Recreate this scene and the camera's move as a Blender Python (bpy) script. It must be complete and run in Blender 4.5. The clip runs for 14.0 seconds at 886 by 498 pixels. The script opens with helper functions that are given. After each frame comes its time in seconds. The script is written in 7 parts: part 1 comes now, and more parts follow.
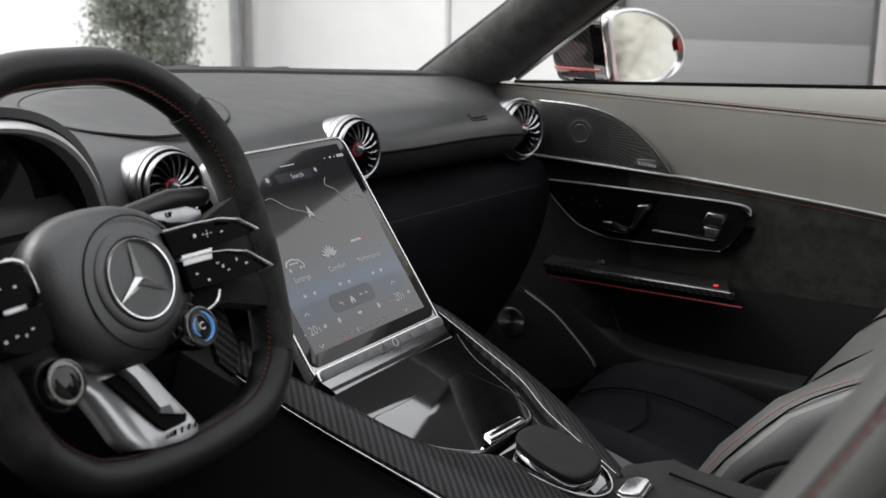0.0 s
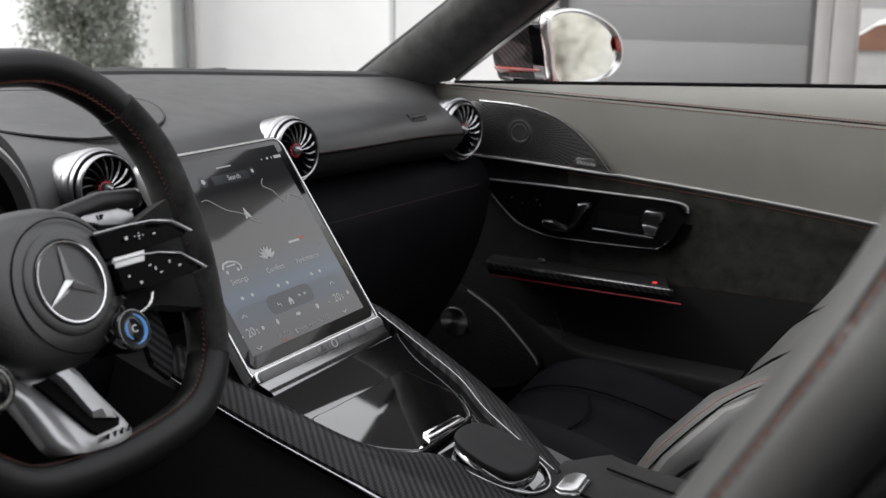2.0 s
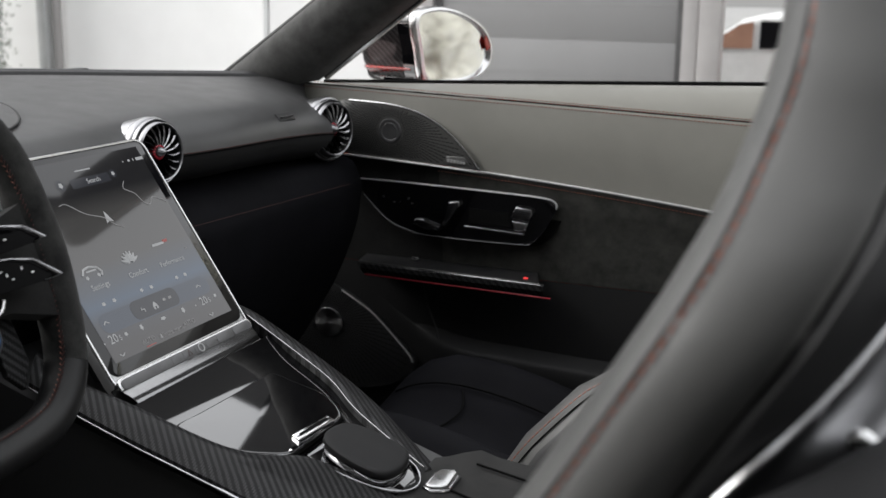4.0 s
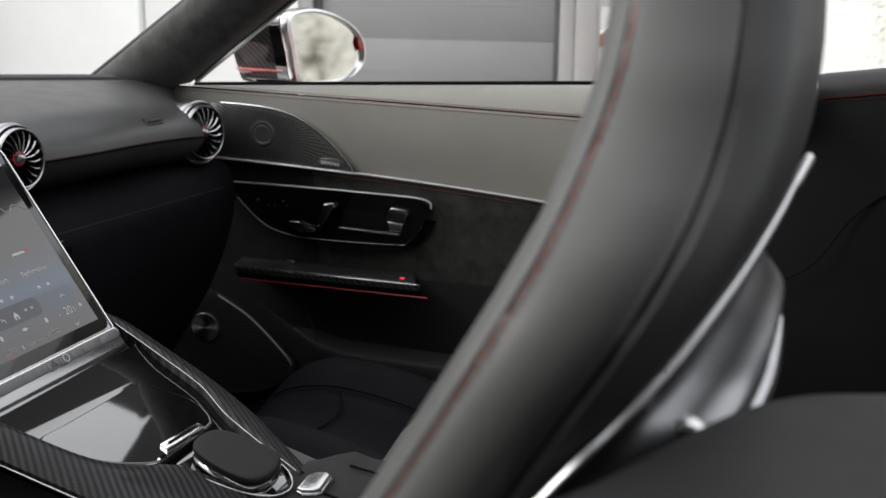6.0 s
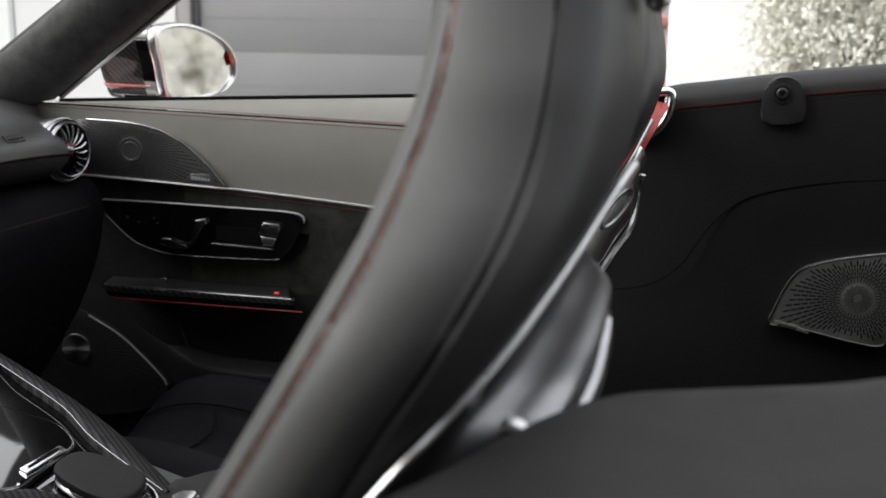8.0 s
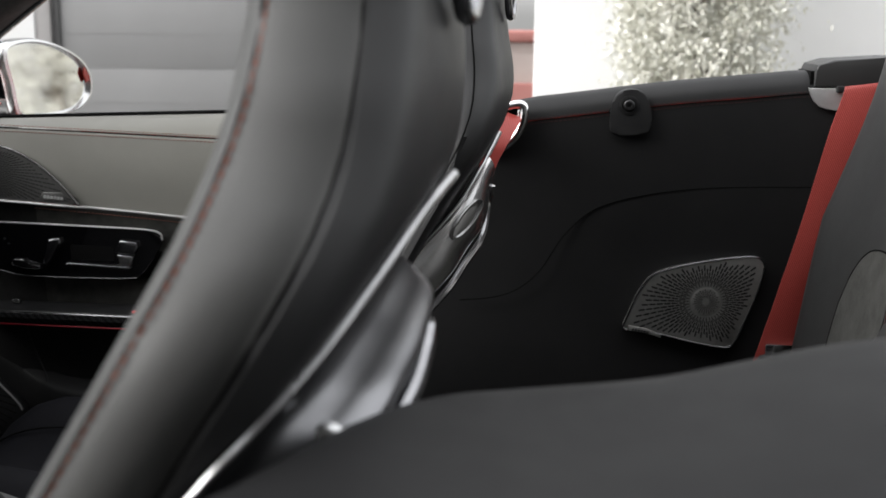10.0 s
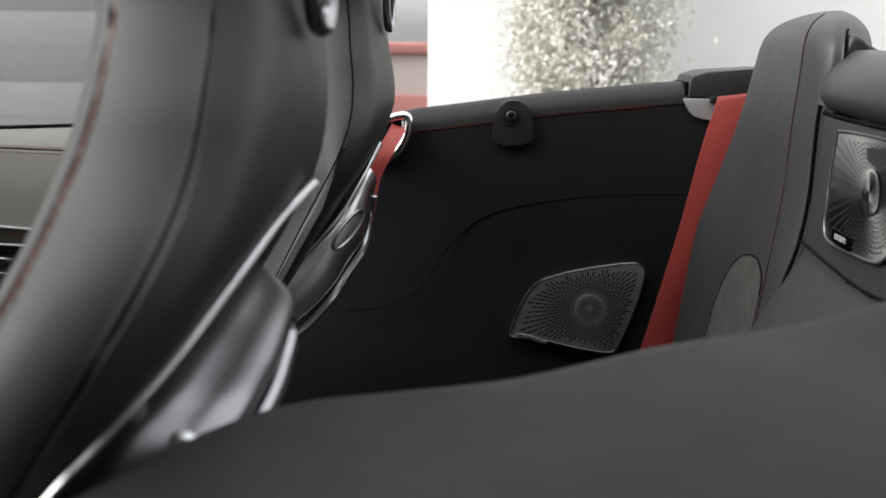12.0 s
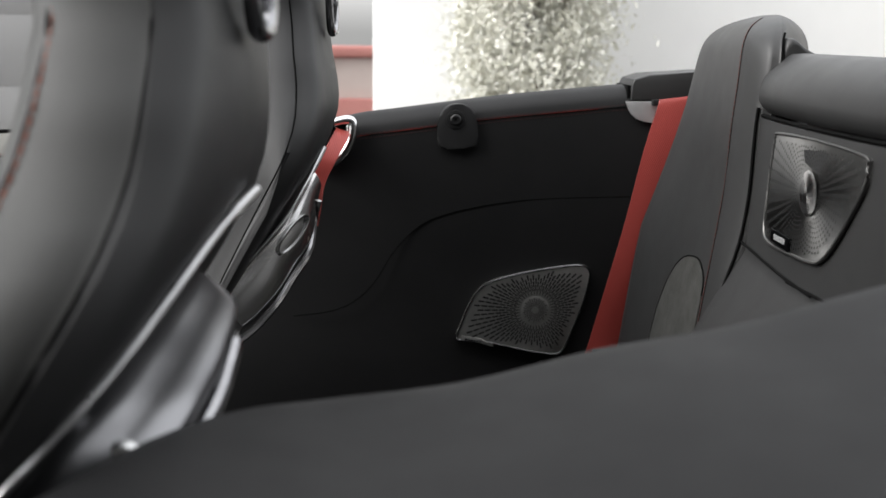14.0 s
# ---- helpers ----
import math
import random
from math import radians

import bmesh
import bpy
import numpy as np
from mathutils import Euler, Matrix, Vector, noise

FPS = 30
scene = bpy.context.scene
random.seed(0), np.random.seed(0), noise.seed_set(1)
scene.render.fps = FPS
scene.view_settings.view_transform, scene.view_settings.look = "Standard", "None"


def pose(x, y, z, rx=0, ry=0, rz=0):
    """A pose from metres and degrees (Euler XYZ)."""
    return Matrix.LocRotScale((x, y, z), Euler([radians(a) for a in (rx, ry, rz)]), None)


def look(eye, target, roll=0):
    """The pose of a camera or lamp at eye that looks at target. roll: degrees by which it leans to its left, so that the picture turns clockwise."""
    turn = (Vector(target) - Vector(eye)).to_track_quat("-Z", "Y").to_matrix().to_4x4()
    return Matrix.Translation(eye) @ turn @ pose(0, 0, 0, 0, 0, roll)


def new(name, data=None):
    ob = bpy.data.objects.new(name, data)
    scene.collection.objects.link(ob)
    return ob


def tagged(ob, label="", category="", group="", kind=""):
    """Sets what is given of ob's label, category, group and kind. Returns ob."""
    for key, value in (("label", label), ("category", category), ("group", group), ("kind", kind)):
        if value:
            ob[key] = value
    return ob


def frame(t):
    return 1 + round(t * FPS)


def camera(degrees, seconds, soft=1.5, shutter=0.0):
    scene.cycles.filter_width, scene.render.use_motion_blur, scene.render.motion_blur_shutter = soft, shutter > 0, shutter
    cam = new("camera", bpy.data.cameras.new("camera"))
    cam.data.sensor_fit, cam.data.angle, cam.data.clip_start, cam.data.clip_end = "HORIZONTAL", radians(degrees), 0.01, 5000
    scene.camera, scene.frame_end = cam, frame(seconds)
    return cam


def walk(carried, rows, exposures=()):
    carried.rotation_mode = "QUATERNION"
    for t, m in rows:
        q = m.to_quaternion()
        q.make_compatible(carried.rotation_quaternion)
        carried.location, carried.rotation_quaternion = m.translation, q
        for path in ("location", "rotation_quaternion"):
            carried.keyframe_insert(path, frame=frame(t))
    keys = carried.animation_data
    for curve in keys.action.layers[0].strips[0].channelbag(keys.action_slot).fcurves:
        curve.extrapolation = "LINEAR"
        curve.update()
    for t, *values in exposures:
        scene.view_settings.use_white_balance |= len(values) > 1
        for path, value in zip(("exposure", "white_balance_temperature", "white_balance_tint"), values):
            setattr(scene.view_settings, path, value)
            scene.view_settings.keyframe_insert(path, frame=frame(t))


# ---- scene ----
# The car's frame: x to its rear, y to its right, z up; the middle of the two centre vents is x = y = 0.
cam = camera(42.20, 14.0)
PATH = [
    (0, 0.7708, -0.9540, 1.0229, 76.903, -0.531, 30.971),
    (0.5, 0.7736, -0.9541, 1.0223, 76.947, -0.475, 30.796),
    (1, 0.7763, -0.9535, 1.0220, 76.969, -0.450, 30.322),
    (1.5, 0.7790, -0.9525, 1.0220, 76.980, -0.446, 29.524),
    (2, 0.7818, -0.9511, 1.0221, 76.987, -0.481, 28.326),
    (2.5, 0.7848, -0.9495, 1.0224, 76.971, -0.478, 26.972),
    (3, 0.7881, -0.9479, 1.0227, 76.971, -0.555, 25.392),
    (5.5, 0.8106, -0.9419, 1.0251, 76.985, -0.703, 18.102),
    (6, 0.8163, -0.9416, 1.0255, 77.033, -0.628, 16.683),
    (6.5, 0.8225, -0.9417, 1.0258, 77.117, -0.539, 15.372),
    (7, 0.8290, -0.9421, 1.0261, 77.288, -0.515, 13.951),
    (7.5, 0.8357, -0.9429, 1.0263, 77.485, -0.427, 12.588),
    (8, 0.8427, -0.9441, 1.0263, 77.735, -0.494, 11.052),
    (8.5, 0.8498, -0.9457, 1.0264, 77.931, -0.493, 9.532),
    (9, 0.8569, -0.9475, 1.0263, 78.149, -0.432, 7.881),
    (11.5, 0.8875, -0.9584, 1.0257, 79.025, -0.599, 1.007),
    (12, 0.8915, -0.9602, 1.0257, 79.177, -0.562, -0.140),
    (12.5, 0.8943, -0.9617, 1.0257, 79.244, -0.614, -1.018),
    (13, 0.8957, -0.9625, 1.0259, 79.319, -0.553, -1.839),
    (13.5, 0.8955, -0.9626, 1.0263, 79.355, -0.620, -2.394),
    (14, 0.8933, -0.9618, 1.0269, 79.348, -0.524, -2.832),
]
walk(cam, [(t, pose(x, y, z, rx, ry, rz)) for t, x, y, z, rx, ry, rz in PATH])
cam.data.dof.use_dof, cam.data.dof.focus_distance, cam.data.dof.aperture_fstop = True, 1.22, 9.5

# ---- light ----
world = bpy.data.worlds.new("sky")
scene.world = world
world.use_nodes = True
wn = world.node_tree
sky = wn.nodes.new("ShaderNodeTexSky")
sky.sky_type, sky.sun_disc = "NISHITA", False
sky.sun_elevation, sky.sun_rotation = radians(34), radians(248)
sky.air_density, sky.dust_density, sky.ozone_density = 1.0, 4.0, 1.0
soft = wn.nodes.new("ShaderNodeHueSaturation")  # a hazy white sky
soft.inputs["Saturation"].default_value = 0.15
wn.links.new(sky.outputs[0], soft.inputs["Color"])
even = wn.nodes.new("ShaderNodeGamma")  # haze evens out the dome
even.inputs["Gamma"].default_value = 0.5
wn.links.new(soft.outputs[0], even.inputs["Color"])
# an overcast dome: three times as bright overhead as at the horizon
where = wn.nodes.new("ShaderNodeTexCoord")
axes = wn.nodes.new("ShaderNodeSeparateXYZ")
wn.links.new(where.outputs["Generated"], axes.inputs[0])
rise = wn.nodes.new("ShaderNodeMapRange")
rise.inputs["To Min"].default_value, rise.inputs["To Max"].default_value = 0.75, 1.40
wn.links.new(axes.outputs["Z"], rise.inputs["Value"])
dome = wn.nodes.new("ShaderNodeVectorMath")
dome.operation = "SCALE"
wn.links.new(even.outputs[0], dome.inputs[0])
wn.links.new(rise.outputs["Result"], dome.inputs["Scale"])
wn.links.new(dome.outputs[0], wn.nodes["Background"].inputs["Color"])
wn.nodes["Background"].inputs["Strength"].default_value = 1.0
sun_data = bpy.data.lights.new("sun", "SUN")
sun_data.energy, sun_data.angle, sun_data.color = 1.6, radians(35), (1.0, 0.985, 0.97)
sun = new("sun", sun_data)
SUN_FROM = Vector((-0.87, -0.25, 0.62))
sun.matrix_world = look(SUN_FROM * 20, (0, 0, 0))
scene.view_settings.exposure = 0.0


# ---- materials ----
def mat(name, color, rough=0.5, metal=0.0, spec=0.5, coat=0.0, emit=None, strength=0.0):
    m = bpy.data.materials.new(name)
    m.use_nodes = True
    b = m.node_tree.nodes["Principled BSDF"]
    b.inputs["Base Color"].default_value = (*color, 1)
    b.inputs["Roughness"].default_value = rough
    b.inputs["Metallic"].default_value = metal
    b.inputs["Specular IOR Level"].default_value = spec
    b.inputs["Coat Weight"].default_value = coat
    b.inputs["Coat Roughness"].default_value = 0.03
    if emit:
        b.inputs["Emission Color"].default_value = (*emit, 1)
        b.inputs["Emission Strength"].default_value = strength
    return m


def nodes_of(m):
    nt = m.node_tree
    return nt, nt.nodes["Principled BSDF"]


def coords(nt, scale=(1, 1, 1), rot=(0, 0, 0)):
    tc = nt.nodes.new("ShaderNodeTexCoord")
    mp = nt.nodes.new("ShaderNodeMapping")
    mp.inputs["Scale"].default_value = scale
    mp.inputs["Rotation"].default_value = rot
    nt.links.new(tc.outputs["Object"], mp.inputs["Vector"])
    return mp.outputs["Vector"]


def noise_tex(nt, vec, scale, detail=3.0, rough=0.5):
    n = nt.nodes.new("ShaderNodeTexNoise")
    n.inputs["Scale"].default_value = scale
    n.inputs["Detail"].default_value = detail
    n.inputs["Roughness"].default_value = rough
    nt.links.new(vec, n.inputs["Vector"])
    return n.outputs["Fac"]


def ramp(nt, fac, stops):
    r = nt.nodes.new("ShaderNodeValToRGB")
    e = r.color_ramp.elements
    while len(e) < len(stops):
        e.new(0.5)
    for el, (p, c) in zip(e, stops):
        el.position, el.color = p, (*c, 1)
    nt.links.new(fac, r.inputs["Fac"])
    return r.outputs["Color"]


def bump(nt, b, height, strength, dist):
    bp = nt.nodes.new("ShaderNodeBump")
    bp.inputs["Strength"].default_value = strength
    bp.inputs["Distance"].default_value = dist
    nt.links.new(height, bp.inputs["Height"])
    nt.links.new(bp.outputs["Normal"], b.inputs["Normal"])


def span(nt, fac, lo, hi):
    r = nt.nodes.new("ShaderNodeMapRange")
    r.inputs["To Min"].default_value, r.inputs["To Max"].default_value = lo, hi
    nt.links.new(fac, r.inputs["Value"])
    return r.outputs["Result"]


def leather(name, dark, light, rough=0.45, grain=1500, strength=0.10, spec=0.5):
    """Grained leather: cells for the grain, slow noise for handling and wear."""
    m = mat(name, dark, rough, spec=spec)
    nt, b = nodes_of(m)
    v = coords(nt)
    nt.links.new(ramp(nt, noise_tex(nt, v, 9, 4), [(0.3, dark), (0.7, light)]), b.inputs["Base Color"])
    nt.links.new(span(nt, noise_tex(nt, v, 30, 3), rough - 0.06, rough + 0.08), b.inputs["Roughness"])
    vo = nt.nodes.new("ShaderNodeTexVoronoi")
    vo.inputs["Scale"].default_value = grain
    nt.links.new(v, vo.inputs["Vector"])
    bump(nt, b, vo.outputs["Distance"], strength, 0.0006)
    return m


def suede(name, dark, light):
    m = mat(name, dark, 0.95, spec=0.15)
    nt, b = nodes_of(m)
    v = coords(nt)
    nt.links.new(ramp(nt, noise_tex(nt, v, 38, 6, 0.65), [(0.32, dark), (0.68, light)]), b.inputs["Base Color"])
    b.inputs["Sheen Weight"].default_value = 0.08
    b.inputs["Sheen Roughness"].default_value = 0.5
    bump(nt, b, noise_tex(nt, v, 900, 2), 0.4, 0.0008)
    return m


def carbon(name, axes_, pitch=0.0022, light=0.06, coat=0.25):
    """Two-by-two twill: crossed threads, each rounded, under clear lacquer. axes_: the two object axes of the cloth."""
    m = mat(name, (0.015, 0.015, 0.015), 0.4, spec=0.06, coat=coat)
    nt, b = nodes_of(m)
    sep = nt.nodes.new("ShaderNodeSeparateXYZ")
    nt.links.new(coords(nt), sep.inputs[0])

    def calc(op, a, c=None):
        n = nt.nodes.new("ShaderNodeMath")
        n.operation = op
        for i, v in enumerate((a, c)):
            if v is None:
                continue
            if isinstance(v, (int, float)):
                n.inputs[i].default_value = v
            else:
                nt.links.new(v, n.inputs[i])
        return n.outputs[0]
    u, v = (calc("MULTIPLY", sep.outputs[a], 1 / pitch) for a in axes_)
    step = calc("FLOORED_MODULO", calc("ADD", calc("FLOOR", u), calc("FLOOR", v)), 4)
    over = calc("LESS_THAN", step, 2)
    round_u = calc("SINE", calc("MULTIPLY", calc("FRACT", u), math.pi))
    round_v = calc("SINE", calc("MULTIPLY", calc("FRACT", v), math.pi))
    warp = calc("MULTIPLY", over, round_u)
    weft = calc("MULTIPLY", calc("MULTIPLY", calc("SUBTRACT", 1, over), round_v), 0.22)
    cloth = calc("ADD", warp, weft)
    wander = noise_tex(nt, coords(nt), 40, 3)
    nt.links.new(ramp(nt, calc("MULTIPLY", cloth, calc("ADD", wander, 0.5)), [(0.0, (0.0016, 0.0016, 0.0017)), (0.9, (light, light, light * 1.03))]), b.inputs["Base Color"])
    nt.links.new(span(nt, cloth, 0.5, 0.28), b.inputs["Roughness"])
    bump(nt, b, cloth, 0.25, 0.0004)
    return m


def worn(name, color, rough, metal=0.0, scale=60, amount=0.06, coat=0.0, stretch=(1, 1, 1), spec=0.5):
    """A surface whose colour and gloss wander a little."""
    m = mat(name, color, rough, metal, spec, coat)
    nt, b = nodes_of(m)
    v = coords(nt, stretch)
    n = noise_tex(nt, v, scale, 4)
    lo = tuple(c * (1 - 2 * amount) for c in color)
    hi = tuple(min(1, c * (1 + 2 * amount)) for c in color)
    nt.links.new(ramp(nt, n, [(0.3, lo), (0.7, hi)]), b.inputs["Base Color"])
    nt.links.new(span(nt, n, max(0.02, rough - amount), rough + amount), b.inputs["Roughness"])
    return m


def turned(name, color, axis, rough=0.30):
    """Lathe-turned metal: fine rings that spread the gloss across them."""
    m = worn(name, color, rough, 1.0, 90, 0.04)
    nt, b = nodes_of(m)
    t = nt.nodes.new("ShaderNodeTangent")
    t.direction_type = "RADIAL"
    t.axis = axis
    nt.links.new(t.outputs["Tangent"], b.inputs["Tangent"])
    b.inputs["Anisotropic"].default_value = 0.85
    return m


LEATHER = leather("black_leather", (0.0165, 0.0165, 0.017), (0.0225, 0.0225, 0.0230), 0.60, spec=0.24)
# the same black leather, dimmed in colour to imitate shade on the near shoulder
LEATHER_DIMMED = leather("black_leather_dimmed", (0.0085, 0.0085, 0.009), (0.0118, 0.0118, 0.0122), 0.60, spec=0.20)
# black leather darkened further for footwell shade: cushions and lower dash
LEATHER_DARK = leather("footwell_leather_shaded", (0.0042, 0.0042, 0.0054), (0.0072, 0.0072, 0.0090), 0.75, spec=0.08)
# one seat leather in a shaded and a lit copy, imitating light from ahead
LEATHER_SHADED = leather("seat_leather_shaded", (0.023, 0.023, 0.0235), (0.028, 0.028, 0.0285), 0.48, 1600, 0.06, spec=0.40)
LEATHER_PANEL = leather("side_panel_leather", (0.0160, 0.0160, 0.0165), (0.0205, 0.0205, 0.0210), 0.62, spec=0.20)
LEATHER_LIT = leather("seat_leather_lit", (0.066, 0.0655, 0.0635), (0.076, 0.0755, 0.073), 0.46, 1600, 0.06)
SPOKE_SILVER = worn("spoke_silver", (0.40, 0.40, 0.41), 0.36, 0.7, 25, 0.04)
BRACKET = worn("polished_bracket", (0.27, 0.27, 0.28), 0.36, 1.0, 18, 0.05)
SUEDE_MID = suede("seat_suede", (0.024, 0.024, 0.021), (0.050, 0.050, 0.045))
SILVER_PAINT = worn("silver_paint", (0.60, 0.60, 0.60), 0.34, 0.55, 80, 0.03)
LEATHER_DASH = leather("dash_leather", (0.032, 0.032, 0.0325), (0.042, 0.042, 0.0425), 0.43, 1100)
LEATHER_GREY = leather("grey_leather", (0.185, 0.181, 0.162), (0.215, 0.211, 0.190), 0.55, 900)
LEATHER_SEAT = leather("seat_leather", (0.026, 0.026, 0.026), (0.031, 0.031, 0.031), 0.46, 1600, 0.06)
LEATHER_WHEEL = leather("wheel_leather", (0.008, 0.008, 0.0085), (0.012, 0.012, 0.012), 0.40, 1500, 0.15, 0.28)
SWITCH = worn("switch_plastic", (0.002, 0.002, 0.0022), 0.07, 0, 60, 0.03, spec=0.03)
LEATHER_HUB = leather("airbag_skin", (0.014, 0.014, 0.0145), (0.019, 0.019, 0.019), 0.42, 700, 0.30, 1.0)
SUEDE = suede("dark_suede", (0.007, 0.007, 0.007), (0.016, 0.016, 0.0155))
SUEDE_PILLAR = suede("pillar_suede", (0.040, 0.040, 0.039), (0.075, 0.075, 0.073))
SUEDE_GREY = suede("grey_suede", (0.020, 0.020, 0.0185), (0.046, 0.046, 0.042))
CARBON = carbon("carbon_weave", ("X", "Y"), 0.0021, 0.044, 0.10)
CARBON_SIDE = carbon("carbon_weave_upright", ("X", "Z"), 0.0030, 0.030, 0.3)
CARBON_TAB = carbon("carbon_weave_across", ("Y", "Z"), 0.0021, 0.05, 0.0)
PIANO = worn("piano_black", (0.0025, 0.0025, 0.003), 0.03, 0, 25, 0.01, coat=1.0, spec=1.0)
PLASTIC = worn("black_plastic", (0.010, 0.010, 0.0105), 0.5, 0, 200, 0.08)
CHROME = worn("chrome", (0.80, 0.80, 0.81), 0.10, 1.0, 40, 0.03)
SATIN = worn("satin_silver", (0.62, 0.62, 0.62), 0.26, 1.0, 25, 0.03)
SILVER_COLLAR = worn("collar_silver", (0.13, 0.13, 0.133), 0.28, 1.0, 60, 0.05)
VENT_SILVER = worn("vent_silver", (0.33, 0.33, 0.34), 0.30, 1.0, 60, 0.06)
STRIP_SILVER = worn("strip_silver", (0.50, 0.50, 0.505), 0.28, 1.0, 25, 0.03)
KEY_GREY = worn("key_grey", (0.11, 0.11, 0.113), 0.36, 0.35, 80, 0.04)
GRIP = suede("grip_suede", (0.010, 0.010, 0.010), (0.040, 0.040, 0.038))
SILVER_DARK = worn("dark_chrome", (0.34, 0.34, 0.35), 0.2, 1.0, 60, 0.05)
SMOKED = worn("smoked_chrome", (0.24, 0.24, 0.242), 0.12, 1.0, 30, 0.04)
GRILLE = worn("grille_metal", (0.15, 0.149, 0.145), 0.40, 0.85, 120, 0.05)
GRILLE_MID = turned("dusky_grille_metal", (0.26, 0.257, 0.25), "X", 0.42)
HUB_TURNED = turned("turned_hub_metal", (0.62, 0.61, 0.60), "X", 0.32)
HUB_DOOR = turned("turned_door_hub_metal", (0.55, 0.55, 0.56), "Y", 0.30)
GRILLE_REAR = worn("pale_grille_metal", (0.44, 0.436, 0.42), 0.42, 0.85, 120, 0.05)
GRILLE_DARK = worn("dark_grille_metal", (0.085, 0.085, 0.088), 0.45, 0.8, 120, 0.05)
HOLE = worn("grille_slot", (0.008, 0.008, 0.008), 0.8, 0, 100, 0.1)
RED_PAINT = worn("red_lacquer", (0.30, 0.018, 0.012), 0.18, 0, 12, 0.05, coat=1.0)
RED_LINE = worn("red_edge", (0.42, 0.012, 0.03), 0.45, 0, 80, 0.05)
THREAD = worn("red_thread", (0.19, 0.070, 0.046), 0.8, 0, 500, 0.1)
THREAD_SEAT = worn("tan_thread", (0.24, 0.095, 0.068), 0.8, 0, 500, 0.1)
THREAD_FINE = worn("fine_red_thread", (0.13, 0.045, 0.038), 0.8, 0, 500, 0.1)
THREAD_DARK = worn("dark_red_thread", (0.055, 0.017, 0.014), 0.8, 0, 500, 0.1)
BLACK_GLASS = worn("display_black", (0.004, 0.004, 0.005), 0.05, 0, 10, 0.01)
MIRROR = mat("mirror_glass", (0.9, 0.9, 0.9), 0.05, 1.0)
CARPET = suede("carpet", (0.014, 0.014, 0.014), (0.026, 0.026, 0.026))
SEAM = worn("seam_shadow", (0.003, 0.003, 0.003), 0.9, 0, 90, 0.1, spec=0.1)


def belt_cloth():
    m = mat("red_belt_webbing", (0.26, 0.03, 0.022), 0.48, spec=0.5)
    nt, b = nodes_of(m)
    w = nt.nodes.new("ShaderNodeTexWave")
    w.inputs["Scale"].default_value = 130
    w.inputs["Distortion"].default_value = 0.4
    nt.links.new(coords(nt, (1, 1, 1), (0, 0.5, 0.2)), w.inputs["Vector"])
    nt.links.new(ramp(nt, w.outputs["Fac"], [(0.2, (0.25, 0.026, 0.021)), (0.8, (0.40, 0.066, 0.054))]), b.inputs["Base Color"])
    bump(nt, b, w.outputs["Fac"], 0.4, 0.0006)
    return m


BELT = belt_cloth()


# ---- mesh helpers ----
ORIGIN = {}


def thing(name, label, category, base, group="", kind=""):
    ob = new(name)
    ob.location = base
    ob.empty_display_size = 0.05
    ORIGIN[ob] = Vector(base)
    return tagged(ob, label, category, group, kind)


def mesh_of(name, bm, material, smooth=35):
    bmesh.ops.recalc_face_normals(bm, faces=bm.faces[:])
    me = bpy.data.meshes.new(name)
    bm.to_mesh(me)
    bm.free()
    me.materials.append(material)
    if smooth:
        me.polygons.foreach_set("use_smooth", [True] * len(me.polygons))
        me.set_sharp_from_angle(angle=radians(smooth))
    return me


def part(name, bm, material, parent, label="", smooth=35):
    """Links a bmesh in world places as one mesh under a thing or a part."""
    o = ORIGIN[parent]
    bmesh.ops.translate(bm, verts=bm.verts[:], vec=-o)
    ob = new(name, mesh_of(name, bm, material, smooth))
    ob.parent = parent
    ORIGIN[ob] = o
    return tagged(ob, label)


def solid(name, bm, material, label, category, kind="", group="", smooth=35):
    """A thing that is one mesh, with its origin at its base."""
    lo = [min(v.co[i] for v in bm.verts) for i in range(3)]
    hi = [max(v.co[i] for v in bm.verts) for i in range(3)]
    o = Vector(((lo[0] + hi[0]) / 2, (lo[1] + hi[1]) / 2, lo[2]))
    bmesh.ops.translate(bm, verts=bm.verts[:], vec=-o)
    ob = new(name, mesh_of(name, bm, material, smooth))
    ob.location = o
    ORIGIN[ob] = o
    return tagged(ob, label, category, group, kind)


def join(*bms):
    out = bms[0]
    for other in bms[1:]:
        me = bpy.data.meshes.new("joined")
        other.to_mesh(me)
        other.free()
        out.from_mesh(me)
        bpy.data.meshes.remove(me)
    return out


def spline(points, per=8, closed=False):
    """Catmull-Rom through the points."""
    p = [Vector(q) for q in points]
    n = len(p)
    out = []
    for i in range(n if closed else n - 1):
        a, b, c, d = (p[(i - 1) % n], p[i], p[(i + 1) % n], p[(i + 2) % n]) if closed else (p[max(i - 1, 0)], p[i], p[i + 1], p[min(i + 2, n - 1)])
        for k in range(per):
            t = k / per
            out.append(0.5 * (2 * b + (c - a) * t + (2 * a - 5 * b + 4 * c - d) * t * t + (3 * b - a - 3 * c + d) * t ** 3))
    if not closed:
        out.append(p[-1])
    return out


def loft(rings, caps=True, wrap=True, loop=False):
    """Skins rings of equal length. wrap: rings are closed; loop: the last ring joins the first."""
    bm = bmesh.new()
    rows = [[bm.verts.new(q) for q in ring] for ring in rings]
    n = len(rows[0])
    for i in range(len(rows) if loop else len(rows) - 1):
        a, b = rows[i], rows[(i + 1) % len(rows)]
        for j in range(n if wrap else n - 1):
            k = (j + 1) % n
            bm.faces.new((a[j], a[k], b[k], b[j]))
    if caps and wrap and not loop:
        bm.faces.new(rows[0])
        bm.faces.new(rows[-1][::-1])
    return bm


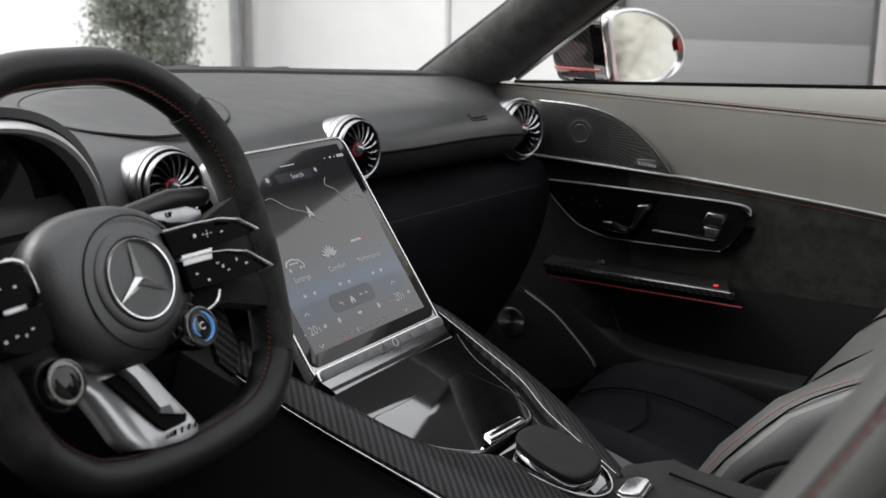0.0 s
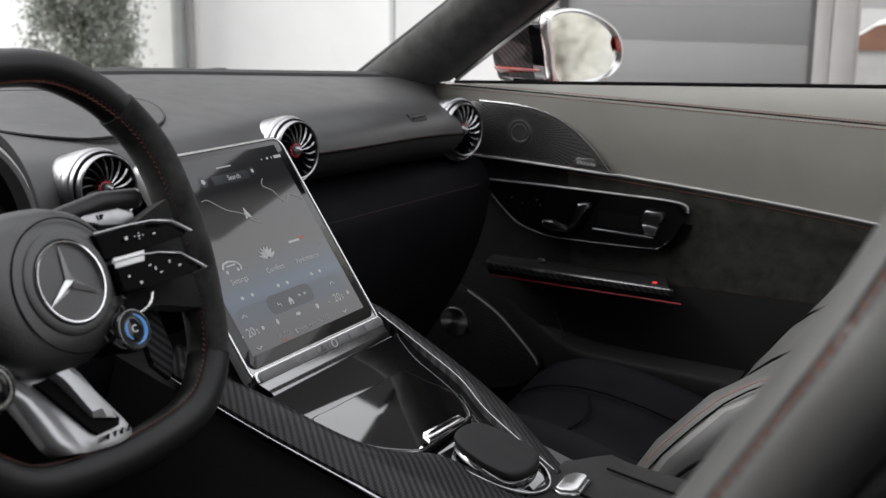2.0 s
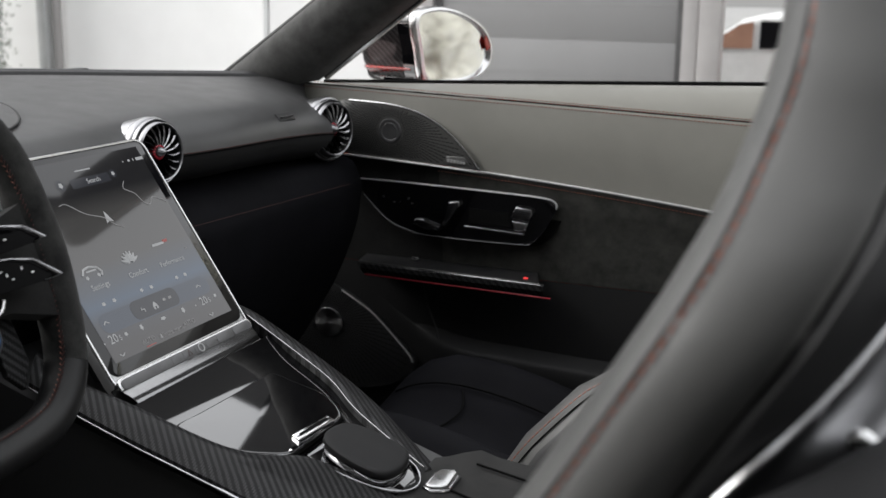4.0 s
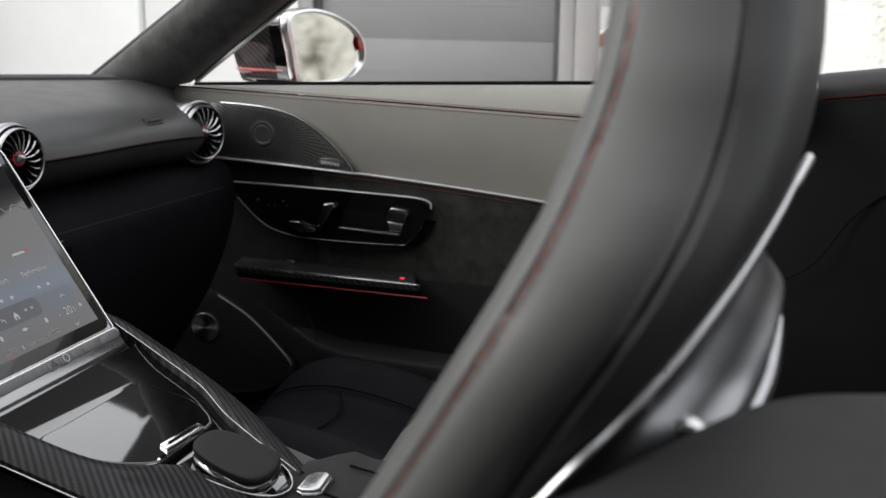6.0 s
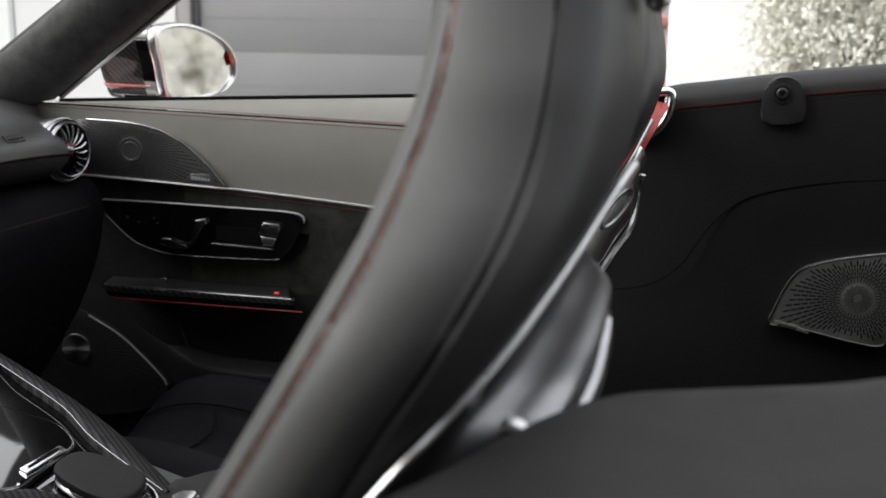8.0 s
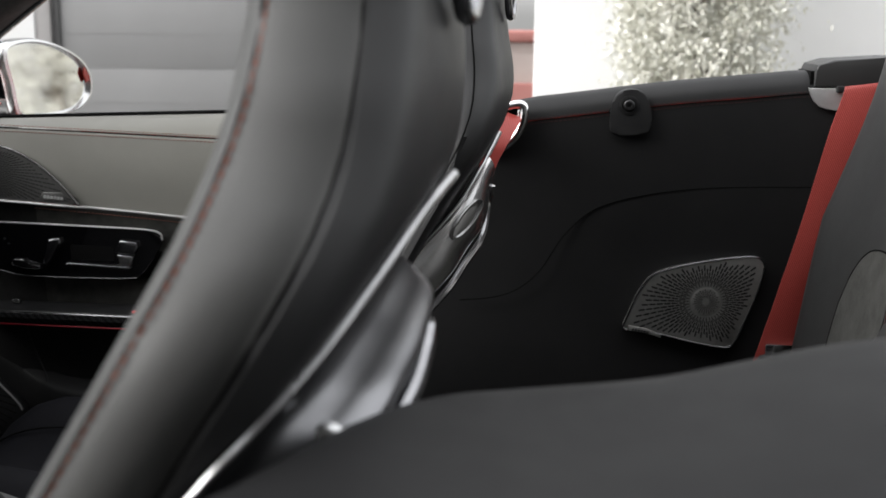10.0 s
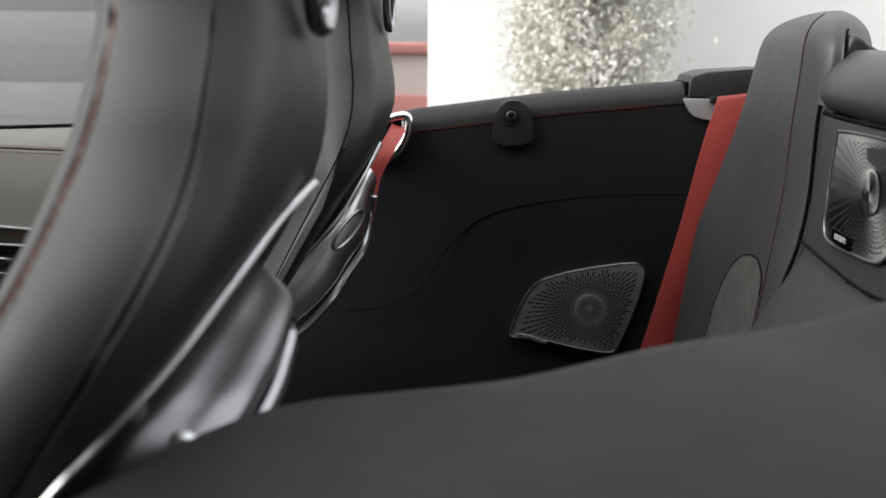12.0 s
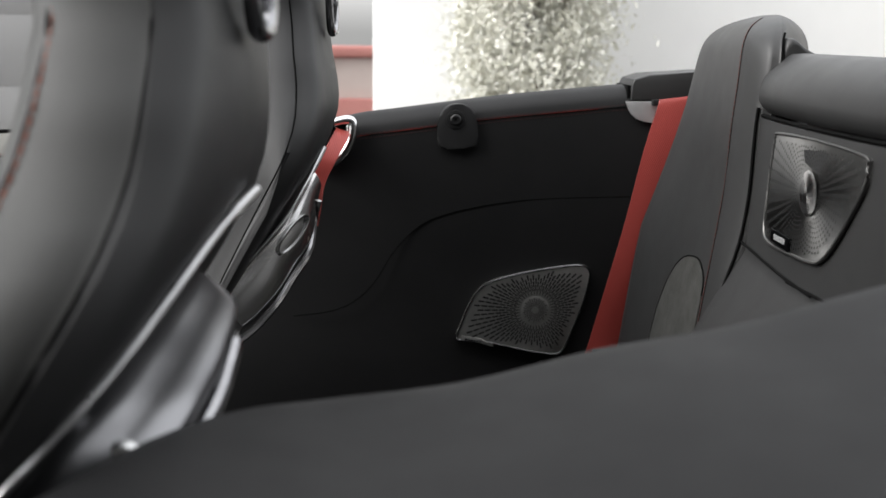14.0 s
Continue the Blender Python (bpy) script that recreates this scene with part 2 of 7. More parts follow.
def tube(points, r, n=10, closed=False, flat=1.0, up=(0, 0, 1)):
    """A rod along the points; r: one radius or one per point; flat: thickness across up relative to along it."""
    p = [Vector(q) for q in points]
    rings = []
    for i, q in enumerate(p):
        a, b = (p[(i - 1) % len(p)], p[(i + 1) % len(p)]) if closed else (p[max(i - 1, 0)], p[min(i + 1, len(p) - 1)])
        d = (b - a).normalized()
        s = d.cross(Vector(up))
        if s.length < 1e-4:
            s = d.cross(Vector((1, 0, 0)))
        s.normalize()
        w = s.cross(d)
        rad = r[i] if isinstance(r, (list, tuple)) else r
        rings.append([q + rad * (s * math.cos(2 * math.pi * k / n) * flat + w * math.sin(2 * math.pi * k / n)) for k in range(n)])
    return loft(rings, caps=not closed, loop=closed)


def box(x0, x1, y0, y1, z0, z1, bevel=0.0, seg=2):
    bm = bmesh.new()
    bmesh.ops.create_cube(bm, size=1, matrix=Matrix.Translation(((x0 + x1) / 2, (y0 + y1) / 2, (z0 + z1) / 2)) @ Matrix.Diagonal((x1 - x0, y1 - y0, z1 - z0, 1)))
    if bevel:
        bmesh.ops.bevel(bm, geom=bm.edges[:], offset=bevel, segments=seg, affect="EDGES", profile=0.5)
    return bm


def prism(poly, depth, bevel=0.0, seg=3):
    """A plate from a flat outline of 3D points, pushed along the vector depth; its front edge is rounded."""
    bm = bmesh.new()
    d = Vector(depth)
    front = [bm.verts.new(Vector(q)) for q in poly]
    back = [bm.verts.new(Vector(q) + d) for q in poly]
    bm.faces.new(front)
    bm.faces.new(back[::-1])
    n = len(poly)
    edges = []
    for i in range(n):
        j = (i + 1) % n
        bm.faces.new((front[j], front[i], back[i], back[j]))
        edges.append(bm.edges.get((front[i], front[j])))
    if bevel:
        bmesh.ops.bevel(bm, geom=edges, offset=bevel, segments=seg, affect="EDGES", profile=0.5)
    return bm


def lathe(profile, centre, axis, n=40):
    """Turns (radius, height) pairs round the axis through centre."""
    c, a = Vector(centre), Vector(axis).normalized()
    s = a.cross(Vector((0, 0, 1)) if abs(a.z) < 0.9 else Vector((1, 0, 0))).normalized()
    w = a.cross(s)
    rings = [[c + a * h + max(r, 1e-5) * (s * math.cos(2 * math.pi * k / n) + w * math.sin(2 * math.pi * k / n)) for k in range(n)] for r, h in profile]
    return loft(rings)


def stitches(path, pitch=0.005, length=0.0034, r=0.0005, slant=None):
    """Single stitches along a line."""
    p = [Vector(q) for q in path]
    bm = bmesh.new()
    acc, out = 0.0, []
    for a, b in zip(p, p[1:]):
        seg = (b - a).length
        while acc < seg:
            out.append((a.lerp(b, acc / seg), (b - a).normalized()))
            acc += pitch
        acc -= seg
    for q, d in out:
        if slant:
            d = (d + Vector(slant)).normalized()
        s = d.cross(Vector((0.3, 0.2, 1))).normalized() * r
        w = d.cross(s).normalized() * r
        e = d * length / 2
        rings = [[bm.verts.new(q + f * e + g) for g in (s, w, -s, -w)] for f in (-1, 1)]
        for k in range(4):
            bm.faces.new((rings[0][k], rings[0][(k + 1) % 4], rings[1][(k + 1) % 4], rings[1][k]))
        bm.faces.new(rings[0][::-1])
        bm.faces.new(rings[1])
    return bm


def curve_of(pairs):
    """A smooth function through (x, value) pairs."""
    xs = [a for a, _ in pairs]
    ys = [b for _, b in pairs]

    def f(x):
        i = max(0, min(len(xs) - 2, int(np.searchsorted(xs, x)) - 1))
        h = xs[i + 1] - xs[i]
        t = max(0.0, min(1.0, (x - xs[i]) / h))
        m0 = (ys[i + 1] - ys[max(i - 1, 0)]) / (xs[i + 1] - xs[max(i - 1, 0)])
        m1 = (ys[min(i + 2, len(xs) - 1)] - ys[i]) / (xs[min(i + 2, len(xs) - 1)] - xs[i])
        return (2 * t ** 3 - 3 * t * t + 1) * ys[i] + (t ** 3 - 2 * t * t + t) * h * m0 + (3 * t * t - 2 * t ** 3) * ys[i + 1] + (t ** 3 - t * t) * h * m1
    return f


def letters(text, size, place, right, up, material, parent, name="lettering", depth=0.0004):
    """Raised letters of the built-in font, as a mesh part."""
    cu = bpy.data.curves.new("type", "FONT")
    cu.body, cu.size, cu.extrude, cu.align_x, cu.align_y = text, size, depth, "CENTER", "CENTER"
    cu.resolution_u = 2
    tmp = new("type", cu)
    me = bpy.data.meshes.new_from_object(tmp.evaluated_get(bpy.context.evaluated_depsgraph_get()))
    bpy.data.objects.remove(tmp)
    bm = bmesh.new()
    bm.from_mesh(me)
    bpy.data.meshes.remove(me)
    r, u = Vector(right).normalized(), Vector(up).normalized()
    m = Matrix((r, u, r.cross(u))).transposed().to_4x4()
    m.translation = Vector(place)
    bmesh.ops.transform(bm, matrix=m, verts=bm.verts[:])
    return part(name, bm, material, parent, smooth=0)


# ---- ground and surroundings ----
def paving():
    m = mat("paving", (0.20, 0.198, 0.192), 0.8)
    nt, b = nodes_of(m)
    v = coords(nt)
    nt.links.new(ramp(nt, noise_tex(nt, v, 1.5, 8, 0.7), [(0.3, (0.16, 0.158, 0.154)), (0.7, (0.24, 0.238, 0.23))]), b.inputs["Base Color"])
    bump(nt, b, noise_tex(nt, v, 60, 4), 0.4, 0.01)
    return m


def plaster(name, lo, hi):
    m = mat(name, hi, 0.9, spec=0.2)
    nt, b = nodes_of(m)
    v = coords(nt)
    nt.links.new(ramp(nt, noise_tex(nt, v, 2.0, 7, 0.6), [(0.3, lo), (0.7, hi)]), b.inputs["Base Color"])
    bump(nt, b, noise_tex(nt, v, 120, 3), 0.3, 0.004)
    return m


WHITE = plaster("white_plaster", (0.78, 0.78, 0.77), (0.84, 0.84, 0.83))
PANEL = plaster("pale_panel", (0.66, 0.66, 0.655), (0.72, 0.72, 0.715))
GREY_DOOR = worn("grey_door_paint", (0.195, 0.195, 0.195), 0.6, 0, 3, 0.02)
GREY_FRAME = worn("grey_frame_paint", (0.30, 0.29, 0.285), 0.55, 0, 5, 0.04)
DARK_GAP = worn("dark_rubber", (0.06, 0.06, 0.06), 0.7, 0, 10, 0.1)
STEEL = worn("grey_steel", (0.50, 0.51, 0.51), 0.5, 0.2, 6, 0.06)
DARK_UNSEEN = worn("dark_unseen_cladding", (0.014, 0.014, 0.0145), 0.7, 0, 4, 0.1)
TAN = plaster("tan_render", (0.50, 0.42, 0.39), (0.58, 0.50, 0.46))
BRICK_RED = plaster("red_coping", (0.46, 0.19, 0.17), (0.55, 0.26, 0.23))

solid("ground", box(-60, 60, -60, 60, -0.3, 0.0), paving(), "grey worn paving", "ground", "structure", smooth=0)

WALL_Y = 5.0
facade = solid("wall_north", box(-9.5, -1.78, WALL_Y, WALL_Y + 0.3, 0, 3.0, 0.01), WHITE, "white plastered house wall", "wall", "structure", smooth=0)
solid("wall_north_panel", box(-2.73, -1.78, WALL_Y - 0.03, WALL_Y - 0.002, 0.02, 2.95, 0.006), PANEL, "pale wall panel beside the garage door", "wall", "structure", smooth=0)
solid("trim_joint", box(-2.765, -2.735, WALL_Y - 0.035, WALL_Y - 0.001, 0.02, 2.95, 0.003), STEEL, "grey metal joint strip on the white wall", "trim", "structure", smooth=0)
post = thing("downpipe_post", "grey steel post standing before the white wall", "post", (-4.28, WALL_Y - 0.08, 0))
part("shaft", box(-4.36, -4.29, WALL_Y - 0.12, WALL_Y - 0.05, 0, 2.95, 0.008), STEEL, post)
part("pipe", tube([(-4.24, WALL_Y - 0.07, 0), (-4.24, WALL_Y - 0.07, 2.95)], 0.028, 14), GREY_FRAME, post)
part("clamp", box(-4.37, -4.21, WALL_Y - 0.125, WALL_Y - 0.04, 0.98, 1.01, 0.004), STEEL, post)

garage = thing("garage_door", "grey sectional garage door, closed, in a grey frame", "garage door", (-1.0, WALL_Y, 0))
for k in range(5):
    z0 = 0.02 + 0.36 * k
    part("panel", box(-1.66, -0.365, WALL_Y + 0.02, WALL_Y + 0.06, z0, z0 + 0.359, 0.001), GREY_DOOR, garage)
    part("groove", box(-1.66, -0.365, WALL_Y + 0.0187, WALL_Y + 0.0197, z0 + 0.178, z0 + 0.184), GREY_DOOR, garage)
# out of view: dark header, storey and eaves added so glossy parts reflect dark
part("header", box(-1.779, -0.1, WALL_Y - 0.02, WALL_Y + 0.1, 1.82, 3.0, 0.01), DARK_UNSEEN, garage)
solid("wall_north_reflected", box(-1.42, -0.1, WALL_Y - 0.02, WALL_Y + 0.3, 3.002, 5.8, 0.01), DARK_UNSEEN, "dark upper storey over the garage, unseen, added for reflections", "wall", "structure", smooth=0)
solid("roof_north_reflected", prism([(-9.6, WALL_Y - 0.1, 3.002), (-1.43, WALL_Y - 0.1, 3.002), (-1.43, WALL_Y - 0.1, 4.02), (-9.6, WALL_Y - 0.1, 4.25)], (0, 0.6, 0), 0.01), DARK_UNSEEN, "dark eaves over the white wall, unseen, added for reflections", "roof", "structure", smooth=0)
part("jamb", box(-1.78, -1.70, WALL_Y - 0.02, WALL_Y + 0.1, 0, 1.82, 0.006), GREY_FRAME, garage)
part("seal", box(-1.70, -1.66, WALL_Y + 0.005, WALL_Y + 0.08, 0, 1.82, 0.004), DARK_GAP, garage)
part("seal", box(-0.365, -0.335, WALL_Y + 0.005, WALL_Y + 0.08, 0, 1.82, 0.004), DARK_GAP, garage)
part("jamb", box(-0.335, -0.255, WALL_Y - 0.005, WALL_Y + 0.1, 0, 1.82, 0.006), GREY_FRAME, garage)
part("jamb", box(-0.250, -0.14, WALL_Y - 0.02, WALL_Y + 0.1, 0, 1.82, 0.006), GREY_FRAME, garage)
part("backing", box(-1.7, -0.34, WALL_Y + 0.065, WALL_Y + 0.1, 0, 1.82), DARK_GAP, garage)

# unseen wall, added to block light from the open-door side
solid("shade_wall_south", box(-1.5, 9.5, -2.8, -2.45, 0, 4.4, 0.01), plaster("dark_render", (0.075, 0.075, 0.073), (0.10, 0.10, 0.098)), "plain dark wall added out of view to block side light", "wall", "structure", smooth=0)
solid("wall_east", box(0.83, 7.5, WALL_Y + 0.1, WALL_Y + 0.4, 0, 2.6, 0.01), plaster("fresh_white_plaster", (0.84, 0.84, 0.835), (0.88, 0.88, 0.875)), "white plastered boundary wall", "wall", "structure", smooth=0)
GX = 0.2
low = thing("garden_wall", "low tan rendered garden wall with red coping", "wall", (2.1, 7.55, 0))
part("body", box(GX, 4.0, 7.4, 7.65, 0, 0.85, 0.02), TAN, low)
part("coping", box(GX - 0.05, 4.05, 7.36, 7.69, 0.85, 0.93, 0.02), BRICK_RED, low)
part("plinth", box(GX, 4.0, 7.32, 7.398, 0, 0.56, 0.02), BRICK_RED, low)

CAR_PALE = worn("pale_lacquer", (0.62, 0.62, 0.61), 0.3, 0, 12, 0.03, coat=0.5)
# the orange reflected in the windscreen is painted as the pane's colour
CAR_PANE = worn("pane_orange_reflection", (0.30, 0.17, 0.12), 0.25, 0, 6, 0.1)
parked = thing("parked_car", "pale low car parked behind the house", "car", (0.1, 8.2, 0))
car_side = [(-1.35, 0.16), (-1.38, 0.40), (-1.25, 0.50), (-0.75, 0.545), (-0.44, 0.79), (-0.30, 0.825), (0.45, 0.82), (0.95, 0.62), (1.3, 0.56), (1.36, 0.42), (1.34, 0.16)]
part("body", prism([(x, 7.9, z) for x, z in car_side], (0, 1.5, 0), 0.05, 3), CAR_PALE, parked)
part("window", prism([(x, 7.885, z) for x, z in [(-0.72, 0.575), (-0.46, 0.755), (-0.36, 0.775), (-0.36, 0.58)]], (0, 0.01, 0)), CAR_PANE, parked)
part("window", prism([(x, 7.885, z) for x, z in [(-0.31, 0.58), (-0.31, 0.78), (0.40, 0.78), (0.75, 0.63)]], (0, 0.01, 0)), BLACK_GLASS, parked)
for wx in (-0.92, 0.92):
    tyre = part("tyre", lathe([(0.12, -0.08), (0.24, -0.09), (0.26, -0.06), (0.26, 0.06), (0.24, 0.09), (0.12, 0.08)], (wx, 7.93, 0.26), (0, 1, 0), 24), DARK_GAP, parked)
    part("rim", lathe([(0.0, -0.075), (0.06, -0.07), (0.16, -0.082), (0.17, -0.06), (0.0, -0.05)], (wx, 7.93, 0.26), (0, 1, 0), 24), SATIN, tyre)


def leaf_material(name, a, b_):
    m = mat(name, a, 0.6, spec=0.3)
    nt, b = nodes_of(m)
    g = nt.nodes.new("ShaderNodeNewGeometry")
    nt.links.new(ramp(nt, g.outputs["Random Per Island"], [(0.0, a), (1.0, b_)]), b.inputs["Base Color"])
    b.inputs["Transmission Weight"].default_value = 0.0
    return m


LEAF_DARK = leaf_material("cypress_leaf", (0.18, 0.20, 0.165), (0.35, 0.37, 0.32))
LEAF_PALE = leaf_material("olive_leaf", (0.60, 0.595, 0.51), (0.84, 0.835, 0.77))
BARK = plaster("bark", (0.10, 0.08, 0.06), (0.17, 0.14, 0.11))


def column_tree(name, label, place, radius, height, leaf, leaf_len, count, seed):
    """A clipped column: trunk, limbs and a crown of single leaves in clumps."""
    rnd = random.Random(seed)
    t = thing(name, label, "tree", place)
    c = Vector(place)
    wood = tube([c + Vector((0, 0, h)) for h in (0, 0.3, height * 0.5, height * 0.9)], [0.07, 0.055, 0.035, 0.012], 10)
    for k in range(26):
        a, h = rnd.uniform(0, 6.28), rnd.uniform(0.15, height * 0.85)
        reach = radius * rnd.uniform(0.55, 0.9)
        wood = join(wood, tube([c + Vector((0, 0, h)), c + Vector((math.cos(a) * reach * 0.5, math.sin(a) * reach * 0.5, h + 0.18)), c + Vector((math.cos(a) * reach, math.sin(a) * reach, h + 0.42))], [0.014, 0.009, 0.003], 6))
    part("trunk", wood, BARK, t)
    clumps = []
    for k in range(420):
        a, h = rnd.uniform(0, 6.28), rnd.uniform(0.05, height)
        taper = min(1.0, (height - h) / (height * 0.35) + 0.15)
        r = radius * taper * math.sqrt(rnd.uniform(0.1, 1.0)) * rnd.uniform(0.86, 1.05)
        clumps.append((c + Vector((math.cos(a) * r, math.sin(a) * r, h)), rnd.uniform(0.05, 0.13)))
    verts, faces = [], []
    for k in range(count):
        q, s = clumps[rnd.randrange(len(clumps))]
        q = q + Vector((rnd.gauss(0, s * 0.6), rnd.gauss(0, s * 0.6), rnd.gauss(0, s * 0.7)))
        d = Vector((rnd.gauss(0, 1), rnd.gauss(0, 1), rnd.gauss(0.5, 1))).normalized()
        w = d.cross(Vector((rnd.gauss(0, 1), rnd.gauss(0, 1), rnd.gauss(0, 1)))).normalized()
        ln = leaf_len * rnd.uniform(0.6, 1.3)
        f = d.cross(w) * ln * 0.08
        i = len(verts)
        verts += [q - d * ln / 2, q + w * ln * 0.2 + f, q + d * ln / 2, q - w * ln * 0.2 + f]
        faces.append((i, i + 1, i + 2, i + 3))
    me = bpy.data.meshes.new("crown")
    me.from_pydata([v - c for v in verts], [], faces)
    me.materials.append(leaf)
    crown = new("crown", me)
    crown.parent = t
    ORIGIN[crown] = c
    return t


column_tree("cypress", "dense muted green clipped cypress before the white wall", (-4.62, 4.35, 0), 0.31, 3.0, LEAF_DARK, 0.034, 70000, 3)
column_tree("olive_tree", "pale green leafy olive column before the white wall", (1.58, 4.55, 0), 0.35, 3.0, LEAF_PALE, 0.033, 95000, 5)
column_tree("olive_tree", "pale green leafy olive column further along the wall", (4.3, 4.3, 0), 0.42, 3.0, LEAF_PALE, 0.045, 13000, 8)
column_tree("olive_tree", "pale green leafy olive column at the end of the wall", (6.2, 4.4, 0), 0.5, 3.0, LEAF_PALE, 0.06, 4500, 9)

# ---- the car's shell ----
shell = thing("sports_car", "red open sports car with the roof down", "car", (0.4, 0, 0.12))
part("floor_pan", box(-0.75, 1.9, -0.74, 0.78, 0.14, 0.20, 0.01), PLASTIC, shell)
side = [(-0.62, 0.80), (-0.1, 0.835), (0.7, 0.865), (1.3, 0.93), (1.62, 0.925), (1.62, 0.26), (-0.5, 0.25), (-0.62, 0.25)]
part("side_panel", prism([(x, 0.90, z) for x, z in side], (0, -0.10, 0), 0.02), RED_PAINT, shell, "red lacquered flank")
part("quarter_panel", prism([(x, -0.88, z) for x, z in [(0.98, 0.78), (1.3, 0.88), (1.62, 0.905), (1.62, 0.26), (1.1, 0.25), (0.98, 0.4)]], (0, 0.12, 0), 0.02), RED_PAINT, shell)
part("door_sill", box(-0.55, 1.1, -0.86, -0.72, 0.2, 0.36, 0.02), PLASTIC, shell)
part("bonnet", loft([[(x, y, z - 0.04 * (y / 0.85) ** 2) for y in np.linspace(-0.85, 0.85, 13)] for x, z in [(-0.48, 0.862), (-0.62, 0.848)]], wrap=False), RED_PAINT, shell)


def body_end(rows):
    """A closed end of the body: sections with upright flanks, round shoulders and a crowned top."""
    rings_ = []
    for x, w, z, foot_z in rows:
        rings_.append([(x, s * w * a, foot_z + (z - foot_z) * h - 0.04 * (a * w / 0.85) ** 2 * h) for s, pts_ in ((-1, [(0.96, 0.0), (1.0, 0.30), (1.01, 0.62), (0.995, 0.84), (0.95, 0.94), (0.86, 0.985), (0.62, 1.0), (0.3, 1.005)]), (1, [(0.0, 1.01), (0.3, 1.005), (0.62, 1.0), (0.86, 0.985), (0.95, 0.94), (0.995, 0.84), (1.01, 0.62), (1.0, 0.30), (0.96, 0.0)])) for a, h in pts_])
    return loft(rings_)


part("front_body", body_end([(-0.622, 0.89, 0.846, 0.25), (-0.95, 0.90, 0.818, 0.24), (-1.30, 0.91, 0.79, 0.24), (-1.65, 0.89, 0.742, 0.22), (-1.90, 0.83, 0.690, 0.20), (-2.08, 0.73, 0.630, 0.18), (-2.20, 0.58, 0.560, 0.18), (-2.26, 0.40, 0.48, 0.22)]), RED_PAINT, shell, "red bonnet and front wings", 50)
part("rear_deck", loft([[(x, y, z - 0.05 * (y / 0.85) ** 2) for y in np.linspace(-0.80, 0.80, 13)] for x, z in [(1.42, 0.955), (1.62, 0.958)]], wrap=False), RED_PAINT, shell)
part("rear_body", body_end([(1.622, 0.89, 0.952, 0.26), (1.80, 0.89, 0.945, 0.26), (1.98, 0.86, 0.925, 0.28), (2.12, 0.80, 0.895, 0.30), (2.24, 0.70, 0.845, 0.32), (2.31, 0.55, 0.77, 0.36)]), RED_PAINT, shell, "red rear deck and wings", 50)
for s in (-1, 1):
    part("headlight", prism([(x, s * y, z) for x, y, z in [(-1.80, 0.872, 0.655), (-1.98, 0.800, 0.610), (-2.06, 0.755, 0.560), (-1.90, 0.842, 0.590)]], (0.02, -s * 0.04, 0.0), 0.004), BLACK_GLASS, shell)
part("firewall", box(-0.62, -0.58, -0.78, 0.80, 0.2, 0.84), PLASTIC, shell)
part("bulkhead", box(1.44, 1.48, -0.70, 0.70, 0.2, 0.93), PLASTIC, shell)
for wx, wy in ((-1.25, -0.80), (-1.25, 0.80), (1.45, -0.80), (1.45, 0.80)):
    s = math.copysign(1.0, wy)
    tyre = part("wheel", lathe([(0.1, -0.10), (0.30, -0.11), (0.335, -0.08), (0.335, 0.08), (0.30, 0.125), (0.255, 0.13), (0.24, 0.10), (0.1, 0.095)], (wx, wy, 0.335), (0, s, 0), 36), DARK_GAP, shell)
    part("rim", lathe([(0.0, 0.108), (0.04, 0.112), (0.06, 0.098), (0.22, 0.112), (0.245, 0.128), (0.25, 0.118)], (wx, wy, 0.335), (0, s, 0), 36), SILVER_DARK, tyre)
    part("wheel_arch", tube([(wx + 0.365 * math.cos(a), s * 0.905, 0.335 + 0.365 * math.sin(a)) for a in np.linspace(-0.15, math.pi + 0.15, 25)], 0.012, 8), PLASTIC, shell)
solid("carpet", box(-0.56, 1.4, -0.70, 0.76, 0.202, 0.225, 0.005), CARPET, "black car carpet", "carpet", "structure")

# ---- windscreen pillar and cowl ----
pillar = thing("windscreen_pillar", "dark suede-covered windscreen pillar", "pillar", (-0.12, 0.70, 0.86))
slope = Vector((0.175, 0.0, 0.121)).normalized()
foot = [(-0.262, 0.672, 0.868), (-0.235, 0.648, 0.868), (-0.185, 0.645, 0.862), (-0.128, 0.664, 0.862), (-0.100, 0.69, 0.868), (-0.106, 0.72, 0.868), (-0.17, 0.735, 0.868), (-0.255, 0.70, 0.868)]
rings = []
for s in (0.0, 0.15, 0.3, 0.45, 0.62, 0.72):
    k = 1 - 0.25 * s
    cx, cy = -0.18, 0.69
    out = max(0.0, s - 0.3)
    rings.append([(cx + (x - cx) * (k + 0.3 * out) + slope.x * s, cy + (y - cy) * (k + 2.2 * out) - 0.10 * s + 0.12 * out, z + slope.z * s) for x, y, z in spline(foot, 4, True)])
part("cover", loft(rings), SUEDE_PILLAR, pillar)
part("weather_seal", tube([(-0.090 + slope.x * s - 0.02 * s, 0.716 - 0.10 * s, 0.872 + slope.z * s) for s in (0, 0.2, 0.4, 0.6)], 0.0045, 8), SATIN, pillar, "bright outer pillar edge")
part("glass_seal", tube([(-0.268 + slope.x * s + 0.03 * s, 0.678 - 0.085 * s, 0.868 + slope.z * s) for s in (0, 0.2, 0.4, 0.6)], 0.004, 8), DARK_GAP, pillar, "black glass seal")

head = thing("windscreen_frame", "dark windscreen header joining the pillars", "windscreen frame", (0.40, 0, 1.2))
part("header", tube(spline([(0.41, 0.62, 1.275), (0.395, 0.45, 1.288), (0.385, 0.0, 1.297), (0.395, -0.45, 1.288), (0.41, -0.62, 1.275)], 6), 0.03, 12), SUEDE_PILLAR, head)
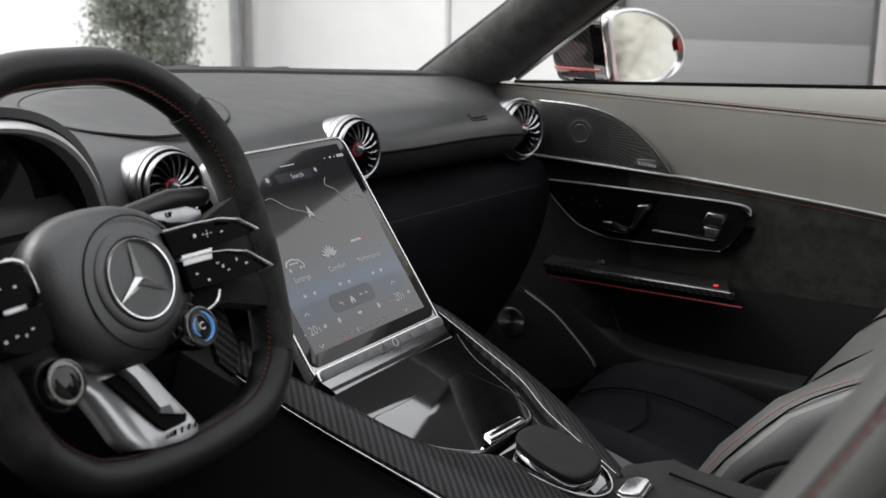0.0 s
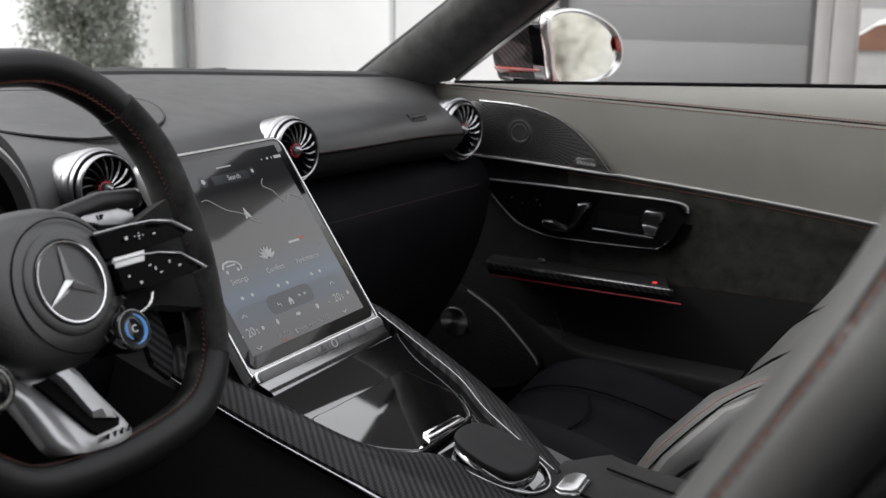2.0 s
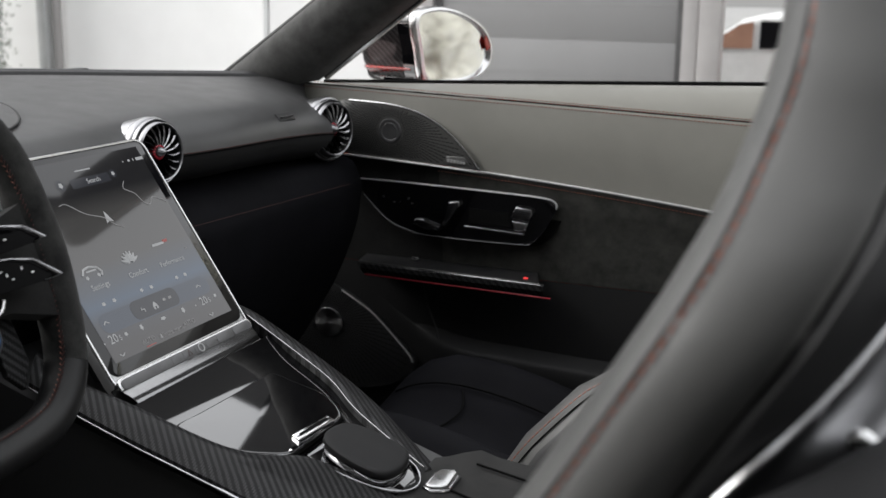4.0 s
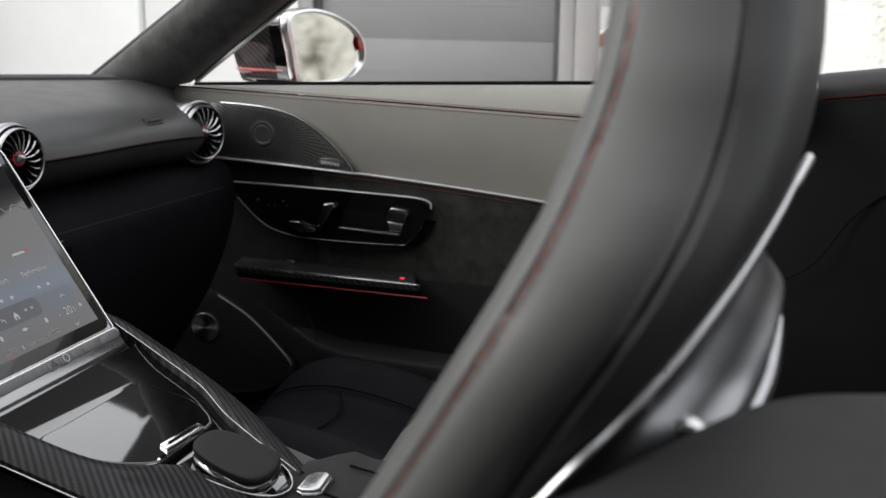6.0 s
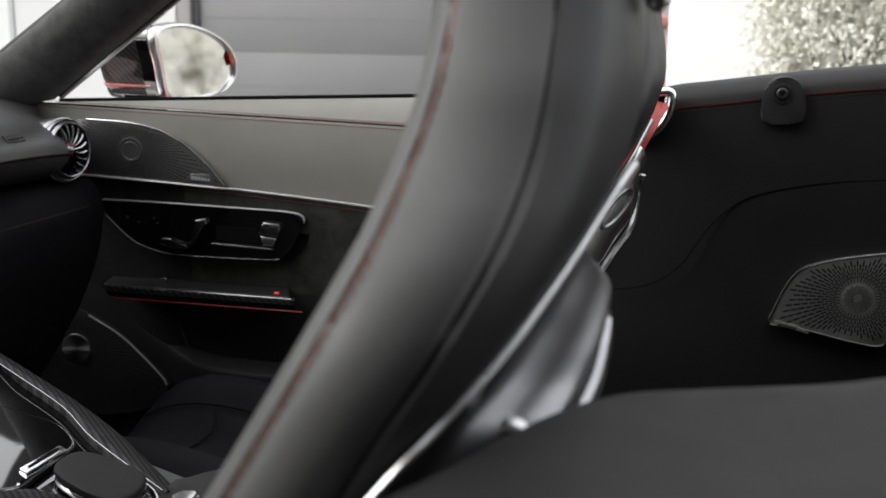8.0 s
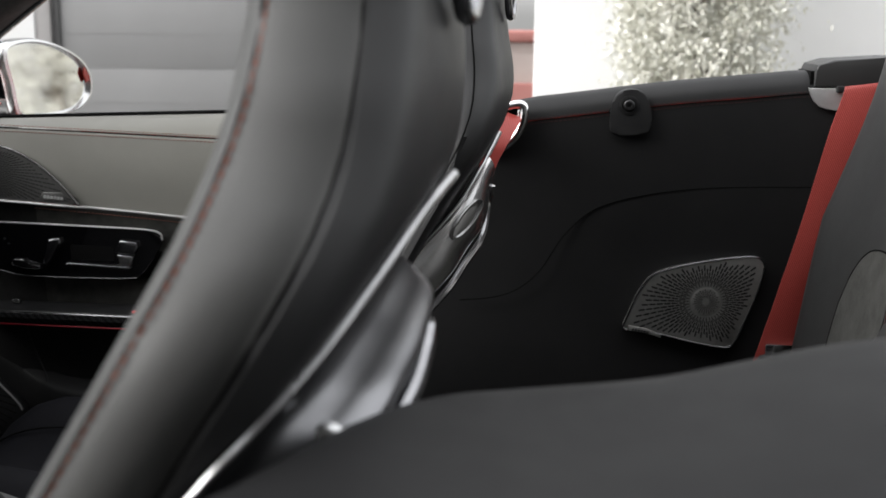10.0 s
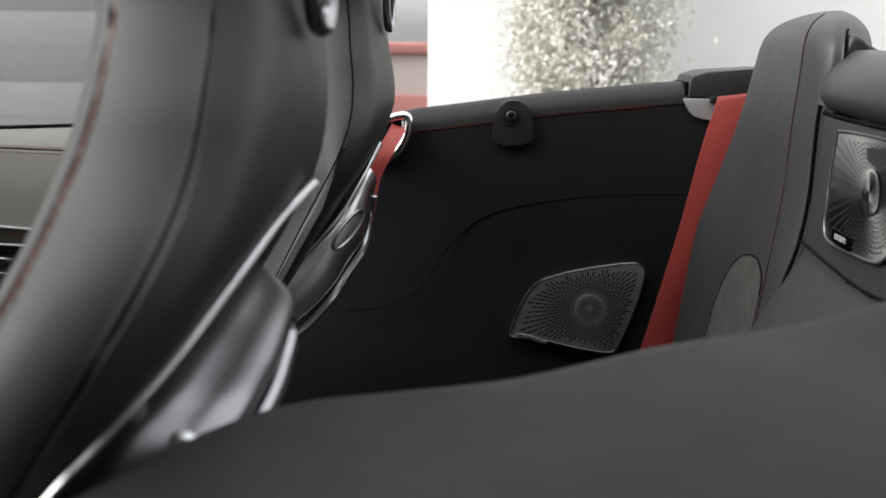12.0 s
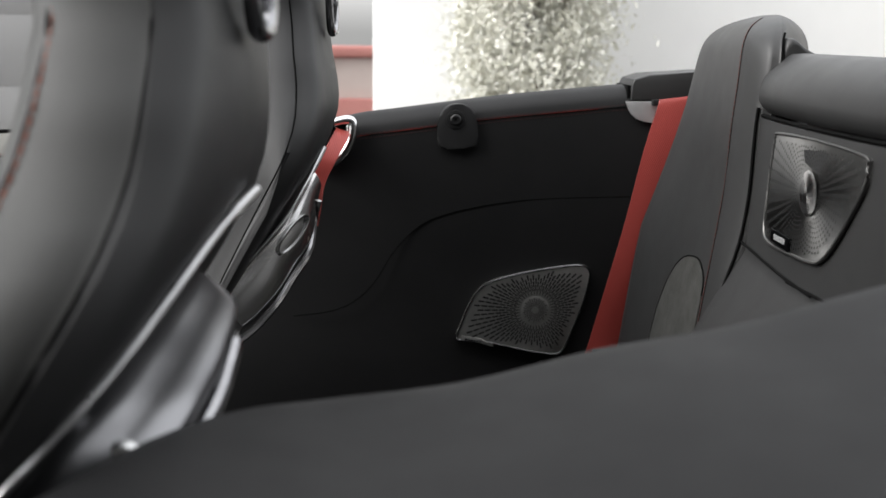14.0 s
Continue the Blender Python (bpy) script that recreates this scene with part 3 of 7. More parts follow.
part("left_pillar", loft([[(x, -y, z) for x, y, z in ring] for ring in rings]), SUEDE_PILLAR, head)

# ---- dashboard ----
EDGE_X = curve_of([(-0.85, -0.05), (-0.6, -0.25), (-0.3, -0.38), (0.0, -0.42), (0.25, -0.385), (0.45, -0.30), (0.6, -0.205), (0.70, -0.115)])
EDGE_Z = curve_of([(-0.85, 0.89), (-0.3, 0.902), (0.0, 0.903), (0.3, 0.893), (0.5, 0.882), (0.70, 0.873)])
DROP = curve_of([(-0.85, -0.02), (-0.5, -0.004), (-0.1, 0.0), (0.3, 0.0), (0.5, -0.008), (0.66, -0.024), (0.75, -0.03)])
PULL = curve_of([(-0.85, -0.04), (-0.5, -0.01), (0.0, 0.0), (0.08, -0.008), (0.15, -0.022), (0.22, -0.010), (0.29, 0.0), (0.4, 0.0), (0.58, -0.012), (0.70, -0.06), (0.75, -0.10)])


def dash_row(y, upper=True):
    ex, ez, d, p = EDGE_X(y), EDGE_Z(y), DROP(y), PULL(y)
    fx = -0.055 + p
    top = [(ex, ez - 0.012), (ex + 0.004, ez), (ex * 0.66 + fx * 0.34, ez * 0.66 + (0.872 + d) * 0.34 + 0.004), (ex * 0.3 + fx * 0.7, ez * 0.3 + (0.872 + d) * 0.7 + 0.003), (fx, 0.868 + d), (-0.022 + p, 0.854 + d), (-0.003 + p, 0.836 + d), (0.003 + p, 0.819 + d)]
    low_ = [(0.003 + p, 0.8185 + d), (-0.001 + p, 0.806 + d), (-0.014 + p, 0.790 + d), (-0.045 + p, 0.776 + d), (-0.09 + p, 0.77 + d)]
    return [(x, y, z) for x, z in (top if upper else low_)]


dash = thing("dashboard", "black leather dashboard with red stitching", "dashboard", (-0.2, 0, 0.45))
ys = list(np.linspace(-0.80, 0.70, 46))


def across(rows):
    return loft([spline(r, 3) for r in rows], wrap=False)


part("top_pad", across([dash_row(y) for y in ys]), LEATHER_DASH, dash, "grained black leather top")
part("front_band", across([dash_row(y, False) for y in ys]), LEATHER, dash)
seam_row = [(0.0035 + PULL(y), y, 0.8188 + DROP(y)) for y in np.linspace(0.20, 0.60, 30)]
part("stitching", stitches(seam_row, 0.0055, 0.0042, 0.0006), THREAD_DARK, dash, "red seam stitching")
part("groove", tube([(0.0032 + PULL(y), y, 0.8165 + DROP(y)) for y in np.linspace(-0.1, 0.6, 40)], 0.0011, 6), SEAM, dash)
cowl = [(EDGE_X(y) - 0.012, y, EDGE_Z(y) - 0.004) for y in np.linspace(-0.8, 0.70, 50)]
part("cowl_strip", tube(cowl, 0.0125, 8), PLASTIC, dash, "black strip along the windscreen base")
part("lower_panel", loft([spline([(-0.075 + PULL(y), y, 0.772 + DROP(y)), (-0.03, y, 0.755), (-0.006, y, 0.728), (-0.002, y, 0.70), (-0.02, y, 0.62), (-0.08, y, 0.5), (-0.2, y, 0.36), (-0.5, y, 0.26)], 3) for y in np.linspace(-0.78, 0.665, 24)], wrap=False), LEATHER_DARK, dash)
part("stitching", stitches([(0.0005, y, 0.7325 - 0.03 * (y - 0.19)) for y in np.linspace(0.16, 0.62, 24)], 0.006, 0.0040, 0.0004), THREAD_DARK, dash, "dark red stitching")
glove = part("glovebox_latch", prism([(0.0, 0.188, 0.722), (0.0, 0.232, 0.712), (-0.004, 0.228, 0.678), (-0.004, 0.196, 0.686)], (-0.02, 0, 0), 0.003), PIANO, dash)
part("pull", box(0.001, 0.007, 0.186, 0.205, 0.7215, 0.7255, 0.0015), CHROME, glove, "bright pull edge")
mark = part("airbag_badge", prism([(-0.013, 0.424, 0.8465), (-0.013, 0.468, 0.8455), (-0.006, 0.468, 0.8355), (-0.006, 0.424, 0.8365)], (-0.004, 0, -0.003), 0.0012), PLASTIC, dash, "raised badge plate")
for k in range(5):
    part("bar", box(-0.0115, -0.0055, 0.430 + 0.007 * k, 0.434 + 0.007 * k, 0.8395, 0.8415), LEATHER_DASH, mark)
# cover let into the top, before the windscreen
cover = spline([(-0.235, -0.145, 0), (-0.29, -0.05, 0), (-0.26, 0.03, 0), (-0.175, 0.075, 0), (-0.09, 0.02, 0), (-0.05, -0.06, 0), (-0.055, -0.13, 0), (-0.13, -0.18, 0)], 6, True)


def dash_z(x, y):
    ex, ez, d = EDGE_X(y), EDGE_Z(y), DROP(y)
    t = max(0.0, min(1.0, (x - ex) / (-0.055 + PULL(y) - ex)))
    return ez * (1 - t) + (0.868 + d) * t + 0.004 * math.sin(t * math.pi)


part("speaker_cover", loft([[(-0.16 + (q.x + 0.16) * k, -0.05 + (q.y + 0.05) * k, dash_z(-0.16 + (q.x + 0.16) * k, -0.05 + (q.y + 0.05) * k) + h) for q in cover] for k, h in ((1.0, -0.004), (1.0, 0.0032), (0.98, 0.004), (0.8, 0.004), (0.5, 0.004), (0.2, 0.004), (0.01, 0.004))]), LEATHER_DASH, dash, "dark speaker cover")
part("cover_rim", tube([(q.x, q.y, dash_z(q.x, q.y) + 0.003) for q in cover], 0.0016, 6, True), LEATHER, dash)
for wy0, wy1 in ((0.255, 0.305), (0.40, 0.44)):
    part("wiper_cap", box(EDGE_X(wy0) - 0.03, EDGE_X(wy0) - 0.012, wy0, wy1, EDGE_Z(wy0), EDGE_Z(wy0) + 0.0075, 0.002), PLASTIC, dash)


def air_vent(centre, axis, r):
    c, a = Vector(centre), Vector(axis).normalized()
    tub = part("air_vent", lathe([(r * 1.09, -0.016), (r * 1.12, -0.013), (r * 1.12, -0.007), (r * 1.09, -0.0045), (r * 1.05, -0.004), (r * 1.05, -0.0005), (r * 1.03, 0.0012), (r * 1.00, 0.0008), (r * 0.99, -0.003), (r * 0.98, -0.010)], c, a, 48), VENT_SILVER, dash, "round turbine air vent in silver")
    part("inner_ring", lathe([(r * 0.97, -0.010), (r * 0.955, 0.002), (r * 0.93, 0.0075), (r * 0.90, 0.0088), (r * 0.865, 0.0075), (r * 0.85, 0.002), (r * 0.84, -0.02)], c, a, 48), VENT_SILVER, tub, "bright inner ring")
    part("nacelle", lathe([(r * 1.10, -0.0155), (r * 1.09, -0.022), (r * 1.02, -0.04), (r * 0.85, -0.07)], c, a, 40), VENT_SILVER, tub, "silver barrel of the vent")
    part("throat", lathe([(r * 1.05, -0.004), (r * 0.9, -0.02), (r * 0.3, -0.026), (0.0, -0.027)], c, a, 36), SEAM, tub)
    part("hub", lathe([(r * 0.20, -0.014), (r * 0.20, 0.0), (r * 0.13, 0.008), (r * 0.05, 0.0115), (0.0, 0.012)], c, a, 24), VENT_SILVER, tub)
    part("hub_ring", lathe([(r * 0.20, -0.01), (r * 0.26, -0.006), (r * 0.25, 0.0022), (r * 0.20, 0.003)], c, a, 24), RED_LINE, tub, "red ring round the hub")
    s = a.cross(Vector((0, 0, 1))).normalized()
    w = a.cross(s)
    for k in range(18):
        rows = []
        for i in range(6):
            f = i / 5
            ang = 2 * math.pi * k / 18 + 0.22 * f * f
            d = s * math.cos(ang) + w * math.sin(ang)
            g = -s * math.sin(ang) + w * math.cos(ang)
            q = c + d * r * (0.22 + 0.63 * f)
            th = r * (0.013 + 0.016 * f)
            rows.append([q + a * 0.004 + g * th, q + a * 0.005 - g * th, q - a * 0.012 - g * th * 0.4 + g * r * 0.05, q - a * 0.012 + g * th * 0.4 + g * r * 0.05])
        part("blade", loft(rows), SILVER_DARK, tub)


air_vent((0.0170, -0.1835, 0.836), (1, -0.14, 0.12), 0.0342)
air_vent((-0.0100, 0.1515, 0.8290), (1, -0.14, 0.10), 0.0368)
air_vent((-0.018, 0.596, 0.8061), (1, -0.26, 0.06), 0.0435)

# ---- instrument cluster ----
cluster = thing("instrument_cluster", "black instrument display under a leather hood with a silver arch", "instrument cluster", (0.0, -0.40, 0.76))
CY = -0.402


def arch(x, half, top, base, n=49):
    """An arch across the car: feet at base, crown at top."""
    out = []
    for k in range(n):
        a = math.pi * (1 - k / (n - 1))
        cx_, sz = math.cos(a), math.sin(a)
        out.append((x, CY + half * math.copysign(abs(cx_) ** 0.72, cx_), base + (top - base) * abs(sz) ** 0.72))
    return out


part("hood", loft([arch(-0.30, 0.215, 0.902, 0.80), arch(-0.18, 0.190, 0.910, 0.78), arch(-0.06, 0.164, 0.921, 0.765), arch(0.002, 0.152, 0.9275, 0.76), arch(0.018, 0.1455, 0.9265, 0.76), arch(0.020, 0.140, 0.919, 0.76), arch(0.012, 0.138, 0.916, 0.76)], wrap=False), LEATHER_DASH, cluster, "leather-covered hood")
part("arch_trim", loft([arch(0.012, 0.1395, 0.9175, 0.76), arch(0.024, 0.1380, 0.9155, 0.76), arch(0.0295, 0.1340, 0.9110, 0.76), arch(0.028, 0.1305, 0.9075, 0.76), arch(0.012, 0.1295, 0.9055, 0.76)], wrap=False), SILVER_PAINT, cluster, "brushed silver arch")
part("inner_frame", loft([arch(0.013, 0.130, 0.906, 0.76), arch(-0.014, 0.127, 0.902, 0.76), arch(-0.016, 0.122, 0.897, 0.76)], wrap=False), PLASTIC, cluster)
part("display", prism([(-0.012, y, z) for _, y, z in arch(0, 0.128, 0.903, 0.74)], (-0.02, 0, 0), 0.002), BLACK_GLASS, cluster, "dark glass display")

# ---- steering wheel ----
WC = Vector((0.172, -0.379, 0.812))
WT = radians(22)
WN = Vector((math.cos(WT), 0, math.sin(WT)))
WV = Vector((-math.sin(WT), 0, math.cos(WT)))
WU = Vector((0, 1, 0))


def on_wheel(u, v, n=0.0):
    return WC + WU * u + WV * v + WN * n


wheel = thing("steering_wheel", "flat-bottomed black leather sports steering wheel with silver lower spoke", "steering wheel", WC)
half_rim = [(0.0, 0.1665), (0.053, 0.163), (0.094, 0.144), (0.121, 0.118), (0.139, 0.084), (0.144, 0.043), (0.143, 0.004), (0.136, -0.045), (0.126, -0.081), (0.107, -0.108), (0.073, -0.127), (0.0, -0.134)]
RIM_U, RIM_N = 0.008, -0.020
rim_path = spline([(u, v, 0) for u, v in half_rim] + [(-u, v, 0) for u, v in half_rim[-2:0:-1]], 8, True)


def rim_piece(a, b, rad_in, rad_n, material, label=""):
    """A stretch of the rim, oval in section: rad_in across the rim, rad_n along the column."""
    n = len(rim_path)
    idx = [i % n for i in range(a, b + 1)]
    rings_ = []
    for i in idx:
        q, d = rim_path[i], (rim_path[(i + 1) % n] - rim_path[i - 1]).normalized()
        side_ = Vector((d.y, -d.x, 0))
        if side_.dot(q) < 0:
            side_ = -side_
        bulge = 1 + 0.20 * math.exp(-((q.y + 0.0) / 0.045) ** 2)
        rings_.append([on_wheel(RIM_U + q.x + side_.x * rad_in * bulge * math.cos(t), q.y + side_.y * rad_in * bulge * math.cos(t), RIM_N + rad_n * math.sin(t)) for t in [2 * math.pi * k / 18 for k in range(18)]])
    return part("rim", loft(rings_), material, wheel, label)


N = len(rim_path)
rim_piece(-22, 22, 0.0142, 0.0175, LEATHER_WHEEL, "smooth leather upper rim")
rim_piece(22, 66, 0.0160, 0.0185, GRIP, "dark suede grip")
rim_piece(66, N - 66, 0.0162, 0.0180, LEATHER_WHEEL, "smooth leather lower rim")
rim_piece(N - 66, N - 22, 0.0160, 0.0185, GRIP, "dark suede grip")
inner_line = []
for i in range(N):
    q, d = rim_path[i], (rim_path[(i + 1) % N] - rim_path[i - 1]).normalized()
    side_ = Vector((d.y, -d.x, 0))
    if side_.dot(q) < 0:
        side_ = -side_
    inner_line.append(on_wheel(RIM_U + q.x - side_.x * 0.0138, q.y - side_.y * 0.0138, RIM_N + 0.0085))
part("stitching", stitches(inner_line, 0.0046, 0.0046, 0.0005, WN * 0.9), THREAD, wheel, "red cross stitching")
part("stitching", stitches([p + WN * 0.003 for p in inner_line], 0.0042, 0.0046, 0.0005, -WN * 0.9), THREAD_DARK, wheel)
# grip pads where the spokes meet the rim
for s in (1, -1):
    part("spoke", loft([[on_wheel(s * u, v, n if s > 0 else n - 0.016) for u, v, n in ring] for ring in [
        [(0.04, 0.032, -0.012), (0.04, -0.034, -0.012), (0.04, -0.034, -0.035), (0.04, 0.032, -0.035)],
        [(0.085, 0.030, -0.008), (0.085, -0.036, -0.008), (0.085, -0.036, -0.025), (0.085, 0.030, -0.025)],
        [(0.132, 0.044, -0.008), (0.132, -0.050, -0.008), (0.132, -0.050, -0.028), (0.132, 0.044, -0.028)]]]), SUEDE, wheel)
pad = [(0.066, 0.0), (0.061, 0.027), (0.045, 0.047), (0.022, 0.0575), (0.0, 0.061), (-0.030, 0.0605), (-0.054, 0.053), (-0.070, 0.037), (-0.0765, 0.010), (-0.070, -0.024), (-0.052, -0.048), (-0.028, -0.059), (0.0, -0.060), (0.022, -0.0545), (0.044, -0.042), (0.060, -0.024)]
padr = spline([(u, v, 0) for u, v in pad], 4, True)
hub_pad = part("airbag_cover", loft([[on_wheel(q.x * k, q.y * k, n) for q in padr] for k, n in [(0.84, -0.065), (0.96, -0.042), (1.0, -0.028), (0.99, -0.0195), (0.955, -0.0135), (0.89, -0.008), (0.80, -0.0038), (0.66, -0.001), (0.45, 0.0002), (0.3, 0.0004), (0.02, 0.0006)]]), LEATHER_HUB, wheel, "grained black airbag cover")
part("pad_seam", tube([on_wheel(0.002 + 0.0500 * math.cos(a), -0.002 + 0.0500 * math.sin(a), -0.0006 - 0.0006 * math.cos(a)) for a in np.linspace(0, 2 * math.pi, 72, endpoint=False)], 0.0006, 6, True), SEAM, hub_pad)
part("collar", lathe([(0.0385, -0.003), (0.0385, 0.0010), (0.0365, 0.0022), (0.0320, 0.0022), (0.0305, -0.002)], on_wheel(0, 0, 0), WN, 64), LEATHER_HUB, hub_pad)
part("emblem_ring", lathe([(0.0312, -0.002), (0.0307, 0.003), (0.0300, 0.0044), (0.0290, 0.0042), (0.0285, 0.0), (0.0285, -0.002)], on_wheel(0, 0, 0), WN, 64), CHROME, hub_pad, "chrome emblem ring")
part("emblem_disc", lathe([(0.0288, 0.0), (0.0, 0.0006)], on_wheel(0, 0, 0.0005), WN, 40), LEATHER_HUB, hub_pad)
star = bmesh.new()
tip = star.verts.new(on_wheel(0, 0, 0.0052))
outer = []
for k in range(6):
    a = math.pi / 2 + k * math.pi / 3
    r = 0.0285 if k % 2 == 0 else 0.0046
    outer.append(star.verts.new(on_wheel(r * math.cos(a), r * math.sin(a), 0.0022)))
for k in range(6):
    star.faces.new((tip, outer[k], outer[(k + 1) % 6]))
star.faces.new(outer[::-1])
part("emblem_star", star, SATIN, hub_pad, "three-pointed chrome star", smooth=0)
for k in range(6):
    a = math.radians(-72 + 9 * k)
    part("bar", tube([on_wheel(0.047 * math.cos(a), 0.047 * math.sin(a), 0.0004), on_wheel(0.051 * math.cos(a), 0.051 * math.sin(a), 0.0002)], 0.0010, 6), LEATHER_DASH, hub_pad)

ICON = mat("icon_print", (0.55, 0.55, 0.55), 0.5, emit=(0.7, 0.7, 0.7), strength=0.12)


# marks on the switch wings: across, up, half width, half height
ICONS_UP = [(0.0585, 0.0195, 0.0016, 0.0015), (0.066, 0.0190, 0.0006, 0.0005), (0.0735, 0.0185, 0.0006, 0.0005), (0.0700, 0.0208, 0.0005, 0.0005), (0.0695, 0.0166, 0.0005, 0.0005), (0.0698, 0.0187, 0.0014, 0.0006), (0.0835, 0.0175, 0.0016, 0.0007)]
ICONS_LOW = [(0.050, -0.0085, 0.0014, 0.0008), (0.0585, -0.0155, 0.0013, 0.0012), (0.0705, -0.0050, 0.0016, 0.0006), (0.0745, -0.0085, 0.0010, 0.0014), (0.0785, -0.0125, 0.0016, 0.0006), (0.0885, -0.0065, 0.0009, 0.0013), (0.0965, -0.0115, 0.0016, 0.0008)]


def wing_n(u):
    return 0.002 + (u - 0.034) * 0.17


def switch_pod(s, pts, edge, icons):
    """A glossy switch wing with a bright edge and printed marks. s: 1 right, -1 left."""
    pod = part("switch_pod", prism([on_wheel(s * u, v, n) for u, v, n in pts], -WN * 0.012, 0.0018), SWITCH, wheel, "glossy black switch wing")
    if s > 0:
        part("edge", tube([on_wheel(s * u, v, n + 0.0005) for u, v, n in edge], [0.0007] * (len(edge) - 3) + [0.0015, 0.0022, 0.0011], 8), SILVER_DARK, pod, "bright metal edge")
    for u, v, w, h in icons:
        n = wing_n(u) + 0.0028 if s > 0 else 0.0066
        part("icon", prism([on_wheel(s * u - w, v - h, n), on_wheel(s * u + w, v - h * 0.6, n), on_wheel(s * u + w * 0.6, v + h, n), on_wheel(s * u - w, v + h * 0.7, n)], -WN * 0.0003), ICON, pod, smooth=0)


UPPER = [(0.034, 0.0285, 0.002), (0.063, 0.0285, 0.006), (0.087, 0.0272, 0.010), (0.102, 0.0225, 0.014), (0.115, 0.0112, 0.018), (0.105, 0.0095, 0.016), (0.085, 0.0085, 0.012), (0.060, 0.0080, 0.008), (0.036, 0.0070, 0.002)]
LOWER = [(0.040, 0.0042, 0.004), (0.066, 0.0038, 0.009), (0.082, 0.0018, 0.012), (0.098, -0.0035, 0.015), (0.118, -0.0198, 0.018), (0.101, -0.0207, 0.016), (0.085, -0.0205, 0.013), (0.060, -0.0200, 0.009), (0.040, -0.0197, 0.004)]
LEFT_UP = [(0.0945, 0.0295, 0.006), (0.103, 0.0335, 0.006), (0.125, 0.0335, 0.006), (0.137, 0.015, 0.006), (0.132, 0.0035, 0.006), (0.100, 0.0045, 0.006), (0.0895, 0.006, 0.006), (0.0905, 0.0167, 0.006)]
LEFT_LOW = [(0.089, 0.003, 0.006), (0.100, 0.0012, 0.006), (0.132, 0.0005, 0.006), (0.142, -0.018, 0.006), (0.132, -0.0265, 0.006), (0.103, -0.0268, 0.006), (0.089, -0.0250, 0.006), (0.0885, -0.013, 0.006)]
for wing_, icons in ((UPPER, ICONS_UP), (LOWER, ICONS_LOW)):
    switch_pod(1, wing_, [(u + (0.0012 if i > 2 else 0), v + (0.0007 if i < 4 else 0), n + 0.0006) for i, (u, v, n) in enumerate(wing_[:6])], icons)
for wing_, icons in ((LEFT_UP, [(0.106, 0.017, 0.0014, 0.0009), (0.118, 0.018, 0.0012, 0.0012)]), (LEFT_LOW, [(0.103, -0.0120, 0.0012, 0.0008), (0.109, -0.0150, 0.0008, 0.0012), (0.116, -0.0140, 0.0013, 0.0008), (0.125, -0.0155, 0.0012, 0.0011)])):
    switch_pod(-1, wing_, [], icons)
part("wing_edge", tube(spline([on_wheel(-u, v, 0.0065) for u, v in [(0.122, 0.0345), (0.111, 0.0345), (0.102, 0.0340), (0.0945, 0.0302), (0.0912, 0.0205), (0.0900, 0.0090)]], 4), [0.0008] * 6 + [0.0016] * 8 + [0.0008] * 7, 8), SATIN, wheel, "bright metal edge")
part("bridge", prism([on_wheel(u, v, n) for u, v, n in [(0.0435, 0.0080, 0.0045), (0.0715, 0.0078, 0.0100), (0.0680, -0.0010, 0.0100), (0.0415, -0.0003, 0.0045)]], -WN * 0.008, 0.0008), SILVER_PAINT, wheel, "silver bridge between switch wings")
part("bridge", prism([on_wheel(-u, v, 0.0066) for u, v in [(0.1020, 0.0045), (0.1200, 0.0040), (0.1205, 0.0005), (0.1020, 0.0008)]], -WN * 0.006, 0.0005), SILVER_DARK, wheel, "silver bridge between switch wings")
part("thumb_guard", tube(spline([on_wheel(u, v, 0.003) for u, v in [(0.042, -0.0372), (0.055, -0.0362), (0.065, -0.0325), (0.0705, -0.0250)]], 4), [0.0006] * 4 + [0.0012] * 4 + [0.002] * 4 + [0.0024], 10), SATIN, wheel)
# lower spoke: a satin shield, dished, with a slot and a raised rib in it
spoke_rows = []
for v, ul, ur, n in ((-0.048, -0.070, -0.002, -0.026), (-0.056, -0.0655, -0.001, -0.022), (-0.068, -0.0585, 0.004, -0.0175), (-0.082, -0.0555, 0.0105, -0.013), (-0.094, -0.0540, 0.0155, -0.009), (-0.103, -0.0528, 0.0190, -0.006), (-0.109, -0.0500, 0.0205, -0.0045), (-0.1125, -0.0470, 0.0200, -0.005)):
    w = ur - ul
    lift = max(0.0, (v + 0.056) / -0.0565)
    face_ = [(0.0, -0.010, 0.0), (0.05, -0.0035, -0.001), (0.12, -0.001, -0.002), (0.24, -0.0035, -0.004), (0.34, -0.0055, -0.0055), (0.46, -0.0035, -0.007), (0.60, -0.002, -0.008), (0.76, -0.002, -0.0085), (0.90, -0.003, -0.0075), (0.97, -0.005, -0.006), (1.0, -0.009, -0.005)]
    spoke_rows.append(spline([on_wheel(ul + w * f, v + dv * lift, n + dn) for f, dn, dv in face_], 2) + [on_wheel(ur, v - 0.005 * lift, n - 0.018), on_wheel(ul, v, n - 0.018)])
spoke = part("lower_spoke", loft(spoke_rows), SPOKE_SILVER, wheel, "brushed silver lower spoke", 50)
part("slot", prism([on_wheel(u, v, n) for u, v, n in [(-0.040, -0.060, -0.0205), (-0.010, -0.060, -0.0205), (0.0085, -0.1040, -0.0060), (0.0050, -0.1085, -0.0050), (-0.0145, -0.1090, -0.0050), (-0.0185, -0.1055, -0.0060)]], -WN * 0.004, 0.0006), SEAM, spoke, "dark slot")
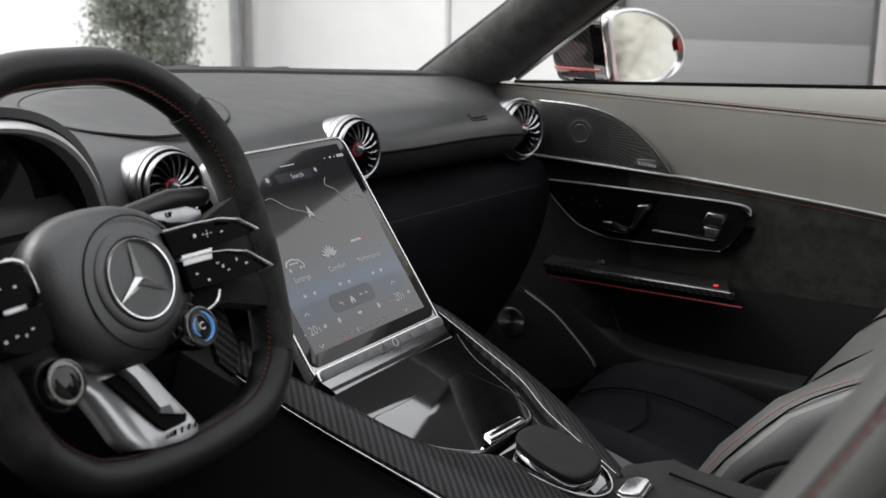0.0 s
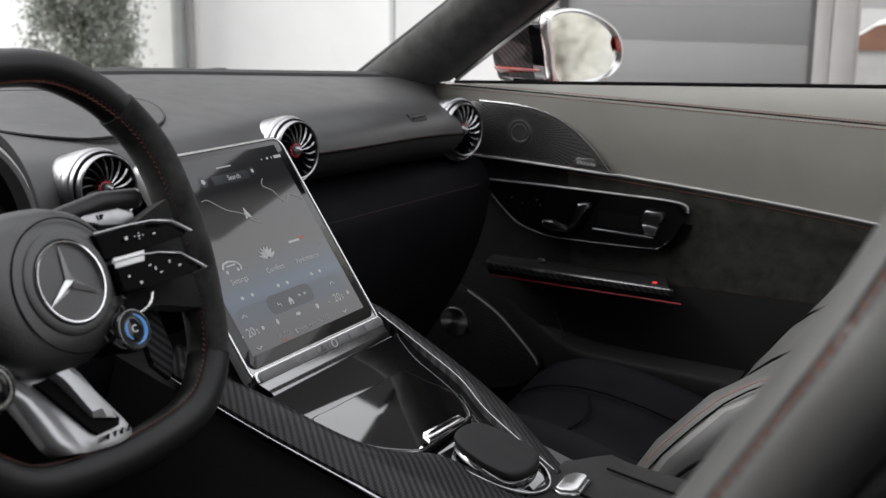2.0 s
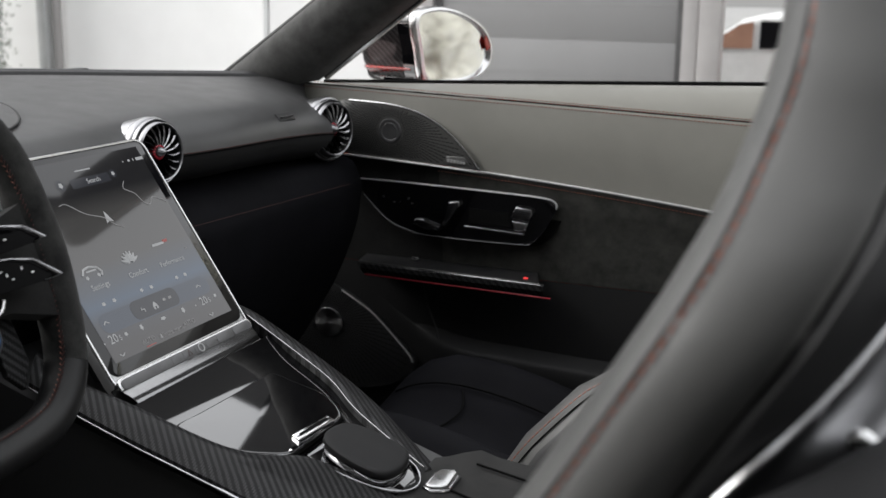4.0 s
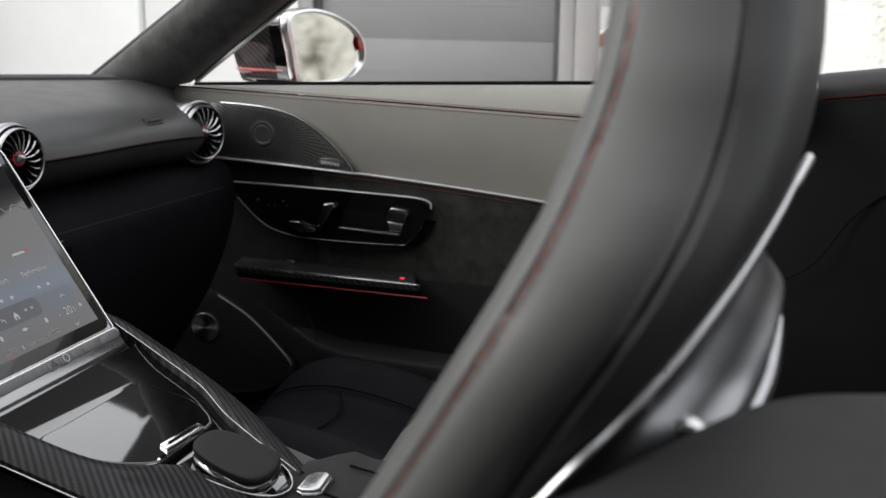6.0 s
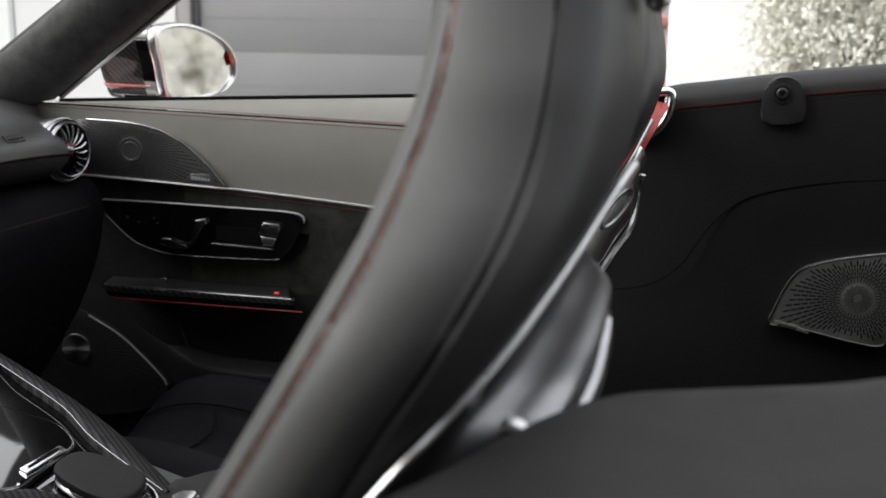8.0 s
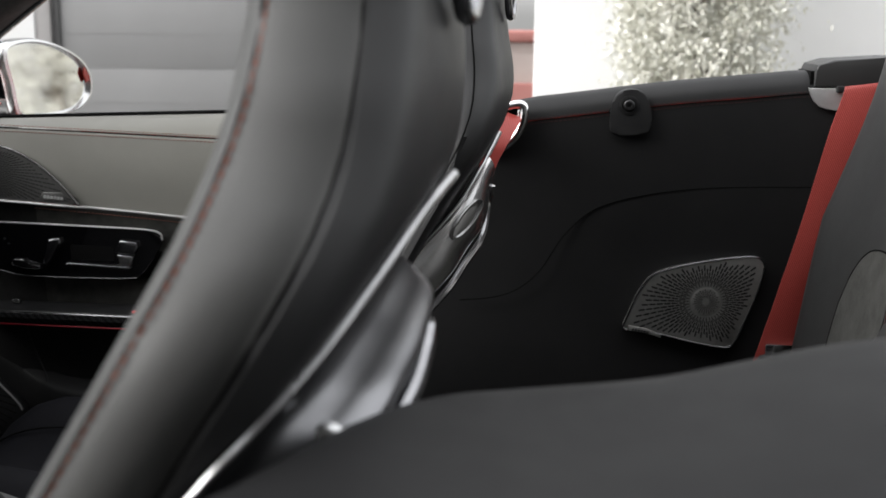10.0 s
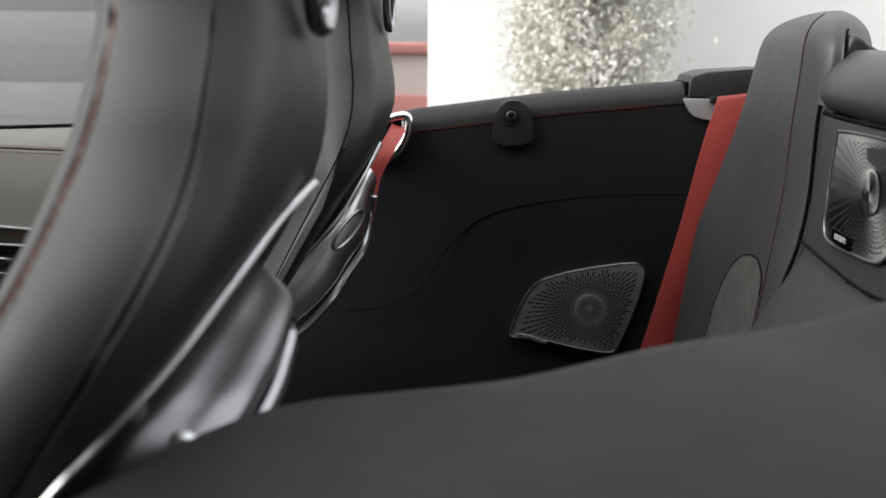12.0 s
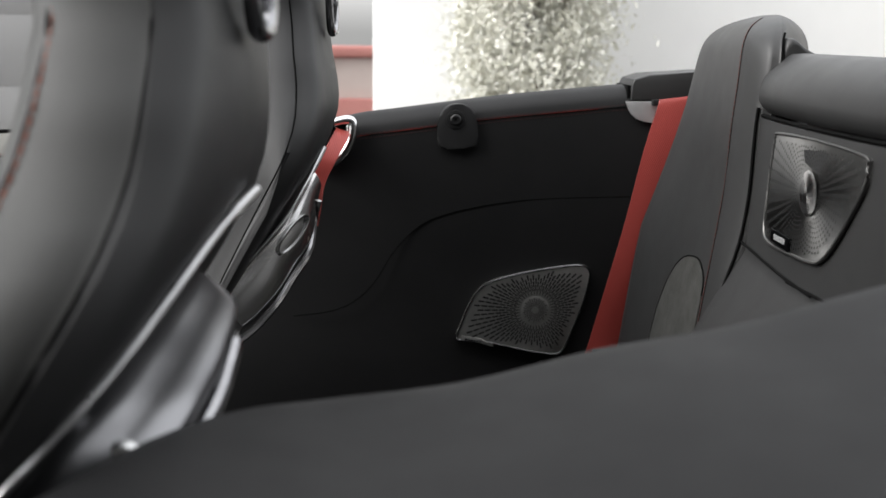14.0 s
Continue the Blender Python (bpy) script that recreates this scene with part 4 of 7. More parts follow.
part("slot_rib", loft([[on_wheel(u, v, n) for u, v, n in ring] for ring in [
    [(-0.028, -0.058, -0.021), (-0.026, -0.058, -0.0125), (-0.016, -0.058, -0.0120), (-0.0085, -0.058, -0.0155), (-0.0075, -0.058, -0.021)],
    [(-0.0235, -0.066, -0.019), (-0.0215, -0.066, -0.0110), (-0.0115, -0.066, -0.0105), (-0.0050, -0.066, -0.0135), (-0.0040, -0.066, -0.019)],
    [(-0.0150, -0.092, -0.011), (-0.0140, -0.092, -0.0050), (-0.0050, -0.0925, -0.0045), (0.0025, -0.0945, -0.0065), (0.0035, -0.095, -0.011)],
    [(-0.0140, -0.0955, -0.0095), (-0.0135, -0.0962, -0.0075), (-0.0030, -0.1000, -0.0055), (0.0055, -0.1030, -0.0055), (0.0062, -0.1035, -0.0085)]]]), SPOKE_SILVER, spoke, "polished rib in the slot", 25)
for k in range(8):
    shift = 0.0022 * k if k < 4 else 0.0088 + 0.0068 * (k - 4)
    part("bar", tube([on_wheel(-0.0165 + shift, -0.1148 - 0.02 * shift, -0.0068), on_wheel(-0.0148 + shift, -0.1110 - 0.02 * shift, -0.0060)], 0.0005 if k < 4 else 0.0009, 6), SEAM, spoke)
# round selector dials
BLUE = mat("dial_glow", (0.02, 0.05, 0.10), 0.3, emit=(0.10, 0.30, 0.70), strength=0.55)
for s, u, v, n in ((1, 0.040, -0.047, 0.004), (-1, -0.090, -0.052, 0.004)):
    c0 = on_wheel(u, v, n)
    dial = part("selector_dial", lathe([(0.0135, -0.04), (0.0145, -0.018), (0.0165, -0.012), (0.0167, -0.002), (0.0155, 0.0)], c0, WN, 40), PIANO, wheel, "round selector dial")
    if s < 0:
        part("knurl", lathe([(0.0180, -0.034), (0.0192, -0.030), (0.0192, -0.012), (0.0178, -0.009)], c0, WN, 48), PLASTIC, dial)
        part("dial_mount", tube([on_wheel(-0.085, -0.046, -0.03), on_wheel(-0.120, -0.058, -0.024)], 0.014, 14), PLASTIC, dial)
    part("dial_ring", lathe([(0.0155, -0.001), (0.0153, 0.0010), (0.0143, 0.0012), (0.0139, -0.001)], c0, WN, 40), SILVER_COLLAR, dial)
    part("dial_face", lathe([(0.0141, -0.0012), (0.011, -0.0002), (0.0075, 0.0003), (0.0, 0.0004)] if s > 0 else [(0.0141, -0.0018), (0.0115, 0.0002), (0.008, 0.0012), (0.004, 0.0017), (0.0, 0.0018)], c0, WN, 32), BLACK_GLASS, dial)
    if s > 0:
        arc = [c0 + WN * 0.0006 + (WU * math.cos(a) + WV * math.sin(a)) * 0.0112 for a in np.linspace(-1.7, 1.3, 26)]
        part("glow_ring", tube(arc, [0.0003 + 0.0013 * math.sin(math.pi * i / 25) for i in range(26)], 6, flat=1.0), BLUE, dial, "blue lit ring")
        arc = [c0 + WN * 0.0005 + (WU * math.cos(a) + WV * math.sin(a)) * 0.0078 for a in np.linspace(1.9, 4.2, 16)]
        part("glow_ring", tube(arc, [0.0003 + 0.0008 * math.sin(math.pi * i / 15) for i in range(16)], 6), BLUE, dial)
        letters("C", 0.0085, c0 + WN * 0.0008, WU, WV, ICON, dial)
part("carbon_tab", prism([on_wheel(u, v, -0.03) for u, v in [(0.080, -0.030), (0.103, -0.040), (0.106, -0.075), (0.093, -0.095), (0.080, -0.080)]], -WN * 0.006, 0.001), CARBON_TAB, wheel)
paddle = part("shift_paddle", prism([on_wheel(u, v, -0.02) for u, v in [(0.048, 0.0437), (0.056, 0.0469), (0.09, 0.0469), (0.104, 0.0415), (0.104, 0.032), (0.089, 0.0316), (0.066, 0.0352)]], -WN * 0.006, 0.002), VENT_SILVER, wheel, "silver shift paddle")
letters("UP", 0.0060, on_wheel(0.068, 0.0425, -0.0195), WU, WV, SEAM, paddle)
part("stalk", tube([on_wheel(0.03, 0.050, -0.055), on_wheel(0.094, 0.0573, -0.042), on_wheel(0.130, 0.0545, -0.042)], [0.0075, 0.0085, 0.0085], 18), PLASTIC, wheel, "black wiper stalk")
part("stalk_end", tube([on_wheel(0.1302, 0.0545, -0.042), on_wheel(0.134, 0.0543, -0.042)], [0.0088, 0.0078], 18), SILVER_DARK, wheel)
part("column", lathe([(0.055, -0.05), (0.06, -0.12), (0.07, -0.22)], WC, WN, 28), PLASTIC, wheel)

# ---- touchscreen ----
SB = Vector((0.133, -0.0065, 0.651))
SN = Vector((0.8275, 0, 0.5615))
SV = Vector((-0.5615, 0, 0.8275))


def on_screen(u, v, n=0.0):
    return SB + Vector((0, u, 0)) + SV * v + SN * n


def rounded(w0, w1, h0, h1, r, n, fn, steps=5):
    out = []
    for cx_, cy_, a0 in ((w1 - r, h0 + r, -90), (w1 - r, h1 - r, 0), (w0 + r, h1 - r, 90), (w0 + r, h0 + r, 180)):
        for k in range(steps):
            a = radians(a0 + 90 * k / (steps - 1))
            out.append(fn(cx_ + r * math.cos(a), cy_ + r * math.sin(a), n))
    return out


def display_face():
    """Lit display: blue-grey menu below, dark map above; grey sky glare painted as glow."""
    m = mat("display_picture_glare", (0.006, 0.006, 0.0065), 0.05, spec=0.6)
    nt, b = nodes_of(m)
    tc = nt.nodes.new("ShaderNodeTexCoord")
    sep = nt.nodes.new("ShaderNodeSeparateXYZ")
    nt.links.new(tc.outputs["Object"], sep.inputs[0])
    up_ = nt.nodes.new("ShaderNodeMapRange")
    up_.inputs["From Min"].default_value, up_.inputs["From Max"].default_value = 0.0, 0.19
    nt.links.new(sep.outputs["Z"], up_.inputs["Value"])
    # the grey stops imitate sky glare on the glass, ending at the dark top
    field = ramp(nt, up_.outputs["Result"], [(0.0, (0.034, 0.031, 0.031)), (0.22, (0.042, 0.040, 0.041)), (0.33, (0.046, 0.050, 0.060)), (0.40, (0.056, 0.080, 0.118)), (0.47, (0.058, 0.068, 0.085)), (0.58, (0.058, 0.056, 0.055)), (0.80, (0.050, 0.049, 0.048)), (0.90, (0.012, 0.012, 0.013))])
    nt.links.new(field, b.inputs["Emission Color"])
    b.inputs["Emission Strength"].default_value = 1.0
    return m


screen = thing("touchscreen", "portrait touchscreen with a lit menu in a silver frame", "touchscreen", (0.133, -0.0065, 0.64))
part("frame", prism(rounded(-0.1165, 0.1165, -0.008, 0.242, 0.014, -0.0005, on_screen), -SN * 0.011, 0.0025), SILVER_PAINT, screen, "silver metal frame")
part("frame_edge", tube(rounded(-0.1150, 0.1150, -0.004, 0.2402, 0.0130, 0.0000, on_screen), 0.0017, 8, True, up=SN), SATIN, screen, "bright front edge of the frame")
glass = part("display", prism(rounded(-0.1132, 0.1132, 0.009, 0.2384, 0.0120, 0.0006, on_screen), -SN * 0.004, 0.0006), BLACK_GLASS, screen, "black glass front")
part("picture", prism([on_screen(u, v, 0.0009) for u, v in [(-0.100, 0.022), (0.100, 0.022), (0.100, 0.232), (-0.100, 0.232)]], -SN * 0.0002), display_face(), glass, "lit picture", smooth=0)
UI = mat("menu_print", (0.10, 0.10, 0.10), 0.4, emit=(0.62, 0.64, 0.66), strength=0.36)
UI_DIM = mat("menu_line", (0.1, 0.1, 0.1), 0.5, emit=(0.55, 0.55, 0.56), strength=0.24)
UI_RED = mat("menu_red", (0.1, 0.02, 0.02), 0.5, emit=(0.6, 0.16, 0.14), strength=0.32)
UI_DOCK = mat("menu_dock", (0.01, 0.01, 0.012), 0.12, emit=(0.048, 0.058, 0.076), strength=1.0)
UI_DARK = mat("menu_field", (0.01, 0.01, 0.012), 0.12, emit=(0.03, 0.033, 0.04), strength=0.6)


def mark_on(u, v, w, h, material, n=0.0012, name="mark", skew=0.0):
    if material is UI and name == "mark":
        w, h = w * 0.62, h * 0.62
        if w < 3 * h:
            return part(name, prism([on_screen(u + w * math.cos(a) * (0.8 + 0.3 * (k % 2)), v + h * math.sin(a) * (0.8 + 0.3 * (k % 2)), n) for k, a in enumerate(np.linspace(0.3, 2 * math.pi + 0.3, 10, endpoint=False))], -SN * 0.0002), material, glass, smooth=0)
    return part(name, prism([on_screen(u - w + skew, v - h, n), on_screen(u + w + skew, v - h, n), on_screen(u + w, v + h, n), on_screen(u - w, v + h, n)], -SN * 0.0002), material, glass, smooth=0)


def words(text, u, v, size, material=UI):
    return letters(text, size, on_screen(u, v, 0.0012), WU, SV, material, glass, depth=0.0001)


# tiles: settings, comfort, performance
part("mark", tube([on_screen(u, v, 0.0012) for u, v in [(-0.079, 0.112), (-0.075, 0.1175), (-0.066, 0.119), (-0.056, 0.1165), (-0.052, 0.111), (-0.054, 0.107)]], 0.0012, 6), UI, glass)
mark_on(-0.065, 0.1145, 0.012, 0.0013, UI)
for s in (-0.0085, 0.0085):
    mark_on(-0.066 + s, 0.1085, 0.0034, 0.0036, UI)
for k in range(7):
    a = radians(22 + 22.6 * k)
    part("leaf", tube([on_screen(-0.006 + 0.003 * math.cos(a), 0.109 + 0.002 * math.sin(a), 0.0012), on_screen(-0.006 + 0.008 * math.cos(a), 0.109 + 0.008 * math.sin(a), 0.0012), on_screen(-0.006 + 0.0135 * math.cos(a), 0.109 + 0.0135 * math.sin(a), 0.0012)], [0.0010, 0.0019, 0.0006], 6), UI, glass)
mark_on(0.047, 0.1190, 0.010, 0.0013, UI, name="line", skew=-0.001)
mark_on(0.060, 0.1205, 0.0040, 0.0016, UI_RED, skew=-0.001)
words("Settings", -0.064, 0.0972, 0.0085)
words("Comfort", -0.005, 0.0968, 0.0085)
words("Performance", 0.0525, 0.0962, 0.0080)
words(">", 0.0853, 0.1052, 0.008, UI_DIM)
# shortcuts
for u, v in ((-0.0731, 0.0792), (-0.0574, 0.0791), (-0.0143, 0.0789), (0.0014, 0.0784), (0.0452, 0.0782), (0.0604, 0.0781)):
    mark_on(u, v, 0.0042, 0.0034, UI, skew=0.0012)
part("dock", prism(rounded(-0.092, 0.088, 0.050, 0.0705, 0.010, 0.00100, on_screen), -SN * 0.0002), UI_DOCK, glass, smooth=0)
part("home_bar", prism(rounded(-0.0440, 0.0320, 0.0510, 0.0715, 0.0085, 0.00110, on_screen), -SN * 0.0002), UI_DARK, glass, smooth=0)
part("home_mark", prism([on_screen(u - 0.0079, v + 0.0593, 0.0013) for u, v in [(-0.0034, -0.004), (-0.0012, -0.004), (-0.0012, -0.001), (0.0012, -0.001), (0.0012, -0.004), (0.0034, -0.004), (0.0034, 0.0006), (0.0, 0.0046), (-0.0034, 0.0006)]], -SN * 0.0002), UI, glass, smooth=0)
part("mark", tube([on_screen(u, v, 0.0012) for u, v in [(-0.0255, 0.0570), (-0.0255, 0.0600), (-0.0305, 0.0600), (-0.0290, 0.0620)]], 0.0007, 5), UI, glass)
for u in (0.009, 0.0185):
    mark_on(u, 0.0615, 0.0022, 0.0014, UI_DIM)
# climate
words("20", -0.0862, 0.0440, 0.0130)
words("5", -0.0765, 0.0425, 0.0075)
words("20", 0.0650, 0.0436, 0.0130)
words("5", 0.0745, 0.0422, 0.0075)
words("AUTO", -0.0428, 0.0293, 0.0072, UI_DIM)
mark_on(-0.0428, 0.0240, 0.0075, 0.0005, UI_RED)
words("AUTO", 0.0256, 0.0288, 0.0072, UI_DIM)
words("Climate menu", -0.006, 0.0278, 0.0072, UI_DIM)
for u, v, w in ((-0.0840, 0.0615, 1), (0.0690, 0.0610, 1), (-0.0860, 0.0265, -1), (0.0650, 0.0265, -1)):
    part("mark", tube([on_screen(u - 0.0036, v - 0.0014 * w, 0.0012), on_screen(u, v + 0.0012 * w, 0.0012), on_screen(u + 0.0036, v - 0.0014 * w, 0.0012)], 0.0006, 5), UI, glass)
for u, v, w, h in ((-0.100, 0.043, 0.0016, 0.0016), (-0.0670, 0.0440, 0.0040, 0.0036), (-0.0427, 0.0441, 0.0036, 0.0052), (-0.0072, 0.0437, 0.0070, 0.0030), (0.0271, 0.0434, 0.0042, 0.0052), (0.0490, 0.0425, 0.0016, 0.0016), (0.0870, 0.0445, 0.0040, 0.0036), (-0.0230, 0.0280, 0.0013, 0.0048)):
    mark_on(u, v, w, h, UI)
# map: arrow, roads, status row
part("arrow", prism([on_screen(u, v, 0.0012) for u, v in [(-0.0075, 0.1560), (-0.0022, 0.1585), (0.0030, 0.1565), (-0.0035, 0.1700)]], -SN * 0.0002), UI, glass, smooth=0)
for road in ([(0.050, 0.196), (0.044, 0.188), (0.056, 0.180), (0.062, 0.168), (0.070, 0.164), (0.080, 0.171), (0.098, 0.162)], [(-0.058, 0.186), (-0.048, 0.186), (-0.030, 0.172), (-0.008, 0.163), (0.002, 0.153), (0.012, 0.148)]):
    part("road_line", tube(spline([on_screen(u, v, 0.0012) for u, v in road], 5), 0.00045, 5), UI_DIM, glass)
mark_on(0.0004, 0.2182, 0.012, 0.0007, UI, name="line")
mark_on(0.004, 0.2050, 0.030, 0.0052, UI_DARK, 0.00105, "search_bar")
words("Search", 0.008, 0.2048, 0.0078)
for u, v, r_ in ((-0.0407, 0.2063, 0.0064), (0.0412, 0.2072, 0.0050)):
    part("button", prism([on_screen(u + r_ * math.cos(a), v + r_ * math.sin(a), 0.00105) for a in np.linspace(0, 6.28, 16, endpoint=False)], -SN * 0.0002), UI_DARK, glass, smooth=0)
    mark_on(u, v, r_ * 0.75, r_ * 0.8, UI)
for u, w, h in ((0.066, 0.0016, 0.0016), (0.076, 0.0032, 0.0024), (0.0835, 0.0014, 0.0026)):
    mark_on(u, 0.2177, w, h, UI)
mark_on(0.0945, 0.2177, 0.0062, 0.0018, UI, name="line")
# key bar below the display
bar = part("key_bar", prism(rounded(-0.1155, 0.1155, -0.0085, 0.0075, 0.007, 0.0045, on_screen), -SN * 0.012, 0.0015), SATIN, screen, "chrome-edged key bar")
part("key_field", prism(rounded(-0.112, 0.112, -0.006, 0.005, 0.005, 0.0056, on_screen), -SN * 0.002, 0.0005), SILVER_COLLAR, bar)
for u0, u1 in ((-0.110, -0.055), (-0.053, -0.036), (-0.034, -0.017), (-0.015, 0.004), (0.0055, 0.024), (0.0255, 0.044), (0.046, 0.075), (0.077, 0.110)):
    part("key", prism(rounded(u0, u1, -0.0052, 0.0042, 0.0015, 0.0060, on_screen, 3), -SN * 0.002, 0.0003), KEY_GREY, bar)
part("start_ring", tube([on_screen(0.015 + 0.0042 * math.cos(a), -0.0005 + 0.0042 * math.sin(a), 0.0068) for a in np.linspace(0, 2 * math.pi, 20, endpoint=False)], 0.0006, 6, True), UI, bar)
part("hazard_mark", tube([on_screen(-0.0055 + 0.0038 * math.cos(a), -0.001 + 0.0038 * math.sin(a), 0.0068) for a in (math.pi / 2, math.pi * 7 / 6, math.pi * 11 / 6)], 0.0004, 5, True), THREAD_DARK, bar)
part("foot", loft([[(x, y0, z), (x, y1, z), (x - 0.012, y1, z - 0.02), (x - 0.012, y0, z - 0.02)] for x, y0, y1, z in [(0.134, -0.121, 0.107, 0.6510), (0.140, -0.123, 0.104, 0.6500), (0.152, -0.125, 0.094, 0.6470), (0.1605, -0.127, 0.088, 0.6440), (0.163, -0.127, 0.086, 0.6415)]]), SMOKED, screen, "smoked chrome foot plate below the keys")
part("back", prism([on_screen(-0.09, 0.01, -0.012), on_screen(0.09, 0.01, -0.012), on_screen(0.09, 0.21, -0.012), on_screen(-0.09, 0.21, -0.012)], (-0.03, 0, -0.01), 0.004), PLASTIC, screen)

# ---- centre console ----
console = thing("centre_console", "glossy black centre console with carbon-weave rails", "centre console", (0.3, -0.04, 0.225))


def con_z(x):
    return 0.65 - 0.25 * (x - 0.13)


def bed_z(x):
    """The glossy bed sweeps up towards the screen."""
    return con_z(x) - 0.003 + 2.6 * max(0.0, 0.207 - x) ** 2


def slab(pts, lift, depth, bevel):
    return prism([(x, y, con_z(x) + lift) for x, y in pts], (0, 0, -depth), bevel)


part("body", loft([[(x, y0, con_z(x) - 0.02), (x, y1, con_z(x) - 0.02), (x, y1 + 0.03, 0.224), (x, y0 - 0.02, 0.224)] for x, y0, y1 in [(-0.1, -0.15, 0.14), (0.13, -0.168, 0.13), (0.25, -0.172, 0.085), (0.34, -0.176, 0.05), (0.44, -0.178, 0.04), (0.62, -0.17, 0.10), (0.9, -0.15, 0.12)]]), LEATHER_DASH, console)
bed_l = curve_of([(0.10, -0.145), (0.20, -0.143), (0.26, -0.138), (0.30, -0.115), (0.33, -0.10), (0.41, -0.10)])
bed_r = curve_of([(0.10, 0.125), (0.19, 0.092), (0.26, 0.062), (0.33, 0.010), (0.41, -0.035)])
part("bed", loft([[(x, bed_l(x) * (1 - f) + bed_r(x) * f, bed_z(x)) for f in np.linspace(0, 1, 9)] + [(x, bed_r(x), bed_z(x) - 0.03), (x, bed_l(x), bed_z(x) - 0.03)] for x in [0.1625, 0.165, 0.17, 0.175, 0.18, 0.19, 0.20, 0.21, 0.24, 0.28, 0.32, 0.36, 0.41]]), PIANO, console, "glossy black bed")
lid_pts = [Vector(q) for q in spline([(0.2085, -0.131, 0), (0.2095, -0.10, 0), (0.2105, -0.04, 0), (0.2110, 0.015, 0), (0.2150, 0.027, 0), (0.2390, 0.0275, 0), (0.2650, 0.0290, 0), (0.2860, 0.0190, 0), (0.3010, 0.0035, 0), (0.3045, -0.012, 0), (0.3050, -0.05, 0), (0.3040, -0.096, 0), (0.2885, -0.117, 0), (0.2680, -0.132, 0), (0.2420, -0.1395, 0), (0.2180, -0.1395, 0)], 5, True)]
lid_c = Vector((0.256, -0.055, 0))


def lid_ring(k, h):
    return [(lid_c.x + (q.x - lid_c.x) * k, lid_c.y + (q.y - lid_c.y) * k, con_z(lid_c.x + (q.x - lid_c.x) * k) + h - 0.002 + 0.0003 * (1 - k * k)) for q in lid_pts]


lid = part("lid", loft([lid_ring(k, h) for k, h in [(1.0, -0.004), (1.0, 0.0024), (0.996, 0.0034), (0.988, 0.0040), (0.980, 0.0041), (0.972, 0.0041), (0.9, 0.0041), (0.75, 0.0041), (0.55, 0.0041), (0.3, 0.0041), (0.02, 0.0041)]]), PIANO, console, "glossy black sliding lid")
part("lid_gap", tube([(q[0], q[1], q[2]) for q in lid_ring(1.013, 0.0010)], 0.0019, 6, True), SEAM, lid)
part("lid_edge", tube([(q[0], q[1], q[2]) for q in lid_ring(1.0, 0.0026)], 0.0005, 6, True), SILVER_DARK, lid)
latch = part("latch", prism([(x, y, con_z(x) + 0.0125) for x, y in [(0.2985, -0.086), (0.3075, -0.090), (0.3115, -0.028), (0.3030, -0.026)]], (0, 0, -0.006), 0.002), CHROME, console, "bright lid latch")
part("latch_slot", prism([(x, y, con_z(x) + 0.0128) for x, y in [(0.3025, -0.080), (0.3055, -0.0805), (0.3080, -0.034), (0.3055, -0.033)]], (0, 0, -0.001)), SEAM, latch)


def rail(inner, outer_, name, drop):
    """A carbon rail: rounded strip between an inner and an outer edge."""
    a = spline([(x, y, con_z(x) + dz) for x, y, dz in inner], 5)
    b = spline([(x, y, con_z(x) + dz) for x, y, dz in outer_], 5)
    rows = []
    for p, q in zip(a, b):
        m = (p + q) / 2 + Vector((0, 0, 0.004))
        rows.append([p + Vector((0, 0, -0.012)), p, p.lerp(m, 0.5) + Vector((0, 0, 0.003)), m, m.lerp(q, 0.5) + Vector((0, 0, 0.002)), q, q + Vector((0, 0, -drop))])
    return part(name, loft(rows, wrap=False), CARBON, console, "lacquered carbon-weave rail")


rail_l = rail([(0.05, -0.130, 0.008), (0.105, -0.142, 0.006), (0.172, -0.139, 0.005), (0.250, -0.138, 0.004), (0.290, -0.124, 0.004), (0.318, -0.098, 0.004), (0.360, -0.090, 0.002), (0.45, -0.088, -0.004)],
              [(0.07, -0.166, -0.002), (0.128, -0.174, -0.002), (0.203, -0.180, -0.002), (0.276, -0.183, -0.002), (0.323, -0.186, -0.002), (0.37, -0.187, -0.003), (0.42, -0.187, -0.004), (0.48, -0.185, -0.008)], "carbon_rail", 0.007)
part("rail_edge", tube(spline([(x, y - 0.002, con_z(x) - 0.006) for x, y in [(0.07, -0.166), (0.128, -0.174), (0.203, -0.180), (0.276, -0.183), (0.323, -0.186), (0.37, -0.187), (0.48, -0.185)]], 4), [0.0008] * 9 + [0.0012] * 4 + [0.0022] * 4 + [0.0030] * 8, 8), SILVER_DARK, rail_l, "bright lower edge")
rail_r = rail([(0.09, 0.120, 0.010), (0.125, 0.120, 0.006), (0.196, 0.088, 0.004), (0.262, 0.056, 0.003), (0.305, 0.022, 0.003), (0.340, 0.001, 0.003), (0.408, -0.034, 0.0)],
              [(0.09, 0.150, -0.004), (0.125, 0.148, -0.004), (0.205, 0.118, -0.004), (0.262, 0.092, -0.004), (0.318, 0.060, -0.004), (0.370, 0.022, -0.004), (0.415, -0.010, -0.006)], "carbon_rail", 0.03)
part("rail_edge", tube(spline([(x, y, con_z(x) + 0.006) for x, y in [(0.125, 0.120), (0.196, 0.088), (0.262, 0.056), (0.305, 0.022), (0.340, 0.001), (0.408, -0.034)]], 4), 0.0008, 8), SILVER_DARK, rail_r)
